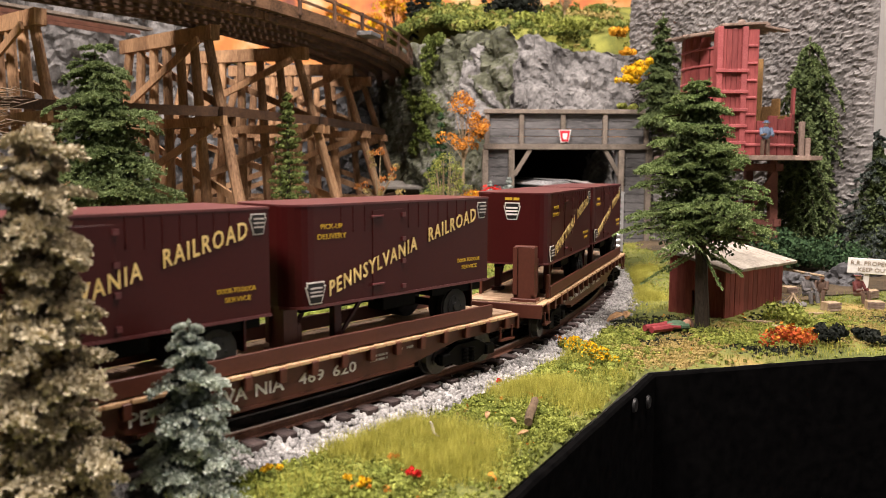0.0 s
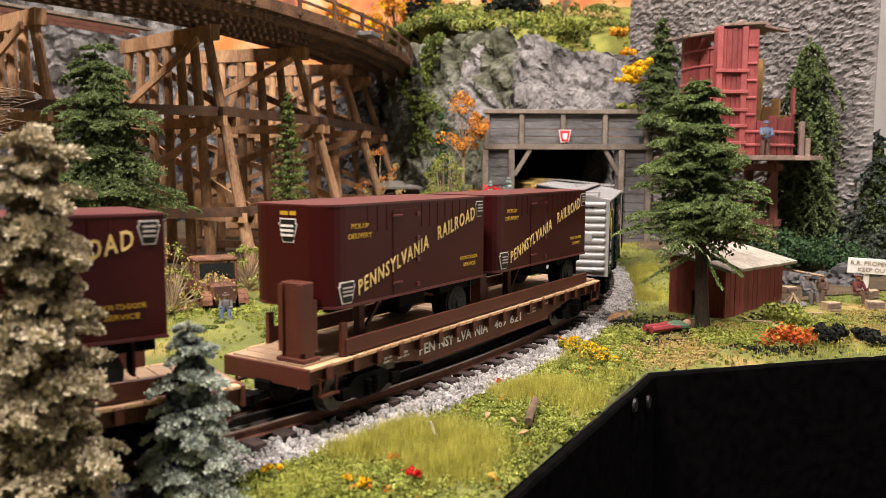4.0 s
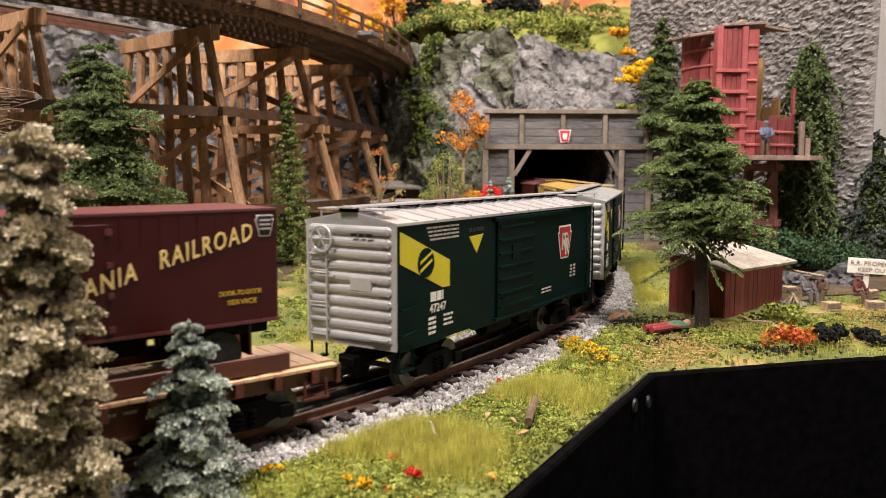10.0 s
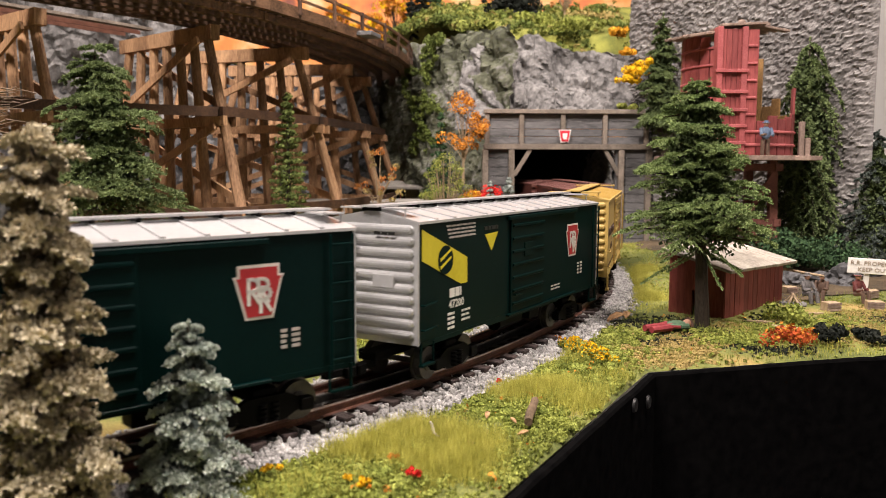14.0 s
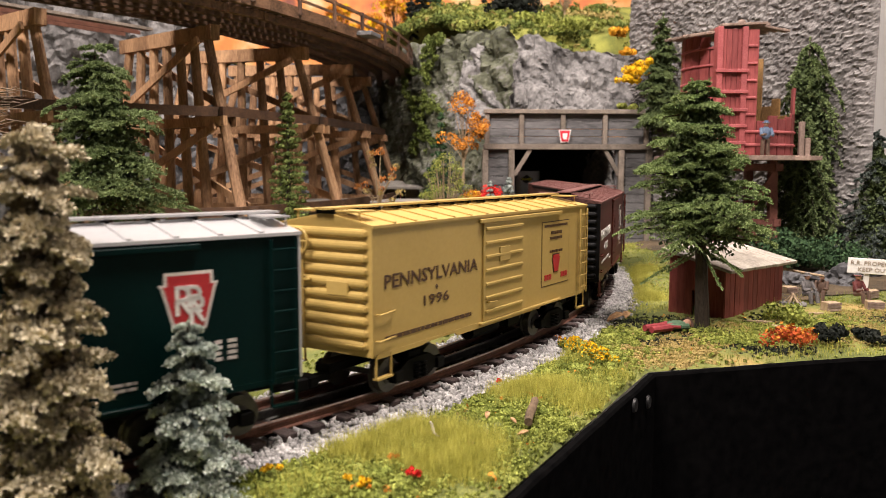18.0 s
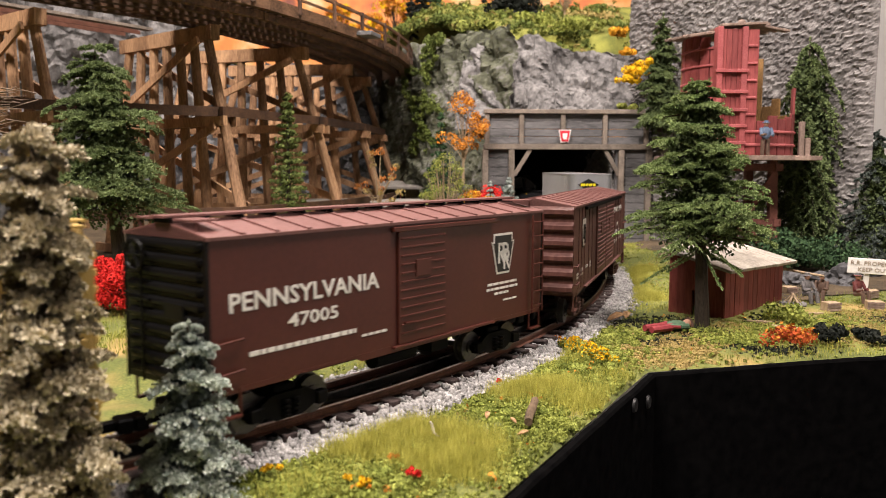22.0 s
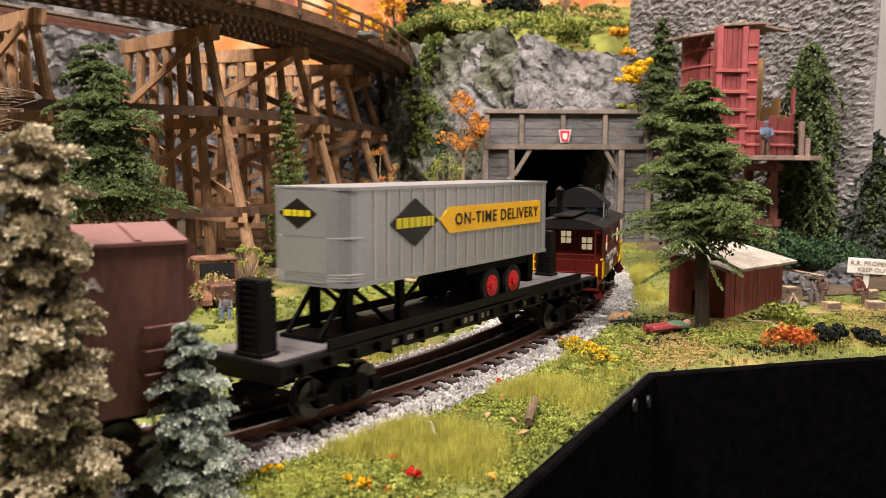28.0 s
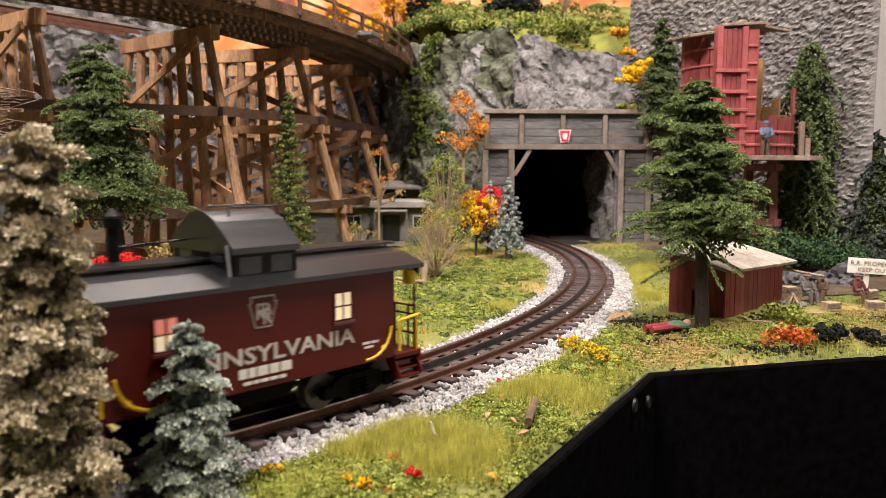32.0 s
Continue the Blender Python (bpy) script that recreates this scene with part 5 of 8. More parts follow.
def black_flat():
    h = flat_car("black flat car carrying a silver road trailer", 0.337, M["black_paint"], M["dark_deck"], M["black_paint"], 0.030, False, 0.0020, 0.0366, 0.0235)
    y = -0.0252
    # silver trailer with ribbed sides
    L, W, z0, z1 = 0.2065, 0.0262, 0.0590, 0.1055
    t = part("road_trailer", trailer_body(B(), L, W, z0, z1, 0.012), M["trailer_grey"], h, "silver grey ribbed road trailer with yellow panel", m=pose(-0.1270, -0.0003, 0))
    part("roof", trailer_body(B(), L + 0.0008, W + 0.0006, z1 - 0.0008, z1 + 0.0008, 0.012), M["trailer_grey"], t)
    part("bottom_rail", trailer_body(B(), L + 0.0006, W + 0.0004, z0 - 0.0006, z0 + 0.0012, 0.012), M["trailer_grey"], t)
    yy = -W
    for s in (-1, 1):
        for i in range(18):
            x = 0.0215 + i * 0.0106
            y0, y1 = sorted((s * W, s * (W + 0.0004)))
            part("side_seam", box(B(), x - 0.0008, x + 0.0008, y0, y1, z0 + 0.001, z1 - 0.001), M["trailer_rib"], t)
    bm = B()
    for z in (0.0818, 0.0628, 0.0642, 0.0614):
        trailer_body(bm, 0.013, W + 0.0004, z, z + 0.0006, 0.012)
    part("nose_band", bm, M["trailer_rib"], t)
    c = (0.0548, 0.0872)
    d = shape("diamond_badge", [(c[0] - 0.0215, c[1]), (c[0], c[1] - 0.0127), (c[0] + 0.0215, c[1]), (c[0], c[1] + 0.0127)], M["ink_black"], t, yy - 0.0004, 0.0003, "black diamond badge with a yellow bar")
    bars([(c[0] - 0.0165, c[0] + 0.0165, c[1] - 0.0026, 0.0052)], M["lemon"], d, yy - 0.0007, "badge_bar")
    d = shape("nose_diamond", [(-0.0125, 0.0935), (0, 0.0862), (0.0125, 0.0935), (0, 0.1008)], M["ink_black"], t, 0.0, 0.0004, "black diamond badge with a yellow bar")
    d.matrix_basis = pose(0, 0.004, 0, 0, 0, -90)
    bars([(-0.0090, 0.0090, 0.0920, 0.0030)], M["lemon"], d, -0.0004, "badge_bar")
    a = shape("arrow_panel", [(0.0775, 0.0873), (0.0868, 0.0938), (0.1970, 0.0938), (0.1970, 0.0792), (0.0868, 0.0792)], M["sign_yellow"], t, yy - 0.0004, 0.0004, "golden yellow arrow panel")
    lettering("ON-TIME DELIVERY", 0.0925, 0.1935, 0.0832, 0.0070, M["ink_black"], a, yy - 0.0008, bold=0.012, spread=1.15)
    bm = B()
    for s in (-1, 1):
        box(bm, 0.015, L - 0.002, s * 0.013 - 0.0018, s * 0.013 + 0.0018, 0.0555, 0.0587)
    box(bm, 0.110, 0.192, -0.024, 0.024, 0.0530, 0.0588)
    box(bm, 0.185, 0.192, -0.0245, 0.0245, 0.0400, 0.0588)
    part("chassis", bm, M["under_black"], t)
    for s in (-1, 1):
        bm = B()
        box(bm, 0.0500, 0.0550, s * 0.018 - 0.002, s * 0.018 + 0.002, 0.0360, 0.0587, 0.0004)
        beam(bm, (0.0535, s * 0.018, 0.0430), (0.026, s * 0.018, 0.0590), 0.0018, 0.0018)
        beam(bm, (0.0535, s * 0.018, 0.0430), (0.078, s * 0.018, 0.0590), 0.0018, 0.0018)
        q = bmesh.ops.create_cone(bm, cap_ends=True, segments=14, radius1=0.0042, radius2=0.0042, depth=0.004)
        bmesh.ops.transform(bm, matrix=pose(0.0525, s * 0.0195, 0.0360, 90), verts=q["verts"])
        part("landing_leg", bm, M["under_black"], t)
        for x in (0.1385, 0.1655):
            road_wheel(t, x, s, 0.0432, 0.0114, M["hub_red"], 0.0215)
    # front hitch frame and end stand on the deck
    bm = B()
    for s in (-1, 1):
        box(bm, -0.116, -0.111, s * 0.011 - 0.002, s * 0.011 + 0.002, 0.0316, 0.0590)
        beam(bm, (-0.113, s * 0.011, 0.0570), (-0.080, s * 0.011, 0.0330), 0.002, 0.002)
        beam(bm, (-0.113, s * 0.011, 0.0570), (-0.134, s * 0.011, 0.0330), 0.002, 0.002)
    box(bm, -0.136, -0.078, -0.014, 0.014, 0.0317, 0.0338)
    part("trailer_hitch", bm, M["under_black"], h, m=pose(0.0055, 0, 0))
    hitch_stand(h, -0.1630, M["black_paint"], True, 0.0075, -0.0045, 0.0665, 0.0318)
    hitch_stand(h, 0.1480, M["black_paint"], True, 0.0058, 0.0065, 0.0665, 0.0318)
    bars([(-0.090 + i * 0.0125, -0.090 + i * 0.0125 + 0.0052, 0.0253, 0.0026) for i in range(4)] + [(-0.028 + i * 0.0066, -0.028 + i * 0.0066 + 0.0036, 0.0251, 0.0030) for i in range(7)] + [(0.025, 0.033, 0.0262, 0.0010), (0.066, 0.073, 0.0252, 0.0010), (0.066, 0.073, 0.0270, 0.0010), (0.078, 0.092, 0.0262, 0.0010)], M["ink_grey"], h, y, "white_print")
    shape("round_mark", [(0.0520 + 0.0024 * math.cos(i * math.pi / 8), 0.0264 + 0.0024 * math.sin(i * math.pi / 8)) for i in range(16)], M["lemon"], h, y)
    return h


# ---- caboose ----


def caboose():
    h = holder("caboose", pose(0, 0, 0), "dark red caboose with black roof, cupola and lit windows", "railway car", "cars of the freight train")
    red, blk = M["caboose_red"], M["roof_black"]
    W, hb, hr, y = 0.0300, 0.0740, 0.0922, -0.0300
    zb, ze = 0.0205, 0.0660
    part("body", box(B(), -hb, hb, -W, W, zb, ze, 0.0004), red, h)
    bm = B()
    prof = [(-W - 0.0028, ze - 0.0012), (-W - 0.0028, ze + 0.0010), (-0.018, ze + 0.0058), (-0.007, ze + 0.0076), (0.007, ze + 0.0076), (0.018, ze + 0.0058), (W + 0.0028, ze + 0.0010), (W + 0.0028, ze - 0.0012)]
    a = [bm.verts.new((-hr, q, z)) for q, z in prof]
    b = [bm.verts.new((hr, q, z)) for q, z in prof]
    for i in range(len(prof)):
        j = (i + 1) % len(prof)
        bm.faces.new((a[i], a[j], b[j], b[i]))
    bm.faces.new(a), bm.faces.new(b)
    bmesh.ops.recalc_face_normals(bm, faces=bm.faces)
    roof = part("roof", bm, blk, h)
    bm = B()
    for x0, x1 in ((-hr - 0.002, -0.0150), (0.0180, hr + 0.002)):
        box(bm, x0, x1, -0.0085, 0.0085, ze + 0.0090, ze + 0.0102)
    part("running_board", bm, blk, roof)
    # cupola with an arched roof
    c0, c1 = -0.0150, 0.0180
    wc = 0.0250
    bm = B()
    box(bm, c0, c1, -wc, wc, ze, 0.0825, 0.0004)
    cup = part("cupola", bm, M["black_paint"], h, "black cupola with an arched roof")
    bm = B()
    arc = [(-(wc + 0.0015) + 2 * (wc + 0.0015) * i / 12, 0.0795 + 0.0172 * math.sin(math.pi * (0.04 + 0.92 * i / 12))) for i in range(13)]
    a = [bm.verts.new((c0 - 0.0010, q, z)) for q, z in arc] + [bm.verts.new((c0 - 0.0010, arc[-1][0], 0.0790)), bm.verts.new((c0 - 0.0010, arc[0][0], 0.0790))]
    b = [bm.verts.new((c1 + 0.0010, v.co.y, v.co.z)) for v in a]
    bm.faces.new(a), bm.faces.new(b)
    for i in range(len(a)):
        j = (i + 1) % len(a)
        bm.faces.new((a[i], a[j], b[j], b[i]))
    bmesh.ops.recalc_face_normals(bm, faces=bm.faces)
    part("cupola_roof", bm, blk, cup)
    bm = B()
    for q in (-0.016, 0.0):
        rod(bm, (c0 + 0.004, q, 0.0985), (c1 - 0.004, q, 0.0985), 0.0005, n=6)
        for x in (c0 + 0.004, c1 - 0.004):
            rod(bm, (x, q, 0.0945), (x, q, 0.0985), 0.0005, n=6)
    part("roof_rail", bm, blk, cup)
    for s in (-1, 1):
        for x in (c0 + 0.0085, c1 - 0.0085):
            y0, y1 = sorted((s * (wc - 0.001), s * (wc + 0.0003)))
            part("cupola_window", box(B(), x - 0.0055, x + 0.0055, y0, y1, 0.0700, 0.0775), M["window_dark"], cup)
    for x, s in ((c0, -1), (c1, 1)):
        for q in (-0.013, 0.013):
            x0, x1 = sorted((x, x + s * 0.0004))
            part("cupola_window", box(B(), x0, x1, q - 0.005, q + 0.005, 0.0750, 0.0815), M["window_dark"], cup)
    bm = B()
    rod(bm, (c0 - 0.0008, -0.024, ze + 0.003), (c0 - 0.0022, -0.024, 0.083), 0.0007, n=6)
    part("grab_iron", bm, M["trailer_grey"], cup)
    # smoke stack
    bm = B()
    rod(bm, (-0.050, 0.010, ze + 0.004), (-0.050, 0.010, 0.0905), 0.0026, n=12)
    rod(bm, (-0.050, 0.010, ze + 0.003), (-0.050, 0.010, ze + 0.0085), 0.0045, 0.003, n=12)
    rod(bm, (-0.050, 0.010, 0.0905), (-0.050, 0.010, 0.0945), 0.0038, 0.0042, n=12)
    rod(bm, (-0.050, 0.010, 0.0955), (-0.050, 0.010, 0.0985), 0.0042, 0.001, n=12)
    rod(bm, (-0.050, 0.010, 0.0820), (-0.015, 0.010, 0.0835), 0.0004, n=6)
    part("chimney", bm, M["black_paint"], roof)
    # side windows: glowing panes in red frames
    for s in (-1, 1):
        for x, warm in ((-0.0490, "window_glow"), (0.0400, "window_glow")):
            y0, y1 = sorted((s * (W - 0.0004), s * (W + 0.0006)))
            fr = part("window_frame", box(B(), x - 0.0052, x + 0.0052, y0, y1, 0.0440, 0.0580, 0.0002), red, h)
            y0, y1 = sorted((s * (W + 0.0004), s * (W + 0.0009)))
            for i in (-1, 1):
                for k in (0, 1):
                    xa = x + (0.0006 if i > 0 else -0.0045)
                    part("pane", box(B(), xa, xa + 0.0039, y0, y1, 0.0447 + k * 0.0066, 0.0505 + k * 0.0066), M["window_pink" if x < 0 and k else warm], fr)
            y0, y1 = sorted((s * W, s * (W + 0.0022)))
            part("window_sill", box(B(), x - 0.0062, x + 0.0062, y0, y1, 0.0425, 0.0438), M["maroon_rail"], fr)
    # end walls: door and windows over the platforms
    for s in (-1, 1):
        x = s * hb
        x0, x1 = sorted((x, x + s * 0.0008))
        part("end_door", box(B(), x0, x1, -0.008, 0.008, zb + 0.002, 0.0630, 0.0002), red, h)
        x0, x1 = sorted((x + s * 0.0004, x + s * 0.0012))
        for q, z, key in ((-0.0175, 0.0520, "window_glow"), (0.0, 0.0570, "window_glow"), (0.0180, 0.0520, "window_pink")):
            w = part("end_window", box(B(), x0, x1, q - 0.0042, q + 0.0042, z - 0.0050, z + 0.0050), M[key], h)
            bm = B()
            xa, xb = sorted((x + s * 0.0010, x + s * 0.0016))
            box(bm, xa, xb, q - 0.0004, q + 0.0004, z - 0.005, z + 0.005)
            box(bm, xa, xb, q - 0.0042, q + 0.0042, z - 0.0004, z + 0.0004)
            part("mullion", bm, red, w)
        # platform, steps, railings
        xe = s * (hr - 0.001)
        x0, x1 = sorted((x, xe))
        pf = part("platform", box(B(), x0, x1, -W, W, zb - 0.0015, zb + 0.0010, 0.0003), red, h)
        x0, x1 = sorted((xe, xe + s * 0.0022))
        part("end_sill", box(B(), x0, x1, -W, W, zb - 0.0055, zb + 0.0012, 0.0003), red, pf)
        for q in (-1, 1):
            bm = B()
            for k in range(3):
                xa, xb = sorted((x + s * 0.0015, xe - s * 0.001))
                box(bm, xa, xb, min(q * (W - 0.007 + k * 0.0022), q * (W - 0.002 + k * 0.0022)), max(q * (W - 0.007 + k * 0.0022), q * (W - 0.002 + k * 0.0022)), zb - 0.004 - k * 0.0036, zb - 0.0032 - k * 0.0036)
            for xx in (x + s * 0.0012, xe - s * 0.0005):
                beam(bm, (xx, q * (W - 0.006), zb), (xx, q * (W + 0.001), zb - 0.0115), 0.0008, 0.006)
            part("step", bm, red, pf)
            bm = B()
            rod(bm, (xe, q * (W - 0.002), zb), (xe, q * (W - 0.002), zb + 0.0165), 0.0009, n=8)
            part("grab_post", bm, M["grab_yellow"], pf)
            bm = B()
            p = [Vector((x + s * 0.002, q * (W + 0.0012), zb + 0.0185)), Vector((x + s * 0.002, q * (W + 0.0012), zb + 0.003))]
            rod(bm, p[0], p[1], 0.0008, n=8)
            rod(bm, p[0], (xe - s * 0.002, q * (W + 0.0012), zb + 0.0200), 0.0008, n=8)
            part("grab_iron", bm, M["grab_yellow"], pf)
            bm = B()
            arc = [Vector((x - s * (0.0035 + 0.0165 * (i / 8) ** 1.8), q * (W + 0.0012), zb + 0.0165 - 0.0145 * math.sin(math.pi / 2 * i / 8))) for i in range(9)]
            for i in range(8):
                rod(bm, arc[i], arc[i + 1], 0.0007, n=6)
            rod(bm, arc[4], arc[4] + Vector((0, -q * 0.0012, 0)), 0.0013, n=8)
            part("curved_grab_iron", bm, M["grab_yellow"], h)
        bm = B()
        for z in (zb + 0.009, zb + 0.019, zb + 0.0235):
            rod(bm, (xe, -W + 0.003, z), (xe, W - 0.003, z), 0.0006, n=6)
        for q in (-0.022, -0.012, 0.012, 0.022):
            rod(bm, (xe, q, zb), (xe, q, zb + 0.0235), 0.0006, n=6)
        part("end_railing", bm, red, pf)
        bm = B()
        for q in (-0.0035, 0.0035):
            rod(bm, (xe, 0.0205 + q, zb), (xe, 0.0205 + q, ze + 0.006), 0.0006, n=6)
        for k in range(8):
            rod(bm, (xe, 0.017, zb + 0.004 + k * 0.0062), (xe, 0.024, zb + 0.004 + k * 0.0062), 0.0005, n=6)
        part("ladder", bm, M["grab_yellow"], pf)
        bm = B()
        for q in (-W + 0.0035, W - 0.0035):
            rod(bm, (xe, q, zb), (xe, q, ze), 0.0007, n=6)
        part("roof_post", bm, red, pf)
        part("eave_arch", plate(B(), [(-W, ze - 0.0045), (-0.020, ze - 0.001), (0.020, ze - 0.001), (W, ze - 0.0045), (W, ze + 0.001), (-W, ze + 0.001)], -0.0006, 0.0006), red, pf, m=pose(s * (hr - 0.0015), 0, 0, 0, 0, 90))
        truck(h, s * 0.0545)
        coupler(h, s * hr, s, 0.012)
    bm = B()
    rod(bm, (0.0890, -0.025, 0.0560), (0.0890, -0.025, 0.0630), 0.0034, n=14)
    rod(bm, (0.0890, -0.025, 0.0630), (0.0890, -0.025, 0.0650), 0.0028, 0.0012, n=14)
    part("marker_lamp", bm, M["grab_yellow"], h, "yellow marker lamp")
    badge(h, -0.0040, 0.0540, 0.0150, 0.0140, M["ink_grey"], red, M["ink_grey"], y)
    lettering("PENNSYLVANIA", -0.0480, 0.0475, 0.0322, 0.0074, M["ink_cream"], h, y, bold=0.016, label="white road name")
    bars([(-0.0165, 0.0105, 0.0262, 0.0042)], M["ink_white"], h, y, "car_number")
    bars([(-0.0145, 0.0080, 0.0232, 0.0014)], M["ink_white"], h, y)
    bars([(0.0525, 0.0625, 0.0300, 0.0012), (0.0535, 0.0605, 0.0280, 0.0010)], M["ink_white"], h, y)
    bm = B()
    box(bm, -0.035, 0.035, -0.008, 0.008, 0.0150, zb + 0.001)
    box(bm, -0.018, 0.012, -0.024, -0.012, 0.0120, 0.0195, 0.0006)
    part("underframe", bm, M["under_black"], h)
    return h


# each car, its angle at the start, half the distance between its trucks, its shift outwards on the trucks
TRAIN = [(brown_flat("469 620"), -0.7317, 0.1225, 0.0035), (brown_flat("469 621"), -0.3749, 0.1225, 0.0035), (green_car("47247"), -0.0515, 0.083, 0.0018), (green_car("47200"), 0.2377, 0.083, 0.0018), (yellow_car(), 0.5257, 0.083, 0.0018),
         (brown_car(), 0.8142, 0.083, 0.0018), (long_car(), 1.1487, 0.1195, 0.0018), (black_flat(), 1.5102, 0.118, 0.0035), (caboose(), 1.7885, 0.0545, 0.0)]
# ---- foliage ----


def fast(name, V, F, material, parent=None, label="", index=None):
    """A mesh from arrays of corners and of equal-sided faces."""
    me = bpy.data.meshes.new(name)
    V, F = np.asarray(V, np.float32), np.asarray(F, np.int32)
    k = F.shape[1]
    me.vertices.add(len(V))
    me.vertices.foreach_set("co", V.ravel())
    me.loops.add(F.size)
    me.loops.foreach_set("vertex_index", F.ravel())
    me.polygons.add(len(F))
    me.polygons.foreach_set("loop_start", np.arange(0, F.size, k, dtype=np.int32))
    for mm in (material if isinstance(material, (list, tuple)) else [material]):
        me.materials.append(mm)
    if index is not None:
        me.polygons.foreach_set("material_index", np.asarray(index, np.int32))
    me.update(calc_edges=True)
    ob = new(name, me)
    if parent is not None:
        ob.parent = parent
    if label:
        ob["label"] = label
    return ob


def unit(rng, n):
    v = rng.normal(size=(n, 3))
    return v / np.linalg.norm(v, axis=1)[:, None]


def flakes(P, size, rng, stretch=1.0, normal=None):
    """A small four-cornered flake at each place, turned at random or roughly square to a given normal."""
    n = len(P)
    if normal is None:
        a = unit(rng, n)
        b = np.cross(a, unit(rng, n))
    else:
        w = normal + 0.55 * unit(rng, n)
        w /= np.linalg.norm(w, axis=1)[:, None] + 1e-9
        a = np.cross(w, unit(rng, n))
        a /= np.linalg.norm(a, axis=1)[:, None] + 1e-9
        b = np.cross(w, a)
    b /= np.linalg.norm(b, axis=1)[:, None] + 1e-9
    s = size * rng.uniform(0.6, 1.35, n)[:, None]
    a, b = a * s * stretch, b * s
    V = np.stack([P - a - b * 0.6, P + a * 0.2 - b, P + a + b * 0.4, P - a * 0.3 + b], 1).reshape(-1, 3)
    F = np.arange(n * 4).reshape(n, 4)
    return V, F


def clumps(C, rad, per, rng, flat=0.7, shell=0.55):
    """Places scattered through balls of foam round the centres C."""
    n = len(C)
    d = unit(rng, n * per)
    r = rng.uniform(shell, 1.0, n * per) ** 0.6
    rr = np.repeat(rad, per) * r
    P = np.repeat(C, per, 0) + d * rr[:, None] * np.array([1, 1, flat])
    return P


FOLIAGE = {}


def foliage(key, dark, light, rough=0.9):
    m = surface(key, dark, light, 120, rough, 0, 900, vary=-0.15, spec=0.15)
    FOLIAGE[key] = m
    return m


foliage("fir_green", (0.095, 0.138, 0.052), (0.265, 0.340, 0.132))
foliage("deep_fir", (0.070, 0.100, 0.042), (0.20, 0.255, 0.105))
foliage("slim_green", (0.035, 0.055, 0.014), (0.18, 0.22, 0.065))
foliage("slate_fir", (0.030, 0.040, 0.035), (0.125, 0.150, 0.130))
foliage("dark_fir", (0.012, 0.030, 0.016), (0.060, 0.110, 0.045))
foliage("olive_fir", (0.27, 0.235, 0.160), (0.64, 0.575, 0.420))
foliage("blue_spruce", (0.16, 0.20, 0.18), (0.60, 0.65, 0.57))
foliage("pale_spruce", (0.10, 0.125, 0.118), (0.38, 0.42, 0.385))
foliage("light_green", (0.08, 0.11, 0.022), (0.34, 0.36, 0.09))
foliage("turf_green", (0.078, 0.105, 0.017), (0.36, 0.39, 0.09))
foliage("leaf_green", (0.080, 0.110, 0.018), (0.34, 0.38, 0.085))
foliage("lime", (0.23, 0.235, 0.035), (0.60, 0.56, 0.13))
foliage("yellow_leaf", (0.50, 0.27, 0.008), (0.85, 0.55, 0.02))
foliage("amber_leaf", (0.45, 0.20, 0.012), (0.75, 0.40, 0.04))
foliage("orange_leaf", (0.36, 0.125, 0.015), (0.66, 0.28, 0.045))
foliage("red_leaf", (0.36, 0.012, 0.012), (0.70, 0.035, 0.028))
foliage("rust_leaf", (0.20, 0.06, 0.02), (0.48, 0.20, 0.05))
foliage("ember_leaf", (0.20, 0.02, 0.012), (0.52, 0.12, 0.03))
foliage("hill_green", (0.045, 0.060, 0.012), (0.205, 0.215, 0.048))
# the core colours are darkened foliage, for shade deep in the crowns
foliage("olive_core_shade", (0.075, 0.060, 0.038), (0.21, 0.17, 0.108))
foliage("blue_core_shade", (0.030, 0.042, 0.042), (0.12, 0.145, 0.138))
foliage("moss_leaf", (0.05, 0.072, 0.020), (0.17, 0.21, 0.05))
foliage("green_core_shade", (0.032, 0.048, 0.020), (0.105, 0.140, 0.058))
foliage("black_leaf", (0.006, 0.008, 0.006), (0.024, 0.028, 0.022))
foliage("straw", (0.24, 0.175, 0.06), (0.42, 0.33, 0.13))
foliage("dry_twig", (0.10, 0.07, 0.05), (0.25, 0.19, 0.14))
M["bark"] = surface("dark_bark", (0.018, 0.013, 0.009), (0.065, 0.048, 0.034), 90, 0.9, 0.0006, 700, stretch=(1, 1, 0.3))
M["pale_bark"] = surface("pale_bark", (0.20, 0.14, 0.08), (0.38, 0.29, 0.19), 90, 0.9, 0.0004, 700, stretch=(1, 1, 0.3))


def needles(S, D, per, length, rng, lift=0.38, loose=0.75, thin=0.24):
    """Narrow four-cornered needles along the twigs that start at S and run along D."""
    n = len(S) * per
    w = rng.uniform(0, 1, (n, 1))
    T = np.repeat(D, per, 0)
    P = np.repeat(S, per, 0) + T * w
    T = T / (np.linalg.norm(T, axis=1)[:, None] + 1e-9)
    d = 0.55 * T + loose * unit(rng, n) + np.array([0, 0, lift])
    d /= np.linalg.norm(d, axis=1)[:, None] + 1e-9
    d *= length * rng.uniform(0.55, 1.3, (n, 1)) * (1.1 - 0.35 * w)
    q = np.cross(d, unit(rng, n))
    q /= np.linalg.norm(q, axis=1)[:, None] + 1e-9
    q *= length * thin
    V = np.stack([P, P + 0.55 * d + q, P + d, P + 0.55 * d - q], 1).reshape(-1, 3)
    return V, np.arange(n * 4).reshape(n, 4)


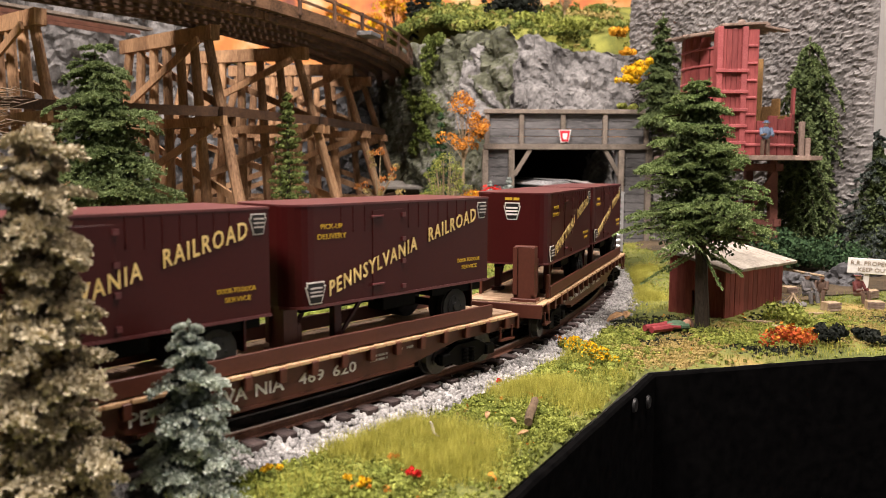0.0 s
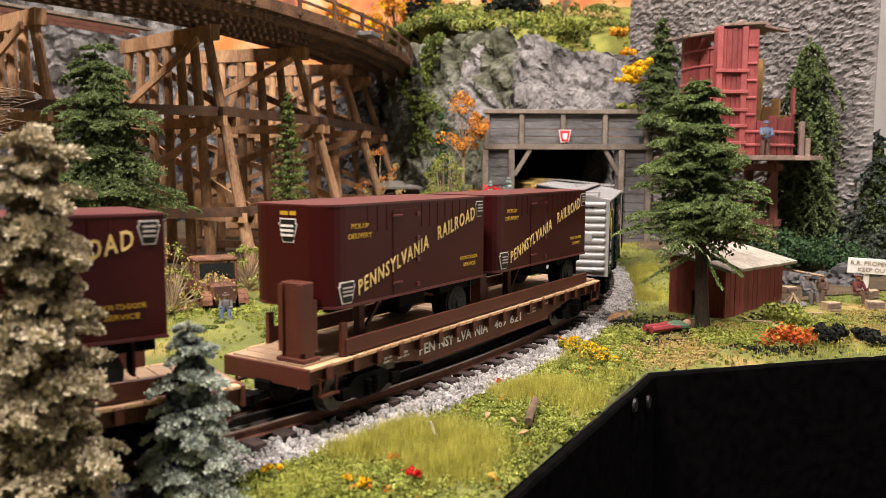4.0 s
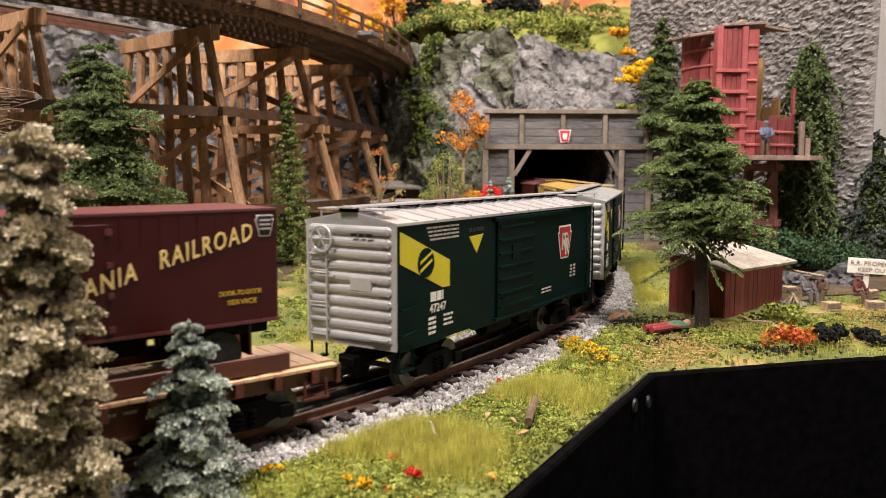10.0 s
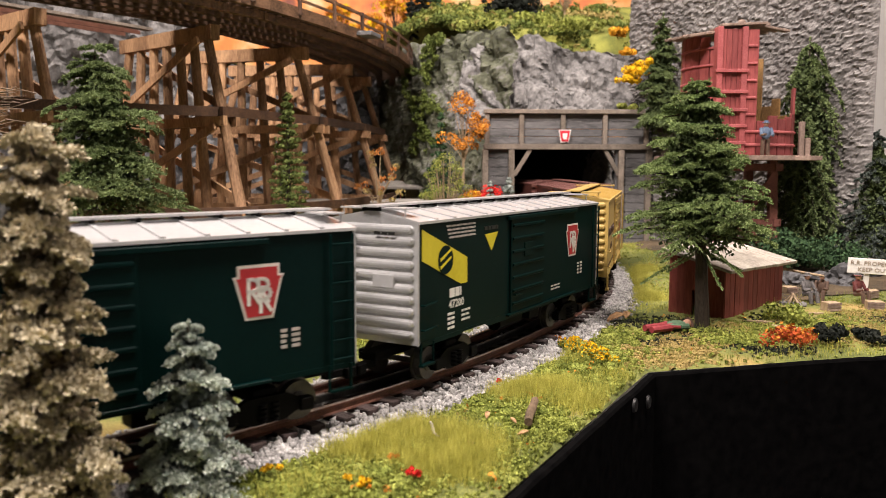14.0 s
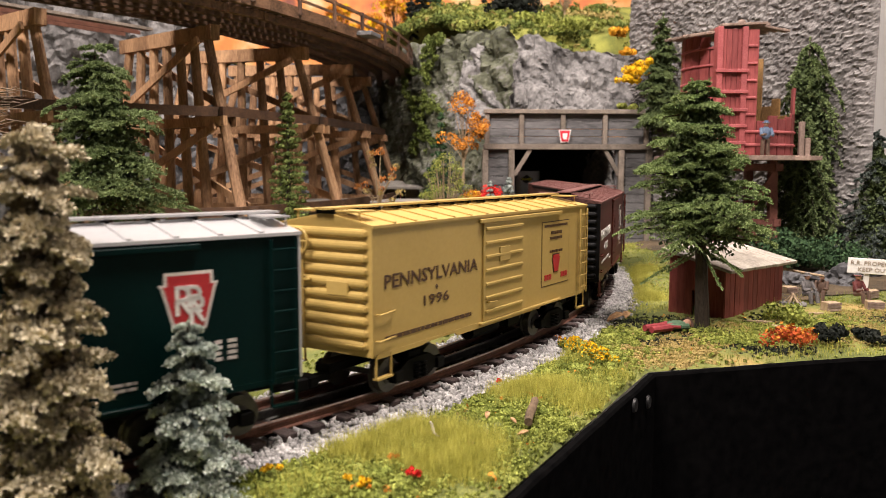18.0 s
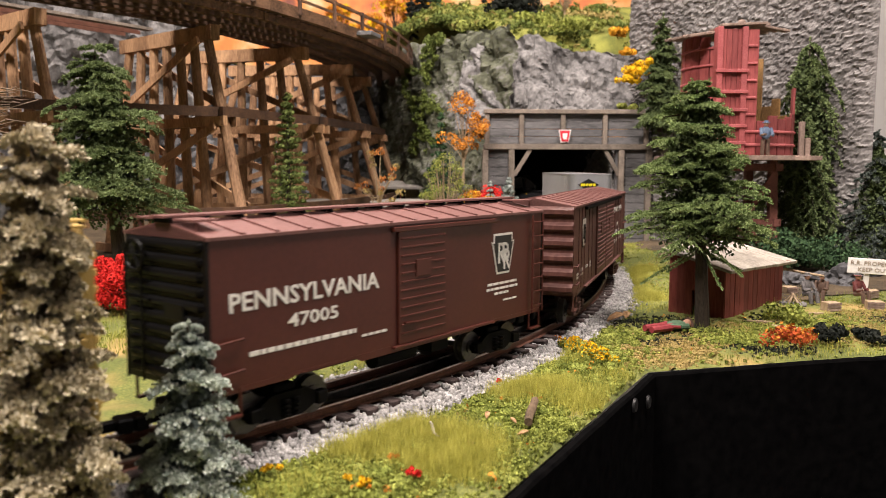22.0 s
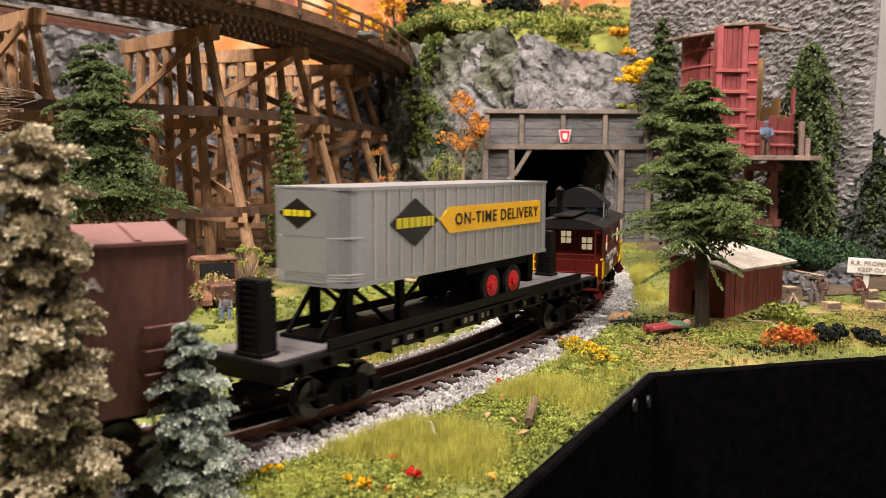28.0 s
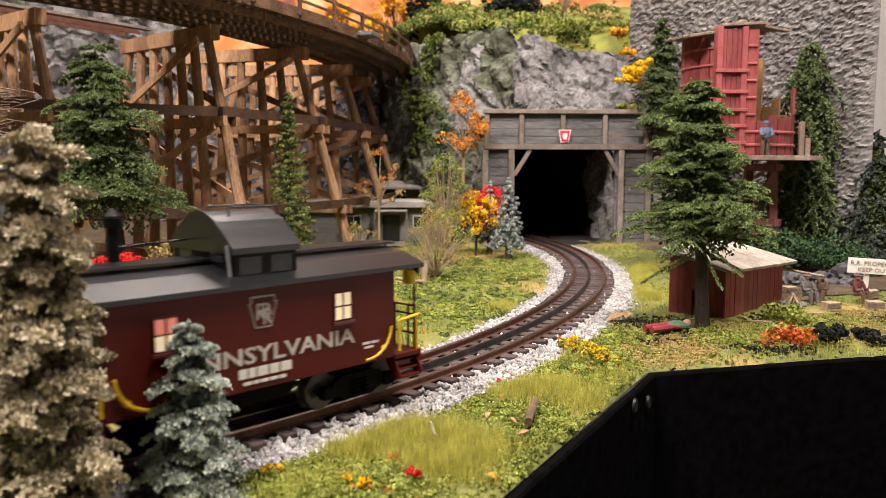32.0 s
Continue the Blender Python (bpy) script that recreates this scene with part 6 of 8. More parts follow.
def tapered_trunk(h, height, trunk, lean, seed):
    bm = B()
    k = 7
    for i in range(k):
        a, b = i / k, (i + 1) / k
        rod(bm, (lean * a * height, 0.0015 * math.sin(i * 2.1 + seed), height * 0.97 * a - 0.003), (lean * b * height, 0.0015 * math.sin((i + 1) * 2.1 + seed), height * 0.97 * b), trunk * (1 - 0.85 * a), trunk * (1 - 0.85 * b), n=8)
    part("trunk", bm, M["bark"], h)


def spray_fir(x, y, z, height, radius, key, label, seed, bare=0.3, levels=10, arms=7, twigs=10, per=50, needle=0.0022, rise=0.25, droop=0.5, power=0.6, trunk=0.005, uneven=0.4, lean=0.0, skirt=0, width=0.5, core="green_core_shade", leaders=1, thin=0.24, name="conifer_tree", group="conifers of the layout"):
    """A conifer: tapered trunk, tiers of flat branches, side twigs and needles on every branch."""
    rng = np.random.default_rng(seed)
    h = holder(name, pose(x, y, z), label, "tree", group)
    tapered_trunk(h, height, trunk, lean, seed)
    S, D, limbs = [], [], []
    for i in range(levels):
        f = (i + 0.5) / levels
        reach = radius * ((1 - f) ** power * 0.95 + 0.06)
        n = max(3, int(round(arms * (0.5 + 0.5 * (1 - f)))))
        a0 = rng.uniform(0, 6.28)
        for j in range(n):
            zc = height * (bare + (1 - bare) * f) + rng.normal() * height * 0.028
            an = a0 + 6.283 * j / n + rng.uniform(-0.35, 0.35)
            L = reach * rng.uniform(1 - uneven, 1 + uneven * 0.5)
            c, q = math.cos(an), math.sin(an)
            up, dn = rise * rng.uniform(0.5, 1.4), droop * rng.uniform(0.7, 1.3)

            def at(u):
                return np.array([lean * zc + c * L * u, q * L * u, zc + L * (up * u - dn * u * u)])

            limbs.append((at(0.0), at(0.9)))
            for k in range(4):
                u = 0.12 + 0.22 * k
                S.append(at(u)), D.append(at(u + 0.22) - at(u))
            for k in range(twigs):
                u = 0.18 + 0.80 * (k + rng.uniform(0, 1)) / twigs
                t = at(u + 0.02) - at(u)
                t = t / np.linalg.norm(t)
                side = 1 if k % 2 else -1
                d = 0.65 * t + 0.75 * side * np.array([-q, c, 0]) + np.array([0, 0, rng.uniform(-0.28, 0.14)])
                S.append(at(u)), D.append(d * L * (width * (1 - u) + 0.15) * rng.uniform(0.65, 1.25))
    for k in range(leaders):
        tip = np.array([lean * height, 0, height * 0.93])
        S.append(tip), D.append(np.array([(0.9 * k - 0.25 * (leaders > 1)) * radius * 0.3, 0, height * 0.075]))
        S.append(tip - np.array([0, 0, height * 0.06])), D.append(np.array([0, 0, height * 0.06]))
    S, D = np.array(S), np.array(D)
    V, F = needles(S, D, per, needle, rng, thin=thin)
    fast("crown", V, F, FOLIAGE[key], h)
    if skirt:
        # straight fuzzy boughs below the crown
        for k in range(skirt):
            an = 6.283 * k / skirt + rng.uniform(-0.4, 0.4)
            zc = height * bare * rng.uniform(0.86, 1.04)
            L = radius * rng.uniform(0.6, 0.95)
            d = np.array([math.cos(an), math.sin(an), rng.uniform(-0.75, -0.25)]) * L
            S = np.array([np.array([lean * zc, 0, zc]) + d * q / 6 for q in range(6)])
            V, F = needles(S, np.repeat(d[None] / 6, 6, 0), per + 20, needle * 0.9, rng, 0.0, 0.6, thin)
            fast("bough", V, F, FOLIAGE[key], h, "straight fuzzy green bough")
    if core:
        # flakes round the trunk whose dark colour stands for shade between branches
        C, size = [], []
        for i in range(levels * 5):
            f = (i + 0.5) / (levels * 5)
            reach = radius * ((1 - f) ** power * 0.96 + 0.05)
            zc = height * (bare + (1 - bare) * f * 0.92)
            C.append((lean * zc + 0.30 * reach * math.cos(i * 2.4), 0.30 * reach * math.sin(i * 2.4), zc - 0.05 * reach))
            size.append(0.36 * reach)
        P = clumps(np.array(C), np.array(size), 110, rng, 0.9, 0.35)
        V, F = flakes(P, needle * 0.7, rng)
        fast("inner_crown", V, F, FOLIAGE[core], h, "inner needles close to the trunk, coloured dark for crown shade")
    for a, b in limbs[::3]:
        part("limb", rod(B(), a, b, trunk * 0.16, trunk * 0.06, n=4, caps=False), M["bark"], h)
    return h


def fir(x, y, z, height, radius, key, label, seed, bare=0.18, levels=14, arms=7, per=46, flake=0.0011, droop=0.35, ball=0.20, power=0.85, trunk=0.0045, uneven=0.35, lean=0.0, stretch=1.0, name="conifer_tree", group="conifers of the layout"):
    """A far or slender conifer: tapered trunk, whorls of limbs, foam clumps along every limb."""
    rng = np.random.default_rng(seed)
    h = holder(name, pose(x, y, z), label, "tree", group)
    tapered_trunk(h, height, trunk, lean, seed)
    C, Rr, tips, roots = [], [], [], []
    for i in range(levels):
        f = (i + 0.5) / levels
        zc = height * (bare + (1 - bare) * f)
        reach = radius * ((1 - f) ** power * 0.96 + 0.05)
        n = max(3, int(arms * (0.55 + 0.45 * (1 - f))))
        a0 = rng.uniform(0, 6.28)
        for j in range(n):
            an = a0 + 6.283 * j / n + rng.uniform(-0.3, 0.3)
            L = reach * rng.uniform(1 - uneven, 1 + uneven * 0.55)
            steps = max(2, int(L / (radius * ball) * 1.25))
            for q in range(steps):
                u = (q + 0.8) / steps
                dz = -droop * L * u * u + 0.10 * L * u + rng.normal() * radius * 0.03
                C.append((lean * zc + math.cos(an) * L * u, math.sin(an) * L * u, zc + dz))
                Rr.append(radius * ball * (0.62 + 0.5 * (1 - f)) * rng.uniform(0.6, 1.15) * (1.0 - 0.25 * u))
            roots.append((lean * zc, 0, zc + L * 0.05))
            tips.append(C[-1])
    C.append((lean * height, 0, height)), Rr.append(radius * ball * 0.55)
    C, Rr = np.array(C), np.array(Rr)
    P = clumps(C, Rr, per, rng, 0.62, 0.62)
    N = P - np.repeat(C, per, 0)
    N /= np.linalg.norm(N, axis=1)[:, None] + 1e-9
    V, F = flakes(P, flake, rng, stretch, N)
    fast("crown", V, F, FOLIAGE[key], h)
    for a, b in list(zip(roots, tips))[::3]:
        part("limb", rod(B(), a, b, trunk * 0.16, trunk * 0.08, n=4, caps=False), M["bark"], h)
    return h


def leafy(x, y, z, height, keys, label, seed, spread=0.03, trunk=0.0022, base=0.45, n=26, ball=0.010, per=70, flake=0.0012, bark="pale_bark", name="autumn_tree", group="autumn trees of the layout", kind="tree"):
    """A small broadleaf tree or shrub: forked trunk, twigs, clumps of leaves with gaps."""
    rng = np.random.default_rng(seed)
    h = holder(name, pose(x, y, z), label, kind, group)
    bm = B()
    fork = height * base
    rod(bm, (0, 0, -0.002), (0, 0, fork), trunk, trunk * 0.7, n=7)
    C = []
    for i in range(n):
        an, u = rng.uniform(0, 6.28), rng.uniform(0.25, 1) ** 0.6
        zz = fork * 0.85 + (height - fork * 0.85) * rng.uniform(0.1, 1.0)
        rr = spread * u * math.sin(math.pi * min(0.96, 0.22 + 0.70 * (zz - fork * 0.85) / (height - fork * 0.85)))
        p = (math.cos(an) * rr, math.sin(an) * rr, zz)
        C.append(p)
        m = (p[0] * 0.35, p[1] * 0.35, fork * 0.8 + (zz - fork * 0.8) * 0.45)
        rod(bm, (0, 0, fork * rng.uniform(0.6, 1.0)), m, trunk * 0.45, trunk * 0.3, n=5, caps=False)
        rod(bm, m, p, trunk * 0.3, trunk * 0.15, n=5, caps=False)
    part("trunk", bm, M[bark], h)
    C = np.array(C)
    which = rng.integers(0, len(keys), len(C))
    for i, k in enumerate(keys):
        c = C[which == i]
        if len(c):
            P = clumps(c, ball * rng.uniform(0.6, 1.25, len(c)), per, rng, 0.8, 0.6)
            N = (P - np.repeat(c, per, 0)) / ball
            V, F = flakes(P, flake * 1.15, rng, 1.0, N)
            fast("crown", V, F, FOLIAGE[k], h)
    return h


def bush(x, y, z, r, hgt, key, label, seed, n=10, per=90, flake=0.0011, name="bush", group="", speck=None):
    """A low mound of foam clumps."""
    rng = np.random.default_rng(seed)
    h = holder(name, pose(x, y, z), label, "bush", group)
    an, u = rng.uniform(0, 6.28, n), np.sqrt(rng.uniform(0, 1, n))
    C = np.c_[np.cos(an) * u * r, np.sin(an) * u * r, hgt * (0.25 + 0.6 * rng.uniform(0, 1, n) * (1 - 0.5 * u))]
    P = clumps(C, np.full(n, r * 0.42) * rng.uniform(0.7, 1.2, n), per, rng, 0.8, 0.5)
    P[:, 2] = np.maximum(P[:, 2], 0.0002)
    N = (P - np.repeat(C, per, 0)) / (r * 0.42)
    V, F = flakes(P, flake * 1.15, rng, 1.0, N)
    fast("leaves", V, F, FOLIAGE[key], h)
    if speck:
        q = P[rng.integers(0, len(P), len(P) // 2)]
        q = q[q[:, 2] > hgt * 0.25] + np.array([0, 0, flake * 1.5])
        V, F = flakes(q, flake * 1.1, rng)
        fast("blossom", V, F, FOLIAGE[speck], h)
    return h


# ---- red water tower ----
M["tower_red"] = surface("faded_red_boards", (0.15, 0.025, 0.026), (0.29, 0.068, 0.064), 60, 0.7, 0.0003, 600, vary=0.22, stretch=(1, 1, 0.15))
M["tower_trim"] = surface("pale_red_trim", (0.24, 0.050, 0.052), (0.38, 0.105, 0.105), 60, 0.65, 0.0003, 600, vary=0.15)
M["mustard"] = surface("mustard_brown_boards", (0.16, 0.085, 0.025), (0.30, 0.17, 0.06), 60, 0.8, 0.0003, 600, vary=0.2)
M["roof_wood"] = surface("grey_brown_roof_boards", (0.11, 0.075, 0.058), (0.30, 0.22, 0.18), 60, 0.85, 0.0005, 500, vary=0.25)
M["shed_red"] = surface("dull_red_shed_boards", (0.15, 0.028, 0.024), (0.28, 0.070, 0.058), 60, 0.75, 0.0003, 600, vary=0.2, stretch=(1, 1, 0.15))
M["pale_board"] = surface("pale_weathered_boards", (0.20, 0.175, 0.145), (0.44, 0.40, 0.34), 60, 0.85, 0.0004, 500, vary=0.12)
M["brown_leg"] = surface("red_brown_timber", (0.10, 0.032, 0.026), (0.19, 0.075, 0.060), 60, 0.75, 0.0003, 600, vary=0.15)


def water_tower():
    cx, cy, r = 0.335, 0.930, 0.0605
    h = holder("water_tower", pose(cx, cy, 0), "derelict red wooden water tower with broken staves", "water tower")
    rnd = random.Random(8)
    n = 30
    for i in range(n):
        a = 2 * math.pi * i / n
        # angles: -pi/2 faces the front; the front right side is broken low
        d = (math.degrees(a) + 360) % 360
        inner = 10 < d < 175
        low = 264 < d or d < 18
        top = (0.176 + rnd.uniform(-0.006, 0.010)) if low else 0.270 + rnd.uniform(-0.004, 0.004)
        if 343 < d < 352:
            top = 0.214
        if 18 <= d < 60:
            top = (0.262 if d > 36 else 0.205) + rnd.uniform(-0.012, 0.006)
        if 222 < d < 246:
            top = 0.250 + rnd.uniform(-0.008, 0.006)
        m = pose(r * math.cos(a), r * math.sin(a), 0, 0, 0, d)
        part("stave", box(B(), -0.0013, 0.0013, -r * math.pi / n * 0.93, r * math.pi / n * 0.93, 0.139, top, 0.0003), M["mustard" if inner else "tower_red"], h, m=m)
    for z, a0, a1 in ((0.150, 0, 360), (0.164, 0, 360), (0.182, 175, 268), (0.200, 175, 268), (0.218, 175, 268), (0.236, 175, 268), (0.254, 175, 268)):
        bm = B()
        k = 26
        for i in range(k):
            p = [(math.cos(radians(a0 + (a1 - a0) * q / k)) * (r + 0.0018), math.sin(radians(a0 + (a1 - a0) * q / k)) * (r + 0.0018), z) for q in (i, i + 1)]
            rod(bm, p[0], p[1], 0.0015, n=6)
        part("hoop", bm, M["tower_trim"], h)
    # frost box: boarded shaft on the front
    sx, sy = -0.0285, -r + 0.001
    for i in range(4):
        x = sx - 0.0089 + i * 0.0059
        part("shaft_board", box(B(), x - 0.0028, x + 0.0028, sy - 0.001, sy + 0.001, 0.140, 0.272, 0.0003), M["tower_red"], h)
    for x in (sx - 0.0132, sx + 0.0132):
        part("shaft_post", box(B(), x - 0.003, x + 0.003, sy - 0.0035, sy + 0.010, 0.139, 0.274, 0.0004), M["tower_trim"], h)
    for z in (0.152, 0.170, 0.187, 0.206, 0.228):
        part("shaft_rail", box(B(), sx - 0.0175, sx + 0.0175, sy - 0.0050, sy - 0.001, z - 0.0018, z + 0.0018, 0.0004), M["tower_trim"], h)
    # roof remains
    for x, y, w, d, rz, ry, z in ((-0.047, -0.022, 0.062, 0.060, 8, -9, 0.2710), (-0.014, -0.036, 0.050, 0.055, -4, -2, 0.2765), (0.008, -0.034, 0.040, 0.042, 12, 7, 0.2755), (-0.035, 0.02, 0.07, 0.05, 20, -3, 0.2735), (-0.010, 0.02, 0.045, 0.05, -12, 5, 0.2725)):
        for q in range(4):
            part("roof_board", box(B(), -w / 2, w / 2 + rnd.uniform(-0.006, 0.006), -d / 2 + d * q / 4, -d / 2 + d * (q + 0.94) / 4, -0.0013, 0.0013, 0.0003), M["roof_wood"], h, m=pose(x, y, z + 0.0006 * q, rnd.uniform(-2, 2), ry, rz))
    bm = B()
    bmesh.ops.create_icosphere(bm, subdivisions=2, radius=0.0045, matrix=pose(-0.012, -0.04, 0.2810))
    part("finial", bm, M["roof_wood"], h)
    # platform and legs
    for i in range(12):
        y = -0.084 + i * 0.0142
        w = math.sqrt(max(0.0004, 0.083 ** 2 - (y * 0.92) ** 2)) + 0.002
        part("platform_plank", box(B(), -w + rnd.uniform(-0.003, 0.003), w + rnd.uniform(-0.004, 0.008), y - 0.0066, y + 0.0066, 0.1335, 0.1385, 0.0004), M["roof_wood"], h)
    for px in (-0.030, 0.030):
        for py in (-0.035, 0.035):
            bm = B()
            beam(bm, (px * 1.12, py * 1.12, -0.002), (px, py, 0.1335), 0.0085, 0.0085, up=(0, 1, 0))
            part("leg", bm, M["brown_leg"], h)
    for z in (0.065, 0.126):
        for py in (-0.048, 0.048):
            bm = B()
            beam(bm, (-0.040, py * 0.8, z), (0.040, py * 0.8, z), 0.006, 0.008)
            part("leg_girt", bm, M["brown_leg"], h)
            bm = B()
            beam(bm, (py * 0.7, -0.044, z), (py * 0.7, 0.044, z), 0.006, 0.008)
            part("leg_girt", bm, M["brown_leg"], h)
    for s in (-1, 1):
        bm = B()
        beam(bm, (-0.033 * s, -0.042, 0.012), (0.030 * s, -0.040, 0.120), 0.004, 0.005)
        part("leg_brace", bm, M["brown_leg"], h)
    for x, t in ((0.064, 0.038), (0.071, 0.020)):
        part("broken_post", box(B(), x - 0.0028, x + 0.0028, -0.030, -0.025, 0.1385, 0.1385 + t, 0.0005), M["roof_wood"], h)
    return h


water_tower()


def shed():
    """A leaning red board shed with a pale sloping roof."""
    h = holder("shed", pose(0.2325, 0.655, 0, 0, 0, 41), "small dull red board shed with pale weathered roof", "shed")
    L, D, H = 0.098, 0.052, 0.0425
    rnd = random.Random(2)
    n = 13
    for i in range(n):
        x = L * (i + 0.5) / n
        part("wall_board", box(B(), x - L / n * 0.492, x + L / n * 0.492, -0.0008 + rnd.uniform(-0.0003, 0.0003), 0.0012, -0.002, H - 0.0005, 0.0002), M["shed_red"], h)
        part("wall_board", box(B(), x - L / n * 0.492, x + L / n * 0.492, D - 0.0012, D + 0.0008, -0.002, H + 0.0105, 0.0002), M["shed_red"], h)
    m = 7
    for i in range(m):
        y = D * (i + 0.5) / m
        top = H + 0.011 * y / D
        bot = 0.022 if i == 3 else -0.002
        part("wall_board", box(B(), -0.0008, 0.0012, y - D / m * 0.492, y + D / m * 0.492, bot, top, 0.0002), M["shed_red"], h)
        part("wall_board", box(B(), L - 0.0012, L + 0.0008, y - D / m * 0.492, y + D / m * 0.492, -0.002, top, 0.0002), M["shed_red"], h)
    a = math.degrees(math.atan2(0.011, D))
    for i in range(6):
        x = -0.008 + (L + 0.016) * i / 6
        part("roof_board", box(B(), x, x + (L + 0.016) / 6 - 0.0006, -0.010, D + 0.006, 0.0, 0.0026, 0.0003), M["pale_board"], h, m=pose(0, 0, H + rnd.uniform(0, 0.0005), a + rnd.uniform(-0.5, 0.5), 0, 0))
    part("loose_board", box(B(), -0.012, 0.014, -0.0025, 0.0025, 0, 0.002, 0.0003), M["brown_leg"], h, m=pose(L + 0.004, -0.002, H - 0.002, 12, 8, 30))
    return h


shed()


def keep_out_sign():
    h = holder("warning_sign", pose(0.3960, 0.745, 0.0115, 0, 3, -6), "white warning sign board on a white post", "sign")
    part("post", box(B(), -0.0022, 0.0022, -0.001, 0.0022, -0.010, 0.030, 0.0002), M["sign_pale"], h)
    b = part("board", box(B(), -0.0185, 0.0270, -0.0028, -0.0010, 0.0160, 0.0304, 0.0004), M["sign_pale"], h)
    lettering("R.R. PROPERTY", -0.0163, 0.0248, 0.0242, 0.0038, M["ink_faded"], b, -0.0028, bold=0.006)
    lettering("KEEP OUT", -0.0095, 0.0180, 0.0183, 0.0038, M["ink_faded"], b, -0.0028, bold=0.006)
    return h


keep_out_sign()


def figure(x, y, z, turn, label, coat, legs, hat, sit=False, lying=False, size=0.036):
    """A painted scale figurine in one piece."""
    s = size / 0.036
    bm = B()

    def ball(px, py, pz, rx, ry, rz, mi):
        q = bmesh.ops.create_icosphere(bm, subdivisions=2, radius=1, matrix=Matrix.LocRotScale((px * s, py * s, pz * s), None, (rx * s, ry * s, rz * s)))
        for f in {f for v in q["verts"] for f in v.link_faces}:
            f.material_index = mi

    def limb(a, b, r, mi):
        q = len(bm.faces)
        rod(bm, [k * s for k in a], [k * s for k in b], r * s, r * 0.85 * s, n=8)
        bm.faces.ensure_lookup_table()
        for f in bm.faces[q:]:
            f.material_index = mi

    hip = 0.009 if sit else 0.017
    for q in (-1, 1):
        if sit:
            limb((q * 0.003, 0, hip), (q * 0.004, -0.009, hip + 0.002), 0.0024, 1)
            limb((q * 0.004, -0.009, hip + 0.002), (q * 0.004, -0.011, 0.001), 0.0021, 1)
        else:
            limb((q * 0.0026, 0, hip), (q * 0.0030, 0, 0), 0.0025, 1)
        bend = -0.001 if lying else -0.0085
        limb((q * 0.0052, 0, hip + 0.0115), (q * 0.0062, bend * 0.47, hip + 0.004), 0.0018, 0)
        limb((q * 0.0062, bend * 0.47, hip + 0.004), (q * 0.003, bend, hip + (-0.002 if lying else 0.005)), 0.0016, 0)
    ball(0, 0, hip + 0.0065, 0.0052, 0.0034, 0.0078, 0)
    ball(0, -0.0004, hip + 0.0160, 0.0026, 0.0028, 0.0031, 3)
    limb((0, 0, hip + 0.0175), (0, 0, hip + 0.0200), 0.0027, 2)
    limb((0, 0, hip + 0.0174), (0, 0, hip + 0.0180), 0.0044, 2)
    for f in bm.faces:
        if f.calc_center_median().z < (hip + 0.0005) * s:
            f.material_index = 1
    me = bpy.data.meshes.new("figurine")
    bm.to_mesh(me), bm.free()
    for m in (coat, legs, hat, "skin"):
        me.materials.append(M[m])
    ob = new("figurine", me)
    ob.matrix_basis = pose(x, y, z + (0.005 if lying else 0), -90 if lying else 0, 0, turn)
    return tagged(ob, label, "figurine", "painted figurines")


M["skin"] = surface("painted_flesh", (0.36, 0.19, 0.13), (0.46, 0.26, 0.18), 300, 0.6, 0, 900)
M["cloth_grey"] = surface("painted_grey_cloth", (0.06, 0.055, 0.055), (0.15, 0.14, 0.14), 300, 0.7, 0, 900)
M["cloth_blue"] = surface("painted_blue_cloth", (0.05, 0.075, 0.13), (0.13, 0.18, 0.26), 300, 0.7, 0, 900)
M["cloth_red"] = surface("painted_red_cloth", (0.06, 0.012, 0.012), (0.12, 0.025, 0.022), 300, 0.7, 0, 900)
M["cloth_crimson"] = surface("painted_crimson_cloth", (0.16, 0.018, 0.026), (0.30, 0.045, 0.05), 300, 0.6, 0, 900)
M["cloth_green"] = surface("painted_green_cloth", (0.04, 0.09, 0.05), (0.10, 0.17, 0.10), 300, 0.7, 0, 900)
M["cloth_brown"] = surface("painted_brown_cloth", (0.06, 0.035, 0.025), (0.13, 0.08, 0.055), 300, 0.7, 0, 900)

gz = ground_z
figure(0.343, 0.862, 0.1388, 0, "painted figurine in blue-grey coat on the tower platform", "cloth_blue", "cloth_brown", "cloth_blue")
figure(0.326, 0.712, gz(0.326, 0.712), 20, "seated painted figurine in grey with a hat beside the camp fire", "cloth_grey", "cloth_grey", "cloth_grey", sit=True, size=0.034)
figure(0.3445, 0.722, gz(0.3445, 0.722), -40, "seated painted figurine in brown beside the camp fire", "cloth_brown", "cloth_brown", "cloth_grey", sit=True, size=0.031)
figure(0.371, 0.711, gz(0.371, 0.711), 25, "seated painted figurine in dark red with a hat", "cloth_red", "cloth_brown", "cloth_grey", sit=True, size=0.034)
figure(0.1515, 0.583, gz(0.16, 0.59) - 0.001, -61, "painted figurine in green and red lying on the ground", "cloth_green", "cloth_crimson", "cloth_brown", lying=True, size=0.043)
figure(-0.1765, 0.645, gz(-0.176, 0.645), 10, "seated painted figurine in blue trousers beside the old truck", "cloth_grey", "cloth_blue", "cloth_brown", sit=True, size=0.027)


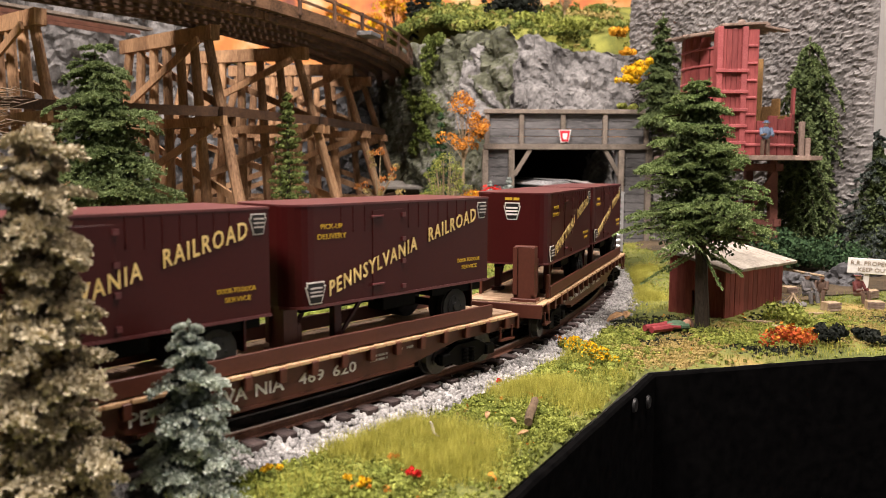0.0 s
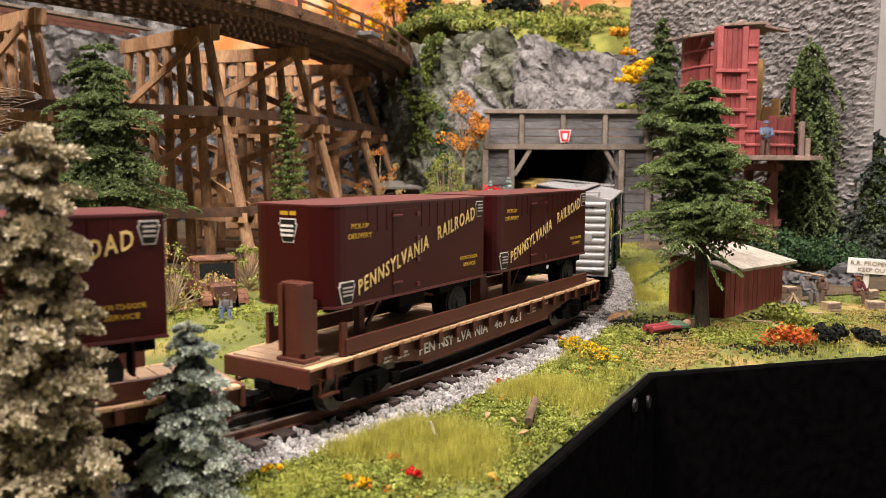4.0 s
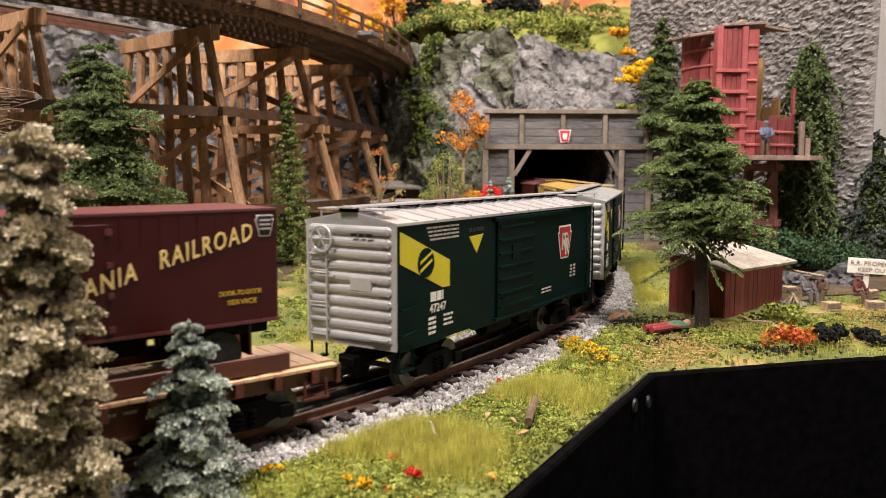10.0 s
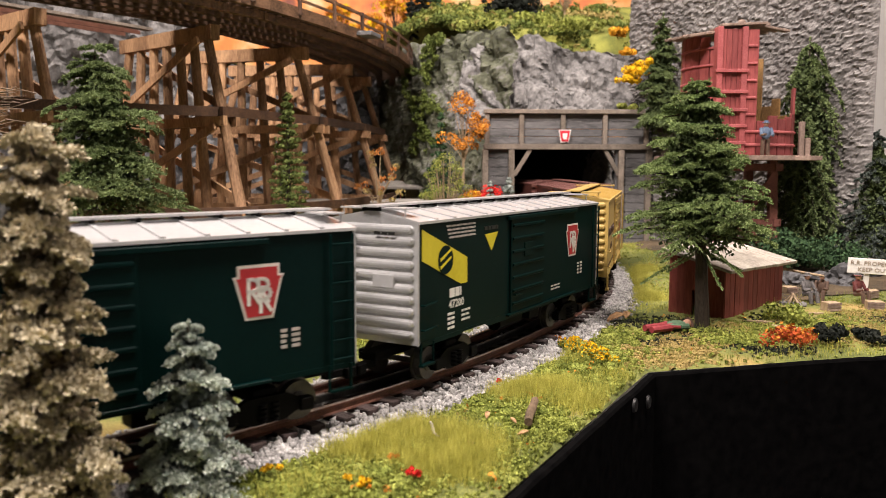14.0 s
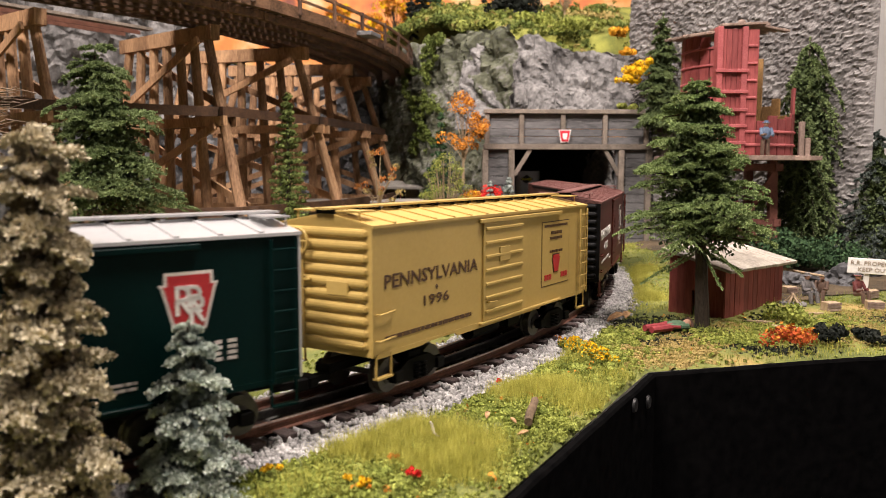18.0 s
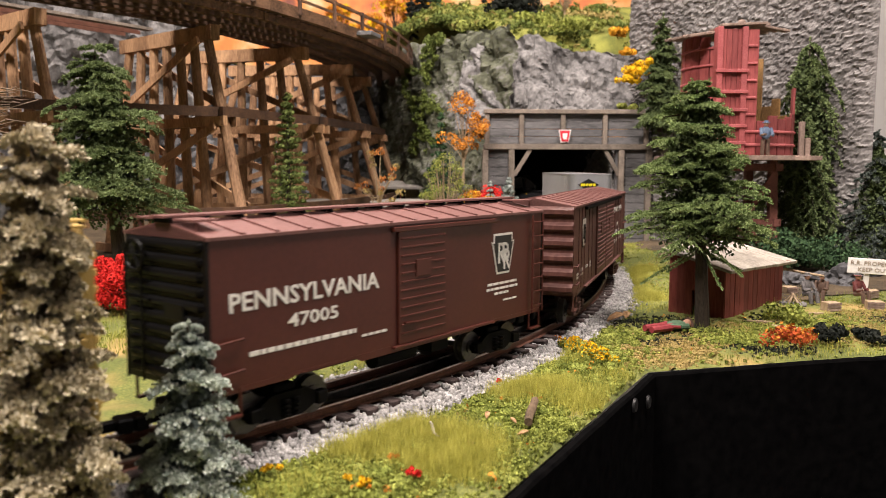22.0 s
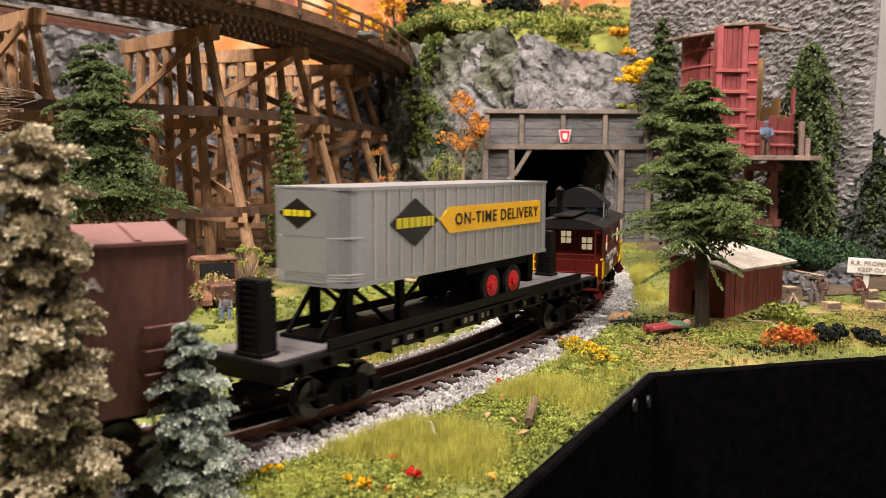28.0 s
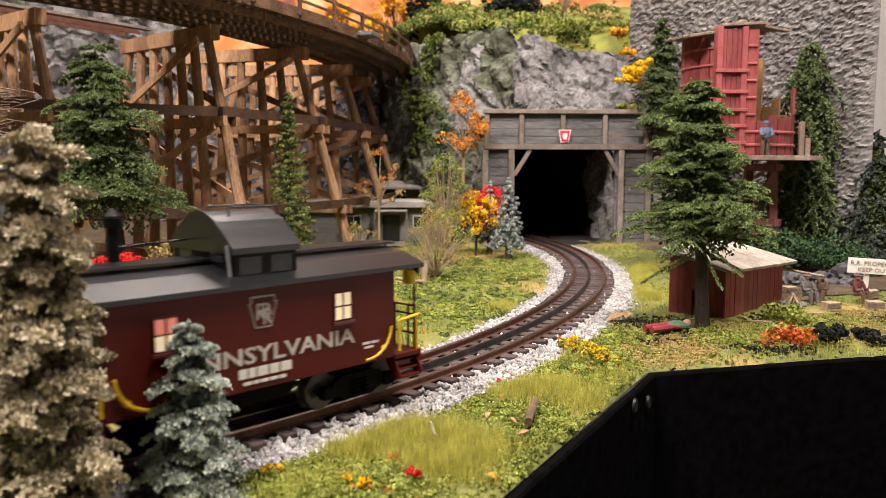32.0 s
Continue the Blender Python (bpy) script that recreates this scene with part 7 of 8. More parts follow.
def camp():
    rnd = random.Random(4)
    h = holder("camp_fire", pose(0.309, 0.700, gz(0.309, 0.70)), "ring of grey stones and sticks of a camp fire", "camp fire")
    for i in range(9):
        a = i * 0.7
        bm = B()
        bmesh.ops.create_icosphere(bm, subdivisions=1, radius=rnd.uniform(0.002, 0.0034), matrix=pose(0.009 * math.cos(a), 0.009 * math.sin(a), 0.0012, rnd.uniform(0, 90), rnd.uniform(0, 90)))
        part("stone", bm, M["rock"], h)
    for i in range(5):
        bm = B()
        a = i * 1.26
        rod(bm, (0.008 * math.cos(a), 0.008 * math.sin(a), 0.001), (-0.001 * math.cos(a), -0.001 * math.sin(a), 0.010), 0.0010, n=6)
        part("stick", bm, M["pale_bark"], h)
    for x, y, s, t in ((0.3325, 0.680, 0.0125, 15), (0.3725, 0.684, 0.013, -10), (0.331, 0.760, 0.012, 20), (0.3925, 0.730, 0.012, 30)):
        c = holder("wooden_crate", pose(x, y, gz(x, y), 0, 0, t), "small weathered wooden crate on the ground", "crate", "crates at the camp")
        part("body", box(B(), -s / 2, s / 2, -s / 2.6, s / 2.6, 0, s * 0.62, 0.0004), M["pale_bark"], c)
        for k in range(3):
            part("slat", box(B(), -s / 2 - 0.0005, s / 2 + 0.0005, -s / 2.6 - 0.0009, -s / 2.6, s * (0.04 + 0.2 * k), s * (0.18 + 0.2 * k)), M["roof_wood"], c)
    for x0, y0, x1, y1, rr in ((0.285, 0.655, 0.318, 0.662, 0.0011), (0.255, 0.612, 0.276, 0.601, 0.0014), (0.262, 0.628, 0.246, 0.640, 0.0013)):
        bm = B()
        rod(bm, (x0, y0, gz(x0, y0) + rr), (x1, y1, gz(x1, y1) + rr), rr, rr * 0.7, n=7)
        tagged(part("stick", bm, M["pale_bark"]), "thin bare stick lying on the ground", "stick", "sticks on the ground")
    bm = B()
    rod(bm, (0.302, 0.722, 0.036), (0.343, 0.716, 0.029), 0.0011, n=7)
    tagged(part("fishing_pole", bm, M["pale_bark"]), "thin pole held over the camp fire", "pole")


camp()


def boulder(x, y, r, flat, seed, label, mat):
    """A broken lump of rock half sunk in the ground."""
    bm = B()
    bmesh.ops.create_icosphere(bm, subdivisions=3, radius=r)
    for v in bm.verts:
        d = v.co.normalized()
        k = 1 + 0.45 * fbm(d.x * 1.6 + seed, d.y * 1.6, d.z * 1.6) + 0.16 * fbm(d.x * 5, d.y * 5 + seed, d.z * 5)
        v.co = Vector((d.x * r * k * 1.2, d.y * r * k, d.z * r * k * flat))
    tagged(part("boulder", bm, M[mat], m=pose(x, y, gz(x, y) + r * flat * 0.25, 0, 0, seed * 57)), label, "rock", "rocks at the foot of the wall")


# rocks in a dark colour that takes in the conifer's deep shade
for i, (x, y, r, flat) in enumerate(((0.352, 0.805, 0.013, 0.7), (0.386, 0.815, 0.015, 0.6), (0.418, 0.825, 0.014, 0.8), (0.446, 0.845, 0.018, 0.7), (0.335, 0.840, 0.014, 0.9), (0.402, 0.790, 0.009, 0.7))):
    boulder(x, y, r, flat, i + 1, "rough rock at the foot of the rock wall, coloured dark for the fir's shade", "dark_rock")


# ---- grey houses behind the track ----
M["house_grey"] = surface("grey_clapboard", (0.12, 0.115, 0.11), (0.21, 0.20, 0.19), 60, 0.85, 0.0003, 600, vary=0.08)
M["house_roof"] = surface("pale_grey_roofing", (0.20, 0.19, 0.17), (0.34, 0.32, 0.29), 50, 0.85, 0.0003, 500)
M["frame_white"] = surface("dirty_white_frame", (0.36, 0.34, 0.30), (0.50, 0.48, 0.43), 80, 0.7, 0, 500)


def grey_house():
    h = holder("house", pose(-0.205, 1.235, 0, 0, 0, 2), "low grey clapboard house with pale flat roof and porch", "house")
    L, D, H = 0.205, 0.075, 0.062
    part("wall", box(B(), 0, L, 0, D, -0.002, H), M["house_grey"], h)
    for i in range(9):
        z = 0.004 + i * 0.0064
        part("clapboard", box(B(), 0, L, -0.0010, 0.0002, z, z + 0.0056), M["house_grey"], h)
    part("roof", box(B(), -0.012, L + 0.008, -0.012, D + 0.008, H, H + 0.010, 0.0008), M["house_roof"], h)
    part("porch_roof", box(B(), 0.100, 0.150, -0.024, -0.001, 0.0560, 0.0590, 0.0005), M["house_roof"], h)
    part("door", box(B(), 0.112, 0.138, -0.0022, 0.0, 0.0, 0.050), M["window_dark"], h)
    for x in (0.055, 0.158):
        w = part("window", box(B(), x, x + 0.024, -0.0022, 0.0, 0.030, 0.050, 0.0003), M["frame_white"], h)
        for i in range(2):
            part("pane", box(B(), x + 0.002 + i * 0.0105, x + 0.0115 + i * 0.0105, -0.0027, -0.002, 0.032, 0.048), M["window_dark"], w)
    for x in (0.101, 0.149):
        part("porch_post", box(B(), x - 0.001, x + 0.001, -0.0235, -0.0215, -0.002, 0.056), M["brown_grey"], h)
    part("porch_bench", box(B(), 0.118, 0.146, -0.018, -0.008, 0.004, 0.010), M["pale_board"], h)
    return h


grey_house()


def far_cabin():
    h = holder("cabin", pose(-0.105, 1.43, 0.0, 0, 0, -6), "small grey brown cabin under the cliff", "cabin")
    part("wall", box(B(), 0, 0.075, 0, 0.05, -0.002, 0.086), M["brown_grey"], h)
    part("roof", box(B(), -0.010, 0.085, -0.014, 0.06, 0, 0.005, 0.0006), M["house_roof"], h, m=pose(0, 0, 0.086, 7, 0, 0))
    w = part("window", box(B(), 0.022, 0.038, -0.001, 0.001, 0.066, 0.080), M["window_dark"], h)
    part("window_frame", box(B(), 0.0295, 0.0305, -0.0016, -0.0008, 0.066, 0.080), M["red_paint"], w)
    return h


far_cabin()

# ---- derelict truck ----
M["rust"] = surface("rusty_orange_metal", (0.05, 0.022, 0.014), (0.30, 0.15, 0.085), 60, 0.85, 0.0003, 500, third=(0.13, 0.055, 0.028))


def old_truck():
    h = holder("old_truck", pose(-0.203, 0.712, gz(-0.203, 0.712) - 0.003, 0, 0, -62), "derelict rusty orange truck sunk in weeds", "truck")
    bm = B()
    box(bm, -0.026, 0.004, -0.019, 0.019, 0.0415, 0.0445, 0.001)
    part("cab_roof", bm, M["rust"], h)
    for x in (-0.024, 0.002):
        for y in (-0.017, 0.017):
            part("cab_pillar", box(B(), x - 0.0012, x + 0.0012, y - 0.0012, y + 0.0012, 0.024, 0.042), M["rust"], h)
    part("cab", box(B(), -0.026, 0.004, -0.018, 0.018, 0.008, 0.0255, 0.0015), M["rust"], h)
    part("windscreen", box(B(), 0.0025, 0.0035, -0.015, 0.015, 0.0265, 0.040), M["window_dark"], h)
    part("bonnet", box(B(), 0.004, 0.034, -0.011, 0.011, 0.010, 0.0255, 0.0025), M["rust"], h)
    part("radiator", box(B(), 0.034, 0.0355, -0.009, 0.009, 0.010, 0.024, 0.0004), M["under_brown"], h)
    for s in (-1, 1):
        bm = B()
        for i in range(8):
            a, b = math.pi * i / 8, math.pi * (i + 1) / 8
            beam(bm, (0.024 + 0.0115 * math.cos(a), s * 0.0155, 0.008 + 0.0105 * math.sin(a)), (0.024 + 0.0115 * math.cos(b), s * 0.0155, 0.008 + 0.0105 * math.sin(b)), 0.009, 0.0012)
        part("mudguard", bm, M["rust"], h)
        for x in (0.024, -0.045):
            bm = B()
            rod(bm, (x, s * 0.0130, 0.0075), (x, s * 0.0180, 0.0075), 0.0082, n=18)
            w = part("wheel", bm, M["tyre"], h)
            bm = B()
            rod(bm, (x, s * 0.0178, 0.0075), (x, s * 0.0188, 0.0075), 0.0040, n=12)
            part("hub", bm, M["rust"], w)
        part("bed_side", box(B(), -0.070, -0.028, s * 0.018 - 0.001, s * 0.018 + 0.001, 0.013, 0.026), M["rust"], h)
    part("bed", box(B(), -0.070, -0.028, -0.018, 0.018, 0.011, 0.0135), M["rust"], h)
    return h


old_truck()

# ---- trees ----
spray_fir(0.204, 0.620, gz(0.206, 0.62), 0.190, 0.052, "fir_green", "tall green conifer with a thick dark trunk beside the shed", 1, bare=0.37, levels=15, arms=8, twigs=13, per=95, needle=0.0022, rise=0.30, droop=0.34, power=0.42, width=0.6, trunk=0.0060, uneven=0.42, lean=-0.06, skirt=7, leaders=2, thin=0.22)
spray_fir(0.427, 0.955, gz(0.427, 0.955), 0.262, 0.078, "deep_fir", "tall drooping green conifer behind the water tower", 2, bare=0.02, levels=15, arms=9, twigs=8, per=80, needle=0.0027, rise=0.1, droop=1.25, power=0.5, trunk=0.005, uneven=0.4, width=0.28)
spray_fir(0.322, 1.205, 0.180, 0.168, 0.040, "deep_fir", "dark green conifer on the ledge above the tunnel", 3, bare=0.05, levels=11, arms=8, twigs=8, per=80, needle=0.0030, rise=0.3, droop=0.5, power=0.7, trunk=0.004)
spray_fir(-0.303, 0.755, gz(-0.305, 0.755), 0.234, 0.066, "deep_fir", "broad dark green conifer in front of the trestle", 4, bare=0.36, levels=15, arms=8, twigs=13, per=95, needle=0.0025, rise=0.28, droop=0.42, power=0.50, width=0.6, trunk=0.008, uneven=0.38, thin=0.22, lean=-0.08)
fir(-0.192, 1.000, gz(-0.192, 1.0), 0.212, 0.034, "slim_green", "slender green conifer in front of the trestle", 5, bare=0.03, levels=24, arms=7, per=34, flake=0.0013, ball=0.26, droop=0.1, power=0.75, uneven=0.2)
fir(0.088, 1.075, gz(0.088, 1.075), 0.108, 0.025, "pale_spruce", "small blue spruce beside the tunnel mouth", 6, bare=0.18, levels=14, arms=7, per=40, flake=0.0012, ball=0.24, droop=0.5, power=0.8, uneven=0.3)
fir(0.066, 1.130, gz(0.066, 1.13), 0.100, 0.018, "pale_spruce", "small blue spruce beside the tunnel mouth", 16, bare=0.18, levels=12, arms=6, per=34, flake=0.0012, ball=0.24, droop=0.5, power=0.8, uneven=0.3)
spray_fir(0.487, 0.905, gz(0.485, 0.905), 0.152, 0.055, "slate_fir", "stiff dark grey-green conifer beside the warning sign", 7, bare=0.06, levels=14, arms=9, twigs=6, per=46, needle=0.0024, rise=-0.25, droop=0.15, power=0.85, trunk=0.004, uneven=0.15, width=0.10, thin=0.3)
spray_fir(-0.136, 0.268, 0.0, 0.140, 0.0240, "olive_fir", "dry olive brown conifer at the layout's front edge", 8, bare=0.0, levels=19, arms=9, twigs=12, per=54, needle=0.0021, rise=0.3, droop=0.5, power=0.24, trunk=0.003, uneven=0.5, core="olive_core_shade", thin=0.3)
spray_fir(-0.0958, 0.298, 0.0, 0.0690, 0.0215, "blue_spruce", "small pale blue spruce at the layout's front edge", 9, bare=0.0, levels=12, arms=9, twigs=12, per=44, needle=0.0016, rise=0.35, droop=0.5, power=0.52, trunk=0.002, uneven=0.4, core="blue_core_shade", thin=0.3)
fir(-0.004, 1.245, 0.0, 0.205, 0.036, "dark_fir", "green conifer at the foot of the cliff", 10, bare=0.05, levels=18, arms=6, per=32, flake=0.0016, ball=0.2, droop=0.3, power=0.9, uneven=0.3)
for i, (px, py, hh, rr, key) in enumerate(((0.125, 1.66, 0.17, 0.055, "black_leaf"), (0.16, 1.70, 0.15, 0.05, "black_leaf"), (-0.045, 1.74, 0.15, 0.022, "black_leaf"), (-0.02, 1.95, 0.14, 0.03, "dark_fir"), (0.52, 1.62, 0.20, 0.03, "black_leaf"), (-0.075, 1.9, 0.16, 0.02, "black_leaf"))):
    fir(px, py, hill_z(px, py) - 0.008, hh, rr, key, "dark conifer on the grassy hilltop", 30 + i, bare=0.02, levels=13, arms=7, per=24, flake=0.0026, ball=0.22, group="conifers on the hilltop")
leafy(0.030, 1.205, 0.10, 0.135, ["orange_leaf"], "sparse orange autumn tree against the cliff", 11, spread=0.036, n=26, ball=0.0115, per=80, base=0.35)
leafy(-0.092, 1.150, 0.0, 0.150, ["rust_leaf", "straw"], "sparse orange autumn tree in front of the grey house", 12, spread=0.034, n=18, ball=0.0065, per=40, base=0.55)
leafy(0.046, 1.110, 0.0, 0.088, ["yellow_leaf", "orange_leaf"], "small yellow and orange autumn tree", 13, spread=0.034, n=34, ball=0.010, per=80, base=0.42, bark="bark")
leafy(0.068, 1.150, 0.0, 0.092, ["red_leaf"], "small bright red autumn tree", 14, spread=0.028, n=30, ball=0.011, per=80, base=0.45, bark="bark")
leafy(0.002, 1.095, 0.0, 0.140, ["light_green"], "thin light green shrub with bare twigs", 15, spread=0.040, n=90, ball=0.0075, per=60, base=0.1, flake=0.0007, group="shrubs")
leafy(0.000, 1.010, 0.0, 0.070, ["light_green", "straw"], "thin light green shrub with bare twigs", 17, spread=0.040, n=60, ball=0.006, per=40, base=0.1, flake=0.0007, group="shrubs")
leafy(-0.195, 0.800, 0.0, 0.045, ["light_green"], "thin light green shrub with bare twigs", 18, spread=0.030, n=40, ball=0.005, per=26, base=0.1, flake=0.0009, group="shrubs")
leafy(-0.255, 0.735, 0.0, 0.055, ["light_green", "straw"], "thin light green shrub with bare twigs", 19, spread=0.034, n=40, ball=0.005, per=22, base=0.1, flake=0.0009, group="shrubs")
leafy(-0.118, 1.12, 0.0, 0.045, ["light_green", "straw"], "thin light green shrub with bare twigs", 20, spread=0.034, n=40, ball=0.006, per=22, base=0.1, flake=0.0010, group="shrubs")
leafy(-0.228, 0.668, 0.0, 0.040, ["straw", "light_green"], "dry straggling weeds round the old truck", 93, spread=0.030, n=60, ball=0.0045, per=12, base=0.05, flake=0.0008, group="shrubs")
leafy(-0.198, 0.690, 0.0, 0.034, ["straw"], "dry straggling weeds round the old truck", 94, spread=0.022, n=46, ball=0.0045, per=10, base=0.05, flake=0.0008, group="shrubs")
leafy(-0.008, 0.880, 0.0, 0.080, ["light_green", "straw"], "tall thin green shrub with bare twigs", 95, spread=0.036, n=80, ball=0.006, per=40, base=0.08, flake=0.0006, group="shrubs")
leafy(-0.120, 0.80, 0.0, 0.038, ["light_green", "straw"], "thin light green shrub with bare twigs", 96, spread=0.028, n=40, ball=0.005, per=26, base=0.1, flake=0.0009, group="shrubs")
for i, (x, y, z, r, hgt) in enumerate(((-0.268, 0.672, 0.004, 0.022, 0.044), (-0.294, 0.690, 0.004, 0.020, 0.040))):
    leafy(x, y, 0.0, hgt + z, ["red_leaf"], "bright red bush beside the track", 21 + i, spread=r * 0.95, n=60, ball=0.0080, per=110, base=0.15, flake=0.0008, bark="bark", name="red_bush", group="red bushes", kind="bush")
for i, (x, y, r) in enumerate(((0.089, 0.540, 0.0085), (0.094, 0.516, 0.0105), (0.101, 0.498, 0.0085))):
    bush(x, y, gz(x, y), r, 0.010, "turf_green", "green bush covered in bright yellow blossom", 23 + 100 * i, n=12, per=120, flake=0.0006, group="yellow flowering bushes", speck="yellow_leaf")
bush(0.243, 0.556, gz(0.243, 0.556), 0.018, 0.014, "ember_leaf", "sparse orange and red autumn bush", 25, n=16, per=34, flake=0.0010, speck="orange_leaf")
bush(0.2715, 0.548, gz(0.2715, 0.548), 0.010, 0.024, "black_leaf", "black charred looking bush", 26, n=12, per=90, flake=0.0009)
bush(0.305, 0.566, gz(0.305, 0.566), 0.010, 0.013, "black_leaf", "black charred looking bush", 27, n=9, per=90, flake=0.0009)
bush(0.272, 0.640, gz(0.272, 0.640), 0.020, 0.010, "turf_green", "low green bush beside the shed", 28, n=14, per=90, flake=0.0009)
# two added dark bushes fill in the shaded foot of the wall
bush(0.372, 0.868, gz(0.372, 0.868), 0.034, 0.055, "dark_fir", "added dark green bush standing for the fir's low shaded foliage", 128, n=26, per=110, flake=0.0013, group="undergrowth")
bush(0.420, 0.872, gz(0.42, 0.872), 0.032, 0.045, "dark_fir", "added dark green bush standing for the fir's low shaded foliage", 129, n=24, per=110, flake=0.0013, group="undergrowth")
bush(0.286, 1.262, 0.213, 0.014, 0.012, "light_green", "low green bush on top of the portal", 29, n=9, flake=0.0013)
for i, (x, y, z, r, key) in enumerate(((0.285, 1.262, 0.252, 0.0170, "yellow_leaf"), (0.299, 1.262, 0.263, 0.0185, "yellow_leaf"), (0.313, 1.262, 0.277, 0.0160, "yellow_leaf"), (0.284, 1.262, 0.297, 0.0105, "amber_leaf"), (0.271, 1.27, 0.327, 0.0140, "amber_leaf"))):
    bush(x, y, z, r, r * 1.1, key, "bright yellow bush clinging to the cliff", 40 + i, n=12, per=90, flake=0.0013, group="yellow bushes on the cliff")
for i, (x, y, z, r, key) in enumerate(((0.09, 1.40, 0.345, 0.03, "turf_green"), (0.12, 1.39, 0.345, 0.022, "rust_leaf"), (0.21, 1.42, 0.352, 0.035, "turf_green"), (0.25, 1.45, 0.36, 0.03, "light_green"), (0.05, 1.43, 0.35, 0.03, "light_green"), (0.16, 1.50, 0.36, 0.03, "turf_green"), (0.0, 1.47, 0.355, 0.03, "moss_leaf"), (0.28, 1.52, 0.375, 0.04, "straw"))):
    bush(x, y, hill_z(x, y) + 0.004, r, r * 0.8, key, "foam bush on the grassy hilltop", 60 + i, n=12, per=60, flake=0.0019, group="bushes on the hilltop")
for i, (x, y, z, s) in enumerate(((-0.17, 2.0, 0, 0.05), (-0.115, 1.95, 0, 0.045), (-0.27, 2.05, 0, 0.06), (-0.05, 2.1, 0, 0.05))):
    leafy(x, y, hill_z(x, y), 0.15 + 0.02 * i, ["orange_leaf", "yellow_leaf"], "orange autumn tree on the hilltop", 70 + i, spread=s, n=30, ball=0.018, per=50, flake=0.0030, base=0.3, bark="bark")
leafy(0.235, 1.60, hill_z(0.235, 1.6), 0.10, ["straw", "rust_leaf"], "bare brown tree on the hilltop", 75, spread=0.05, n=40, ball=0.007, per=14, flake=0.0016, base=0.2, bark="pale_bark")
# ---- ballast, grass and ground cover ----


def stones():
    rng = np.random.default_rng(50)
    pts = []
    n = 30000
    a = rng.uniform(-1.25, 0.30, n)
    zone = rng.uniform(0, 1, n)
    dr = np.where(zone < 0.56, 0.0195 + np.abs(rng.normal(0.0130, 0.0085, n)), np.where(zone < 0.76, rng.uniform(-0.020, 0.020, n), -0.0195 - np.abs(rng.normal(0.013, 0.008, n))))
    # only between the ties on the track itself
    ph = ((a + 1.4265) * R / 0.0168) % 1.0
    keep = (np.abs(dr) > 0.0278) | ((ph > 0.30) & (ph < 0.70) & (np.abs(np.abs(dr) - 0.0162) > 0.003) & (np.abs(dr) > 0.003))
    a, dr = a[keep], dr[keep]
    x, y = CX + (R + dr) * np.cos(a), CY + (R + dr) * np.sin(a)
    k = np.clip((np.abs(dr) - 0.026) / 0.020, 0, 1)
    z = np.where(np.abs(dr) < 0.0195, 0.0036, 0.0032 * (1 - k) + 0.0005) + rng.uniform(0, 0.0010, len(a))
    P = np.c_[x, y, z]
    base = np.array([(1, 0, 0), (-1, 0, 0), (0, 1, 0), (0, -1, 0), (0, 0, 1), (0, 0, -1)], float)
    tri = np.array([(0, 2, 4), (2, 1, 4), (1, 3, 4), (3, 0, 4), (2, 0, 5), (1, 2, 5), (3, 1, 5), (0, 3, 5)])
    m = len(P)
    s = rng.uniform(0.0009, 0.0023, m)
    V = base[None] * (s[:, None, None] * rng.uniform(0.6, 1.3, (m, 6, 1)))
    u, w = unit(rng, m), unit(rng, m)
    q = np.cross(u, w)
    q /= np.linalg.norm(q, axis=1)[:, None]
    w = np.cross(q, u)
    Rm = np.stack([u, w, q], 2)
    V = np.einsum("nij,nkj->nki", Rm, V) + P[:, None]
    F = (tri[None] + (np.arange(m) * 6)[:, None, None]).reshape(-1, 3)
    tagged(fast("ballast", V.reshape(-1, 3), F, M["gravel"]), "pale grey crushed stone ballast along the track", "ballast", kind="stuff")


stones()


def patches(x, y, k, seed):
    return np.array([fbm(a * k, b * k, seed) for a, b in zip(x, y)])


def scatter(n, box_, seed, lo=0.046, keep=None):
    rng = np.random.default_rng(seed)
    x, y = rng.uniform(box_[0], box_[1], n), rng.uniform(box_[2], box_[3], n)
    ok = np.array([abs(off_track(a, b)) > lo + 0.007 * fbm(a * 40, b * 40, 5) and inside(a, b) > 0.0008 and bare(a, b) < 0.01 for a, b in zip(x, y)])
    return x[ok], y[ok], rng


LIME_SPOTS = [(-0.041, 0.340), (-0.028, 0.352), (-0.023, 0.370), (-0.010, 0.362), (0.002, 0.358), (-0.006, 0.327), (0.009, 0.335), (0.004, 0.318), (0.014, 0.348), (0.050, 0.437), (0.062, 0.438), (0.040, 0.428), (0.072, 0.410), (0.197, 0.848), (0.215, 0.89), (0.238, 0.94), (0.199, 0.761), (0.055, 0.70), (-0.05, 0.70), (0.19, 0.80)]
FOAM_SPOTS = [(0.25, 0.60), (0.30, 0.62), (0.22, 0.575), (0.27, 0.58), (0.20, 0.57), (0.056, 0.416), (0.072, 0.460), (0.053, 0.473), (0.029, 0.416), (0.095, 0.584), (0.102, 0.515), (-0.051, 0.315), (-0.027, 0.304), (0.083, 0.449), (-0.065, 0.315), (0.054, 0.515), (0.124, 0.584), (0.028, 0.322), (0.053, 0.371), (-0.04, 0.68), (0.06, 0.90), (-0.10, 0.75), (-0.10, 0.66)]
STRAW_SPOTS = [(0.164, 0.548), (0.177, 0.566), (0.329, 0.607), (0.301, 0.586), (0.276, 0.586), (0.128, 0.515), (0.233, 0.605), (0.36, 0.66), (0.30, 0.74), (0.06, 1.0)]
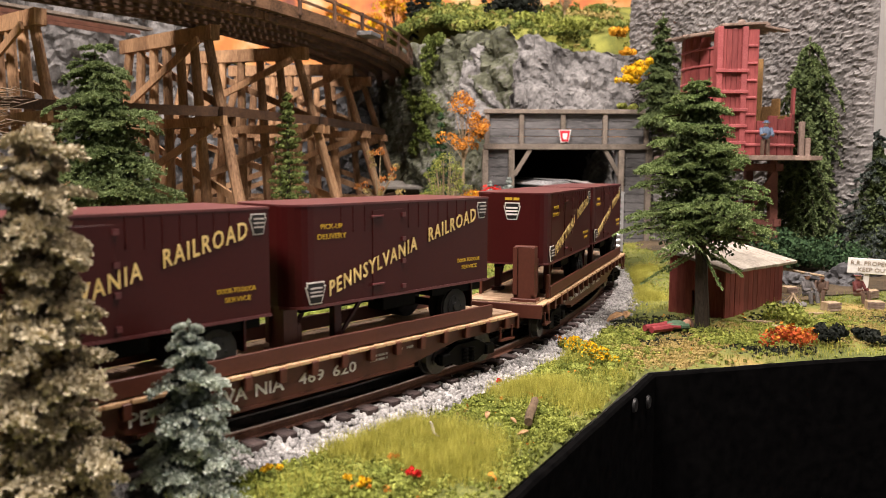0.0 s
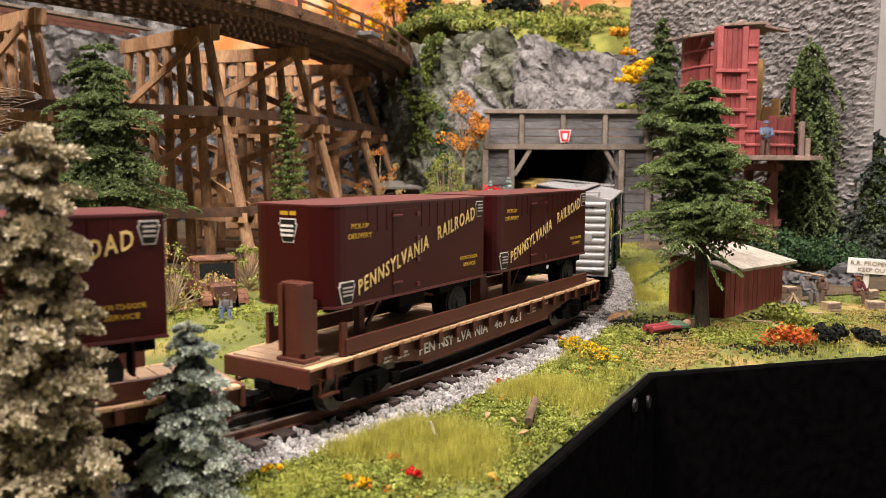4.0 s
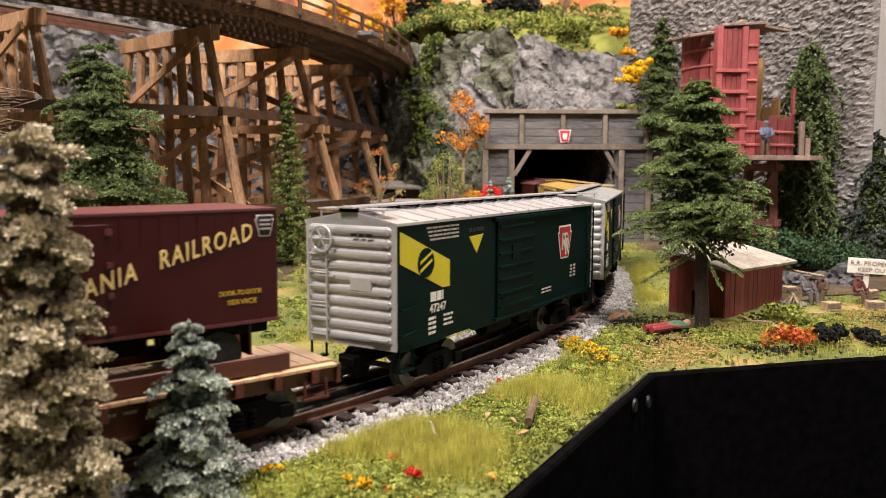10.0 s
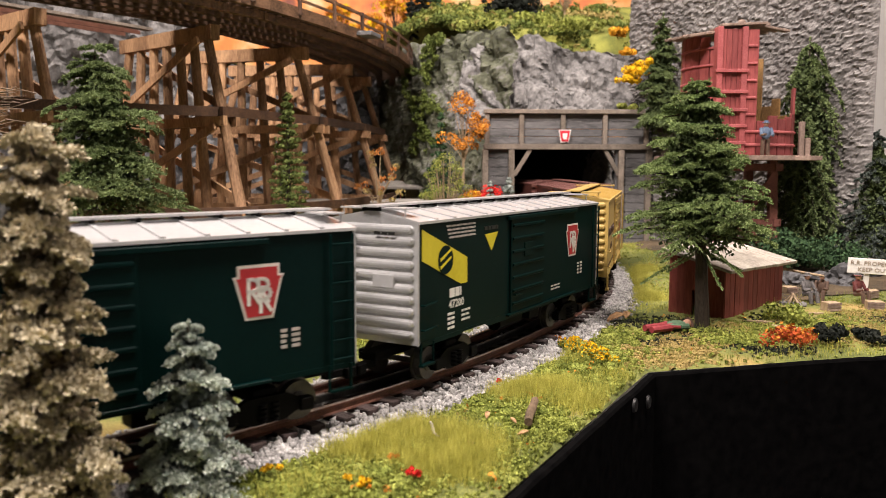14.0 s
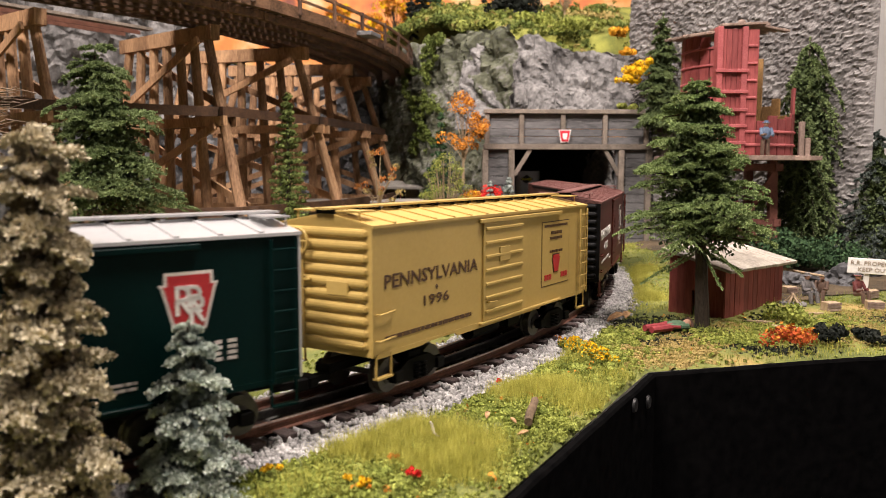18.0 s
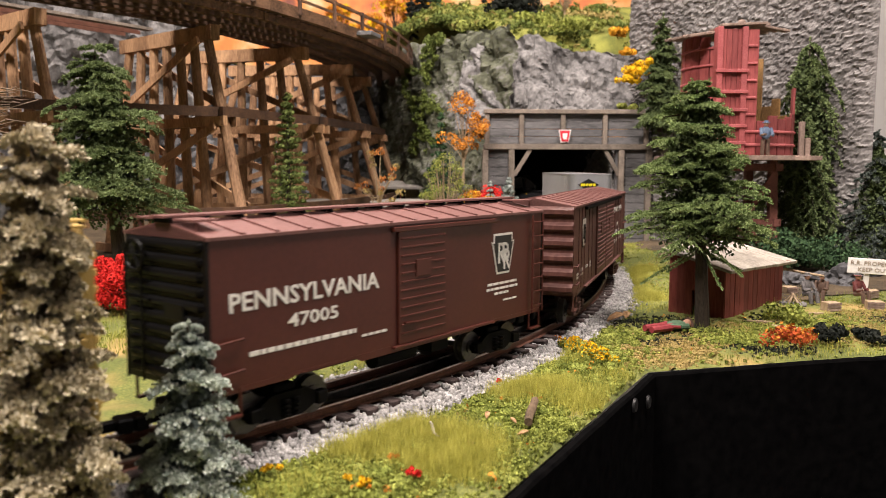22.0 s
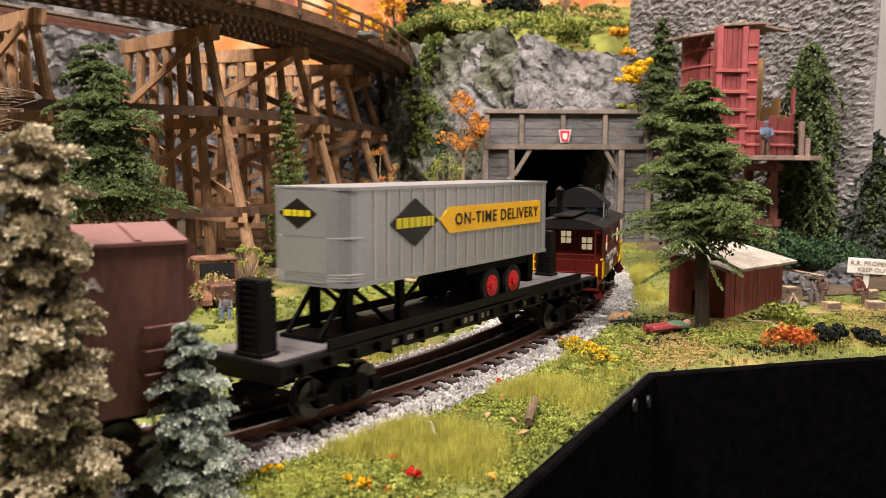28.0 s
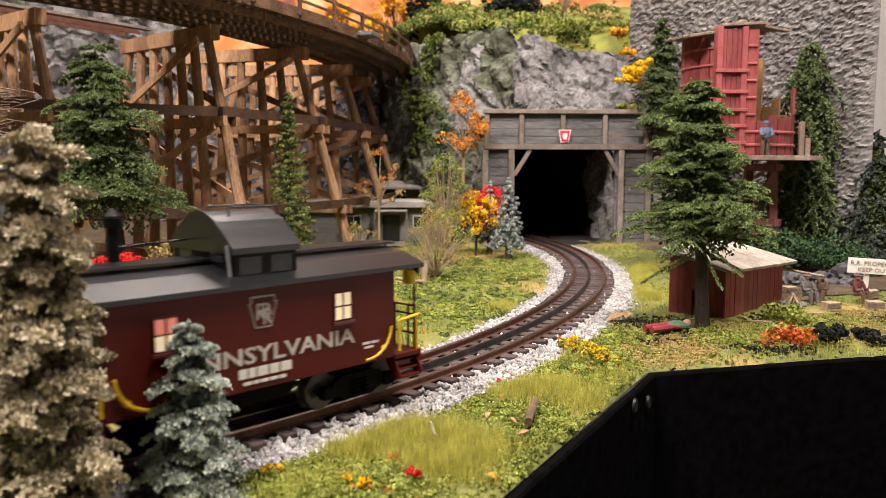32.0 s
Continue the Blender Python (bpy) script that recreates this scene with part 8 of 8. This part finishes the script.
DARK_SPOTS = [(0.155, 0.626), (0.184, 0.649), (0.189, 0.605), (0.212, 0.585), (0.153, 0.566), (0.195, 0.585), (0.236, 0.537), (0.215, 0.549), (0.30, 0.62), (0.36, 0.64), (0.34, 0.78)]


def round_spots(spots, spread, n, seed):
    """Places heaped round the given spots."""
    rng = np.random.default_rng(seed)
    c = np.array(spots)[rng.integers(0, len(spots), n)]
    p = c + rng.normal(size=(n, 2)) * spread
    ok = np.array([abs(off_track(a, b)) > 0.047 and inside(a, b) > 0.0008 for a, b in p])
    return p[ok, 0], p[ok, 1]


def blades(name, boxes, n, key, label, seed, length, width, thresh, freq, lean=0.5, spots=None, spread=0.014, extra=0):
    X, Y = [], []
    for i, (bx, share) in enumerate(boxes):
        x, y, rng = scatter(int(n * share), bx, seed + i)
        X.append(x), Y.append(y)
    x, y = np.concatenate(X), np.concatenate(Y)
    rng = np.random.default_rng(seed + 99)
    p = patches(x, y, freq, seed * 0.37)
    ok = p > thresh
    x, y, p = x[ok], y[ok], p[ok]
    if spots:
        sx, sy = round_spots(spots, spread, extra, seed + 5)
        x, y, p = np.concatenate([x, sx]), np.concatenate([y, sy]), np.concatenate([p, np.full(len(sx), thresh + 0.2)])
    z = np.array([ground_z(a, b) for a, b in zip(x, y)])
    m = len(x)
    an = rng.uniform(0, 6.283, m)
    hgt = length * rng.uniform(0.5, 1.2, m) * np.clip((p - thresh) * 4 + 0.45, 0.4, 1.2)
    ln = lean * hgt * rng.uniform(0.2, 1.1, m)
    w = width * rng.uniform(0.7, 1.3, m)
    dx, dy = np.cos(an), np.sin(an)
    bn = an + rng.uniform(-1.5, 1.5, m)
    a = np.c_[x - dy * w, y + dx * w, z - 0.0004]
    b = np.c_[x + dy * w, y - dx * w, z - 0.0004]
    c = np.c_[x + np.cos(bn) * ln, y + np.sin(bn) * ln, z + hgt]
    V = np.stack([a, b, c], 1).reshape(-1, 3)
    return tagged(fast(name, V, np.arange(m * 3).reshape(m, 3), FOLIAGE[key]), label, "grass", kind="stuff")


FRONT = (-0.12, 0.14, 0.27, 0.60)
RIGHT = (0.10, 0.46, 0.50, 1.25)
LEFTB = (-0.55, 0.14, 0.50, 1.22)
blades("static_grass", [(FRONT, 0.55), (RIGHT, 0.30), (LEFTB, 0.45)], 90000, "lime", "yellow-green static grass tufts", 3, 0.0074, 0.00013, 0.16, 13, spots=LIME_SPOTS, spread=0.0085, extra=42000)
blades("fine_grass", [(FRONT, 0.4), (RIGHT, 0.4), (LEFTB, 0.7)], 60000, "turf_green", "short green static grass", 7, 0.0040, 0.00025, -0.12, 17)


def foam(name, boxes, n, key, label, seed, thresh, freq, size, rise, per=14, spots=None, spread=0.010, extra=0):
    X, Y = [], []
    for i, (bx, share) in enumerate(boxes):
        x, y, rng = scatter(int(n * share), bx, seed + i, 0.049)
        X.append(x), Y.append(y)
    x, y = np.concatenate(X), np.concatenate(Y)
    p = patches(x, y, freq, seed * 0.53)
    ok = p > thresh
    x, y, p = x[ok], y[ok], p[ok]
    if spots:
        sx, sy = round_spots(spots, spread, extra, seed + 5)
        x, y, p = np.concatenate([x, sx]), np.concatenate([y, sy]), np.concatenate([p, np.full(len(sx), thresh + 0.25)])
    rng = np.random.default_rng(seed + 7)
    z = np.array([ground_z(a, b) for a, b in zip(x, y)]) + rise * np.clip((p - thresh) * 3, 0.1, 1) * rng.uniform(0.1, 1.0, len(x))
    C = np.c_[x, y, z]
    P = clumps(C, np.full(len(x), size * 2.6), per, rng, 0.75, 0.5)
    V, F = flakes(P, size, rng, 1.0, (P - np.repeat(C, per, 0)) / (size * 2.6))
    return tagged(fast(name, V, F, FOLIAGE[key]), label, "ground cover", kind="stuff")


foam("foam_turf", [(FRONT, 0.55), (RIGHT, 0.45), (LEFTB, 0.45)], 6500, "turf_green", "clumps of green foam ground cover", 12, 0.0, 15, 0.00055, 0.0035, 20, spots=FOAM_SPOTS, spread=0.013, extra=5200)
foam("light_turf", [(FRONT, 0.4), (RIGHT, 0.5), (LEFTB, 0.6)], 4200, "light_green", "clumps of light green foam ground cover", 15, 0.08, 18, 0.0005, 0.003, 20)
foam("straw_turf", [(RIGHT, 1.2), (FRONT, 0.2), (LEFTB, 0.3)], 3000, "straw", "straw coloured foam ground cover", 18, 0.15, 14, 0.0004, 0.0012, spots=STRAW_SPOTS, spread=0.014, extra=6500)
# black flakes: dark litter, and ground shade put into the same colour
foam("dark_litter", [((0.11, 0.30, 0.57, 0.66), 0.8), ((0.26, 0.46, 0.56, 0.80), 0.8)], 1300, "black_leaf", "dark litter on the ground, black also for the shade there", 21, 0.25, 24, 0.00055, 0.001, 10, spots=DARK_SPOTS, spread=0.011, extra=1800)
foam("leaf_litter", [(FRONT, 0.5), (RIGHT, 0.5), (LEFTB, 0.5)], 420, "orange_leaf", "fallen orange leaves", 24, 0.12, 20, 0.0009, 0.004, 4)


def mounds(name, spots, spread, n, key, label, seed, r0, r1, per, flake):
    """Low rounded heaps of leafy foam round the given spots."""
    rng = np.random.default_rng(seed)
    x, y = round_spots(spots, spread, n, seed)
    m = len(x)
    z = np.array([ground_z(a, b) for a, b in zip(x, y)])
    r = rng.uniform(r0, r1, m)
    d = unit(rng, m * per)
    d[:, 2] = np.abs(d[:, 2])
    rr = np.repeat(r, per)[:, None] * (0.88 + 0.16 * rng.uniform(0, 1, (m * per, 1)))
    P = np.repeat(np.c_[x, y, z], per, 0) + d * rr * np.array([1, 1, 0.62])
    P += 0.12 * np.repeat(r, per)[:, None] * np.sin(P * 2600)
    a, b, c = EDGE
    d1, d2 = (b - a).normalized(), (c - b).normalized()
    s1 = (P[:, 0] - a.x) * -d1.y + (P[:, 1] - a.y) * d1.x
    s2 = (P[:, 0] - b.x) * -d2.y + (P[:, 1] - b.y) * d2.x
    ok = np.maximum(s1, s2) > 0.0
    P, d = P[ok], d[ok]
    V, F = flakes(P, flake, rng, 1.0, d)
    return tagged(fast(name, V, F, FOLIAGE[key]), label, "ground cover", kind="stuff")


LEAFY_SPOTS = [(-0.062, 0.310), (-0.052, 0.305), (-0.040, 0.302), (-0.046, 0.318), (-0.030, 0.312), (0.031, 0.410), (0.040, 0.425), (0.024, 0.398), (0.052, 0.438), (0.062, 0.455), (0.070, 0.449), (0.080, 0.470), (0.093, 0.488), (0.105, 0.515), (0.113, 0.534), (0.070, 0.490), (0.058, 0.480), (0.046, 0.380), (0.055, 0.400), (0.075, 0.505)]
mounds("verge_mounds", LEAFY_SPOTS, 0.0075, 380, "leaf_green", "low heaps of leafy green foam", 99, 0.0018, 0.0044, 260, 0.00080)
mounds("leafy_mounds", FOAM_SPOTS, 0.012, 240, "turf_green", "low heaps of leafy green foam", 91, 0.0020, 0.0045, 260, 0.00078)
mounds("pale_mounds", FOAM_SPOTS + LIME_SPOTS, 0.016, 130, "light_green", "low heaps of pale green foam", 92, 0.0018, 0.0040, 300, 0.00055)
mounds("straw_mounds", [(0.150, 0.505), (0.140, 0.515), (0.160, 0.515), (0.172, 0.525), (0.135, 0.55), (0.29, 0.60), (0.31, 0.61)], 0.009, 120, "straw", "low heaps of ochre foam", 191, 0.0018, 0.0036, 260, 0.00055)

BACK_SPOTS = [(0.010, 0.70), (0.034, 0.655), (0.048, 0.63), (-0.008, 0.66), (0.075, 0.755), (0.02, 0.64), (0.05, 0.72), (-0.03, 0.64), (0.00, 0.74), (0.03, 0.80), (0.06, 0.86), (0.085, 0.93), (0.095, 1.0), (0.07, 1.02), (0.05, 0.95), (0.0, 0.85), (-0.04, 0.80), (-0.08, 0.78), (0.02, 0.90), (0.10, 0.95), (0.04, 1.02), (-0.06, 0.74), (-0.03, 0.78), (-0.09, 0.70), (0.02, 0.86), (-0.12, 0.72), (0.03, 0.96), (-0.16, 0.72), (-0.02, 0.93), (-0.09, 0.86), (-0.15, 0.64), (-0.2, 0.66)]
mounds("back_bushes", BACK_SPOTS, 0.024, 380, "moss_leaf", "low dark green foam bushes in the meadow", 98, 0.002, 0.006, 220, 0.0009)
mounds("back_mounds", BACK_SPOTS, 0.021, 480, "leaf_green", "low heaps of leafy green foam", 97, 0.002, 0.006, 220, 0.0009)


def cliff_moss():
    """A green swath of moss down the cliff beside the portal."""
    rng = np.random.default_rng(66)
    n = 520
    u, z = rng.uniform(0, 1, n), 0.35 - 0.20 * rng.uniform(0, 1, n) ** 1.2
    x = -0.062 + 0.050 * u + 0.012 * np.sin(z * 40)
    y = 1.45 - (x + 0.06) * 1.286 - 0.018 + 0.05 * (z / 0.35)
    C = np.c_[x, y, z]
    C = C[np.array([fbm(a * 30, c * 30, 3) > -0.05 for a, _, c in C])]
    P = clumps(C, np.full(len(C), 0.0052), 26, rng, 0.9, 0.4)
    V, F = flakes(P, 0.0019, rng)
    tagged(fast("cliff_moss", V, F, FOLIAGE["moss_leaf"]), "green moss clinging to the rock cliff", "moss", kind="stuff")


cliff_moss()


def hill_cover():
    """Foam turf over the hilltop."""
    rng = np.random.default_rng(61)
    for key, n, size, name in (("hill_green", 900, 0.0022, "hill_turf"), ("light_green", 160, 0.0022, "hill_bushes"), ("moss_leaf", 600, 0.0026, "hill_moss"), ("straw", 160, 0.0020, "hill_straw")):
        x, y = rng.uniform(-0.15, 0.36, n), 1.39 + 0.45 * rng.uniform(0, 1, n) ** 1.5
        y = np.maximum(y, np.interp(x, [-0.14, -0.115, -0.06, 0.01, 0.085, 0.2], [1.74, 1.68, 1.54, 1.45, 1.385, 1.372]) + 0.01)
        keep = np.array([fbm(a * 16, b * 16, len(name)) > -0.08 for a, b in zip(x, y)])
        x, y = x[keep], y[keep]
        z = np.array([hill_z(a, b) + 0.014 * fbm(a * 7, b * 7, 3) for a, b in zip(x, y)]) + rng.uniform(0, 0.012, len(x))
        C = np.c_[x, y, z]
        P = clumps(C, np.full(len(x), size * 2.8), 16, rng, 0.8, 0.5)
        V, F = flakes(P, size, rng, 1.0, (P - np.repeat(C, 16, 0)) / (size * 2.8))
        tagged(fast(name, V, F, FOLIAGE[key]), "foam ground cover on the grassy hilltop", "ground cover", kind="stuff")


hill_cover()

# small coloured tufts on the front verge
for i, (x, y, r, key, lab) in enumerate(((-0.0690, 0.3130, 0.0036, "yellow_leaf", "yellow"), (-0.0365, 0.302, 0.0020, "yellow_leaf", "yellow"), (-0.0125, 0.3030, 0.0032, "red_leaf", "red"), (-0.021, 0.325, 0.0022, "orange_leaf", "orange"), (0.032, 0.452, 0.0020, "red_leaf", "red"), (0.082, 0.566, 0.003, "orange_leaf", "orange"), (-0.030, 0.2985, 0.0026, "yellow_leaf", "yellow"))):
    bush(x, y, gz(x, y) + 0.003, r, r * 1.3, key, lab + " flower tuft in the grass", 80 + i, n=5, per=40, flake=0.0005, name="flower_tuft", group="flower tufts")


def log(x, y, z, turn, tilt, length, r, label, mat):
    bm = B()
    k = 6
    for i in range(k):
        a, b = i / k, (i + 1) / k
        rod(bm, (length * a, 0.0005 * math.sin(5 * a), 0.0004 * math.cos(7 * a)), (length * b, 0.0005 * math.sin(5 * b), 0.0004 * math.cos(7 * b)), r * (1 - 0.1 * math.sin(9 * a)), r * (1 - 0.1 * math.sin(9 * b)), n=10)
    ob = part("log", bm, M[mat], m=pose(x, y, z, 0, -tilt, turn))
    return tagged(ob, label, "log", "logs and stumps")


M["log_brown"] = surface("mid_brown_bark", (0.045, 0.030, 0.017), (0.15, 0.10, 0.058), 120, 0.9, 0.0005, 700, stretch=(0.4, 1, 1))
log(0.0405, 0.368, gz(0.04, 0.37) + 0.0045, 78, 6, 0.027, 0.0021, "short brown log lying in the grass", "log_brown")
log(-0.020, 0.830, gz(-0.02, 0.83), 60, 80, 0.024, 0.0034, "broken tan tree stump", "pale_bark")
log(-0.020, 0.825, gz(-0.02, 0.825) + 0.003, 170, 5, 0.030, 0.0020, "fallen tan branch in the grass", "pale_bark")
log(-0.002, 0.352, gz(0, 0.352) + 0.004, 110, 15, 0.012, 0.0007, "pale wood splinter in the grass", "pale_board")


def leaf_scrap(x, y, turn, s, mat, label):
    bm = B()
    pts = [(-1, -0.1), (-0.4, 0.35), (0.3, 0.45), (1, 0.05), (0.45, -0.4), (-0.3, -0.35)]
    vs = [bm.verts.new((p[0] * s, p[1] * s, 0.2 * s * math.sin(p[0] * 2 + 1))) for p in pts]
    vs2 = [bm.verts.new(v.co + Vector((0, 0, 0.0005))) for v in vs]
    bm.faces.new(vs[::-1]), bm.faces.new(vs2)
    for i in range(6):
        j = (i + 1) % 6
        bm.faces.new((vs[i], vs[j], vs2[j], vs2[i]))
    tagged(part("leaf_scrap", bm, M[mat], m=pose(x, y, gz(x, y) + 0.0035, 12, -10, turn)), label, "leaf", "dry leaves on the ground")


M["dry_leaf"] = surface("dry_tan_leaf", (0.24, 0.13, 0.06), (0.42, 0.26, 0.13), 150, 0.8, 0.0002, 700)
leaf_scrap(0.140, 0.640, 20, 0.010, "dry_leaf", "curled tan leaf on the verge")
leaf_scrap(0.152, 0.655, 70, 0.007, "dry_leaf", "curled tan leaf on the verge")
leaf_scrap(0.012, 0.345, 40, 0.0034, "dry_leaf", "curled tan leaf on the verge")
leaf_scrap(0.034, 0.375, 120, 0.0026, "dry_leaf", "curled tan leaf on the verge")
leaf_scrap(0.022, 0.385, 75, 0.0030, "dry_leaf", "curled tan leaf on the verge")
leaf_scrap(0.037, 0.357, 10, 0.0028, "dry_leaf", "curled tan leaf on the verge")


def snaps():
    a, b = EDGE[0], EDGE[1]
    d = (b - a).normalized()
    q = Vector((d.y, -d.x))
    for u, z in ((0.836, -0.0055), (0.866, -0.0115)):
        p = a + d * u + q * 0.0055
        bm = B()
        rod(bm, (0, 0, 0), (0, 0, 0.0014), 0.0042, 0.0036, n=20)
        rod(bm, (0, 0, 0.001), (0, 0, 0.0016), 0.0016, 0.0012, n=12)
        tagged(part("snap_fastener", bm, M["snap"], m=Matrix.Translation((p.x, p.y, z)) @ Vector((q.x, q.y, 0)).to_track_quat("Z", "Y").to_matrix().to_4x4()), "dark metal snap fastener on the black cloth", "fastener", "snap fasteners")


M["snap"] = surface("dark_snap_metal", (0.03, 0.03, 0.03), (0.07, 0.07, 0.07), 100, 0.35, 0, 500, metal=0.7)
snaps()


def brush_pile():
    """Dead grey brushwood heaped on a rock at the left end."""
    rng = np.random.default_rng(31)
    h = holder("brush_pile", pose(-0.430, 0.745, 0.0), "heap of grey dead brushwood on a dark rock", "brush pile")
    bm = B()
    bmesh.ops.create_icosphere(bm, subdivisions=4, radius=1, matrix=Matrix.LocRotScale((0, 0, 0.075), None, (0.040, 0.035, 0.10)))
    for v in bm.verts:
        v.co += v.co.normalized() * 0.02 * fbm(v.co.x * 25, v.co.y * 25, v.co.z * 25)
    part("boulder", bm, M["dark_rock"], h)
    bm = B()
    for i in range(260):
        a = rng.uniform(0, 6.28)
        p = Vector((rng.normal() * 0.022, rng.normal() * 0.022 - 0.02, 0.12 + rng.uniform(0, 0.075)))
        dd = Vector((math.cos(a), math.sin(a) * 0.6, rng.uniform(-0.5, 0.25))).normalized()
        rod(bm, p, p + dd * rng.uniform(0.012, 0.036), 0.0007, 0.0002, n=4, caps=False)
    tagged(part("brushwood", bm, FOLIAGE["dry_twig"], h), kind="stuff")


brush_pile()


def car_pose(angle, half, shift):
    r = math.sqrt(R * R - half * half) + shift
    return pose(CX + r * math.cos(angle), CY + r * math.sin(angle), ZR, 0, 0, math.degrees(angle) + 90)


def motions():
    """The train rolls out of the tunnel along the circle, gathering speed."""
    for car, angle, half, shift in TRAIN:
        rows = []
        for i in range(65):
            t = i * 0.5
            rows.append((t, car_pose(angle + turn_at(t), half, shift)))
        walk(car, rows)


motions()
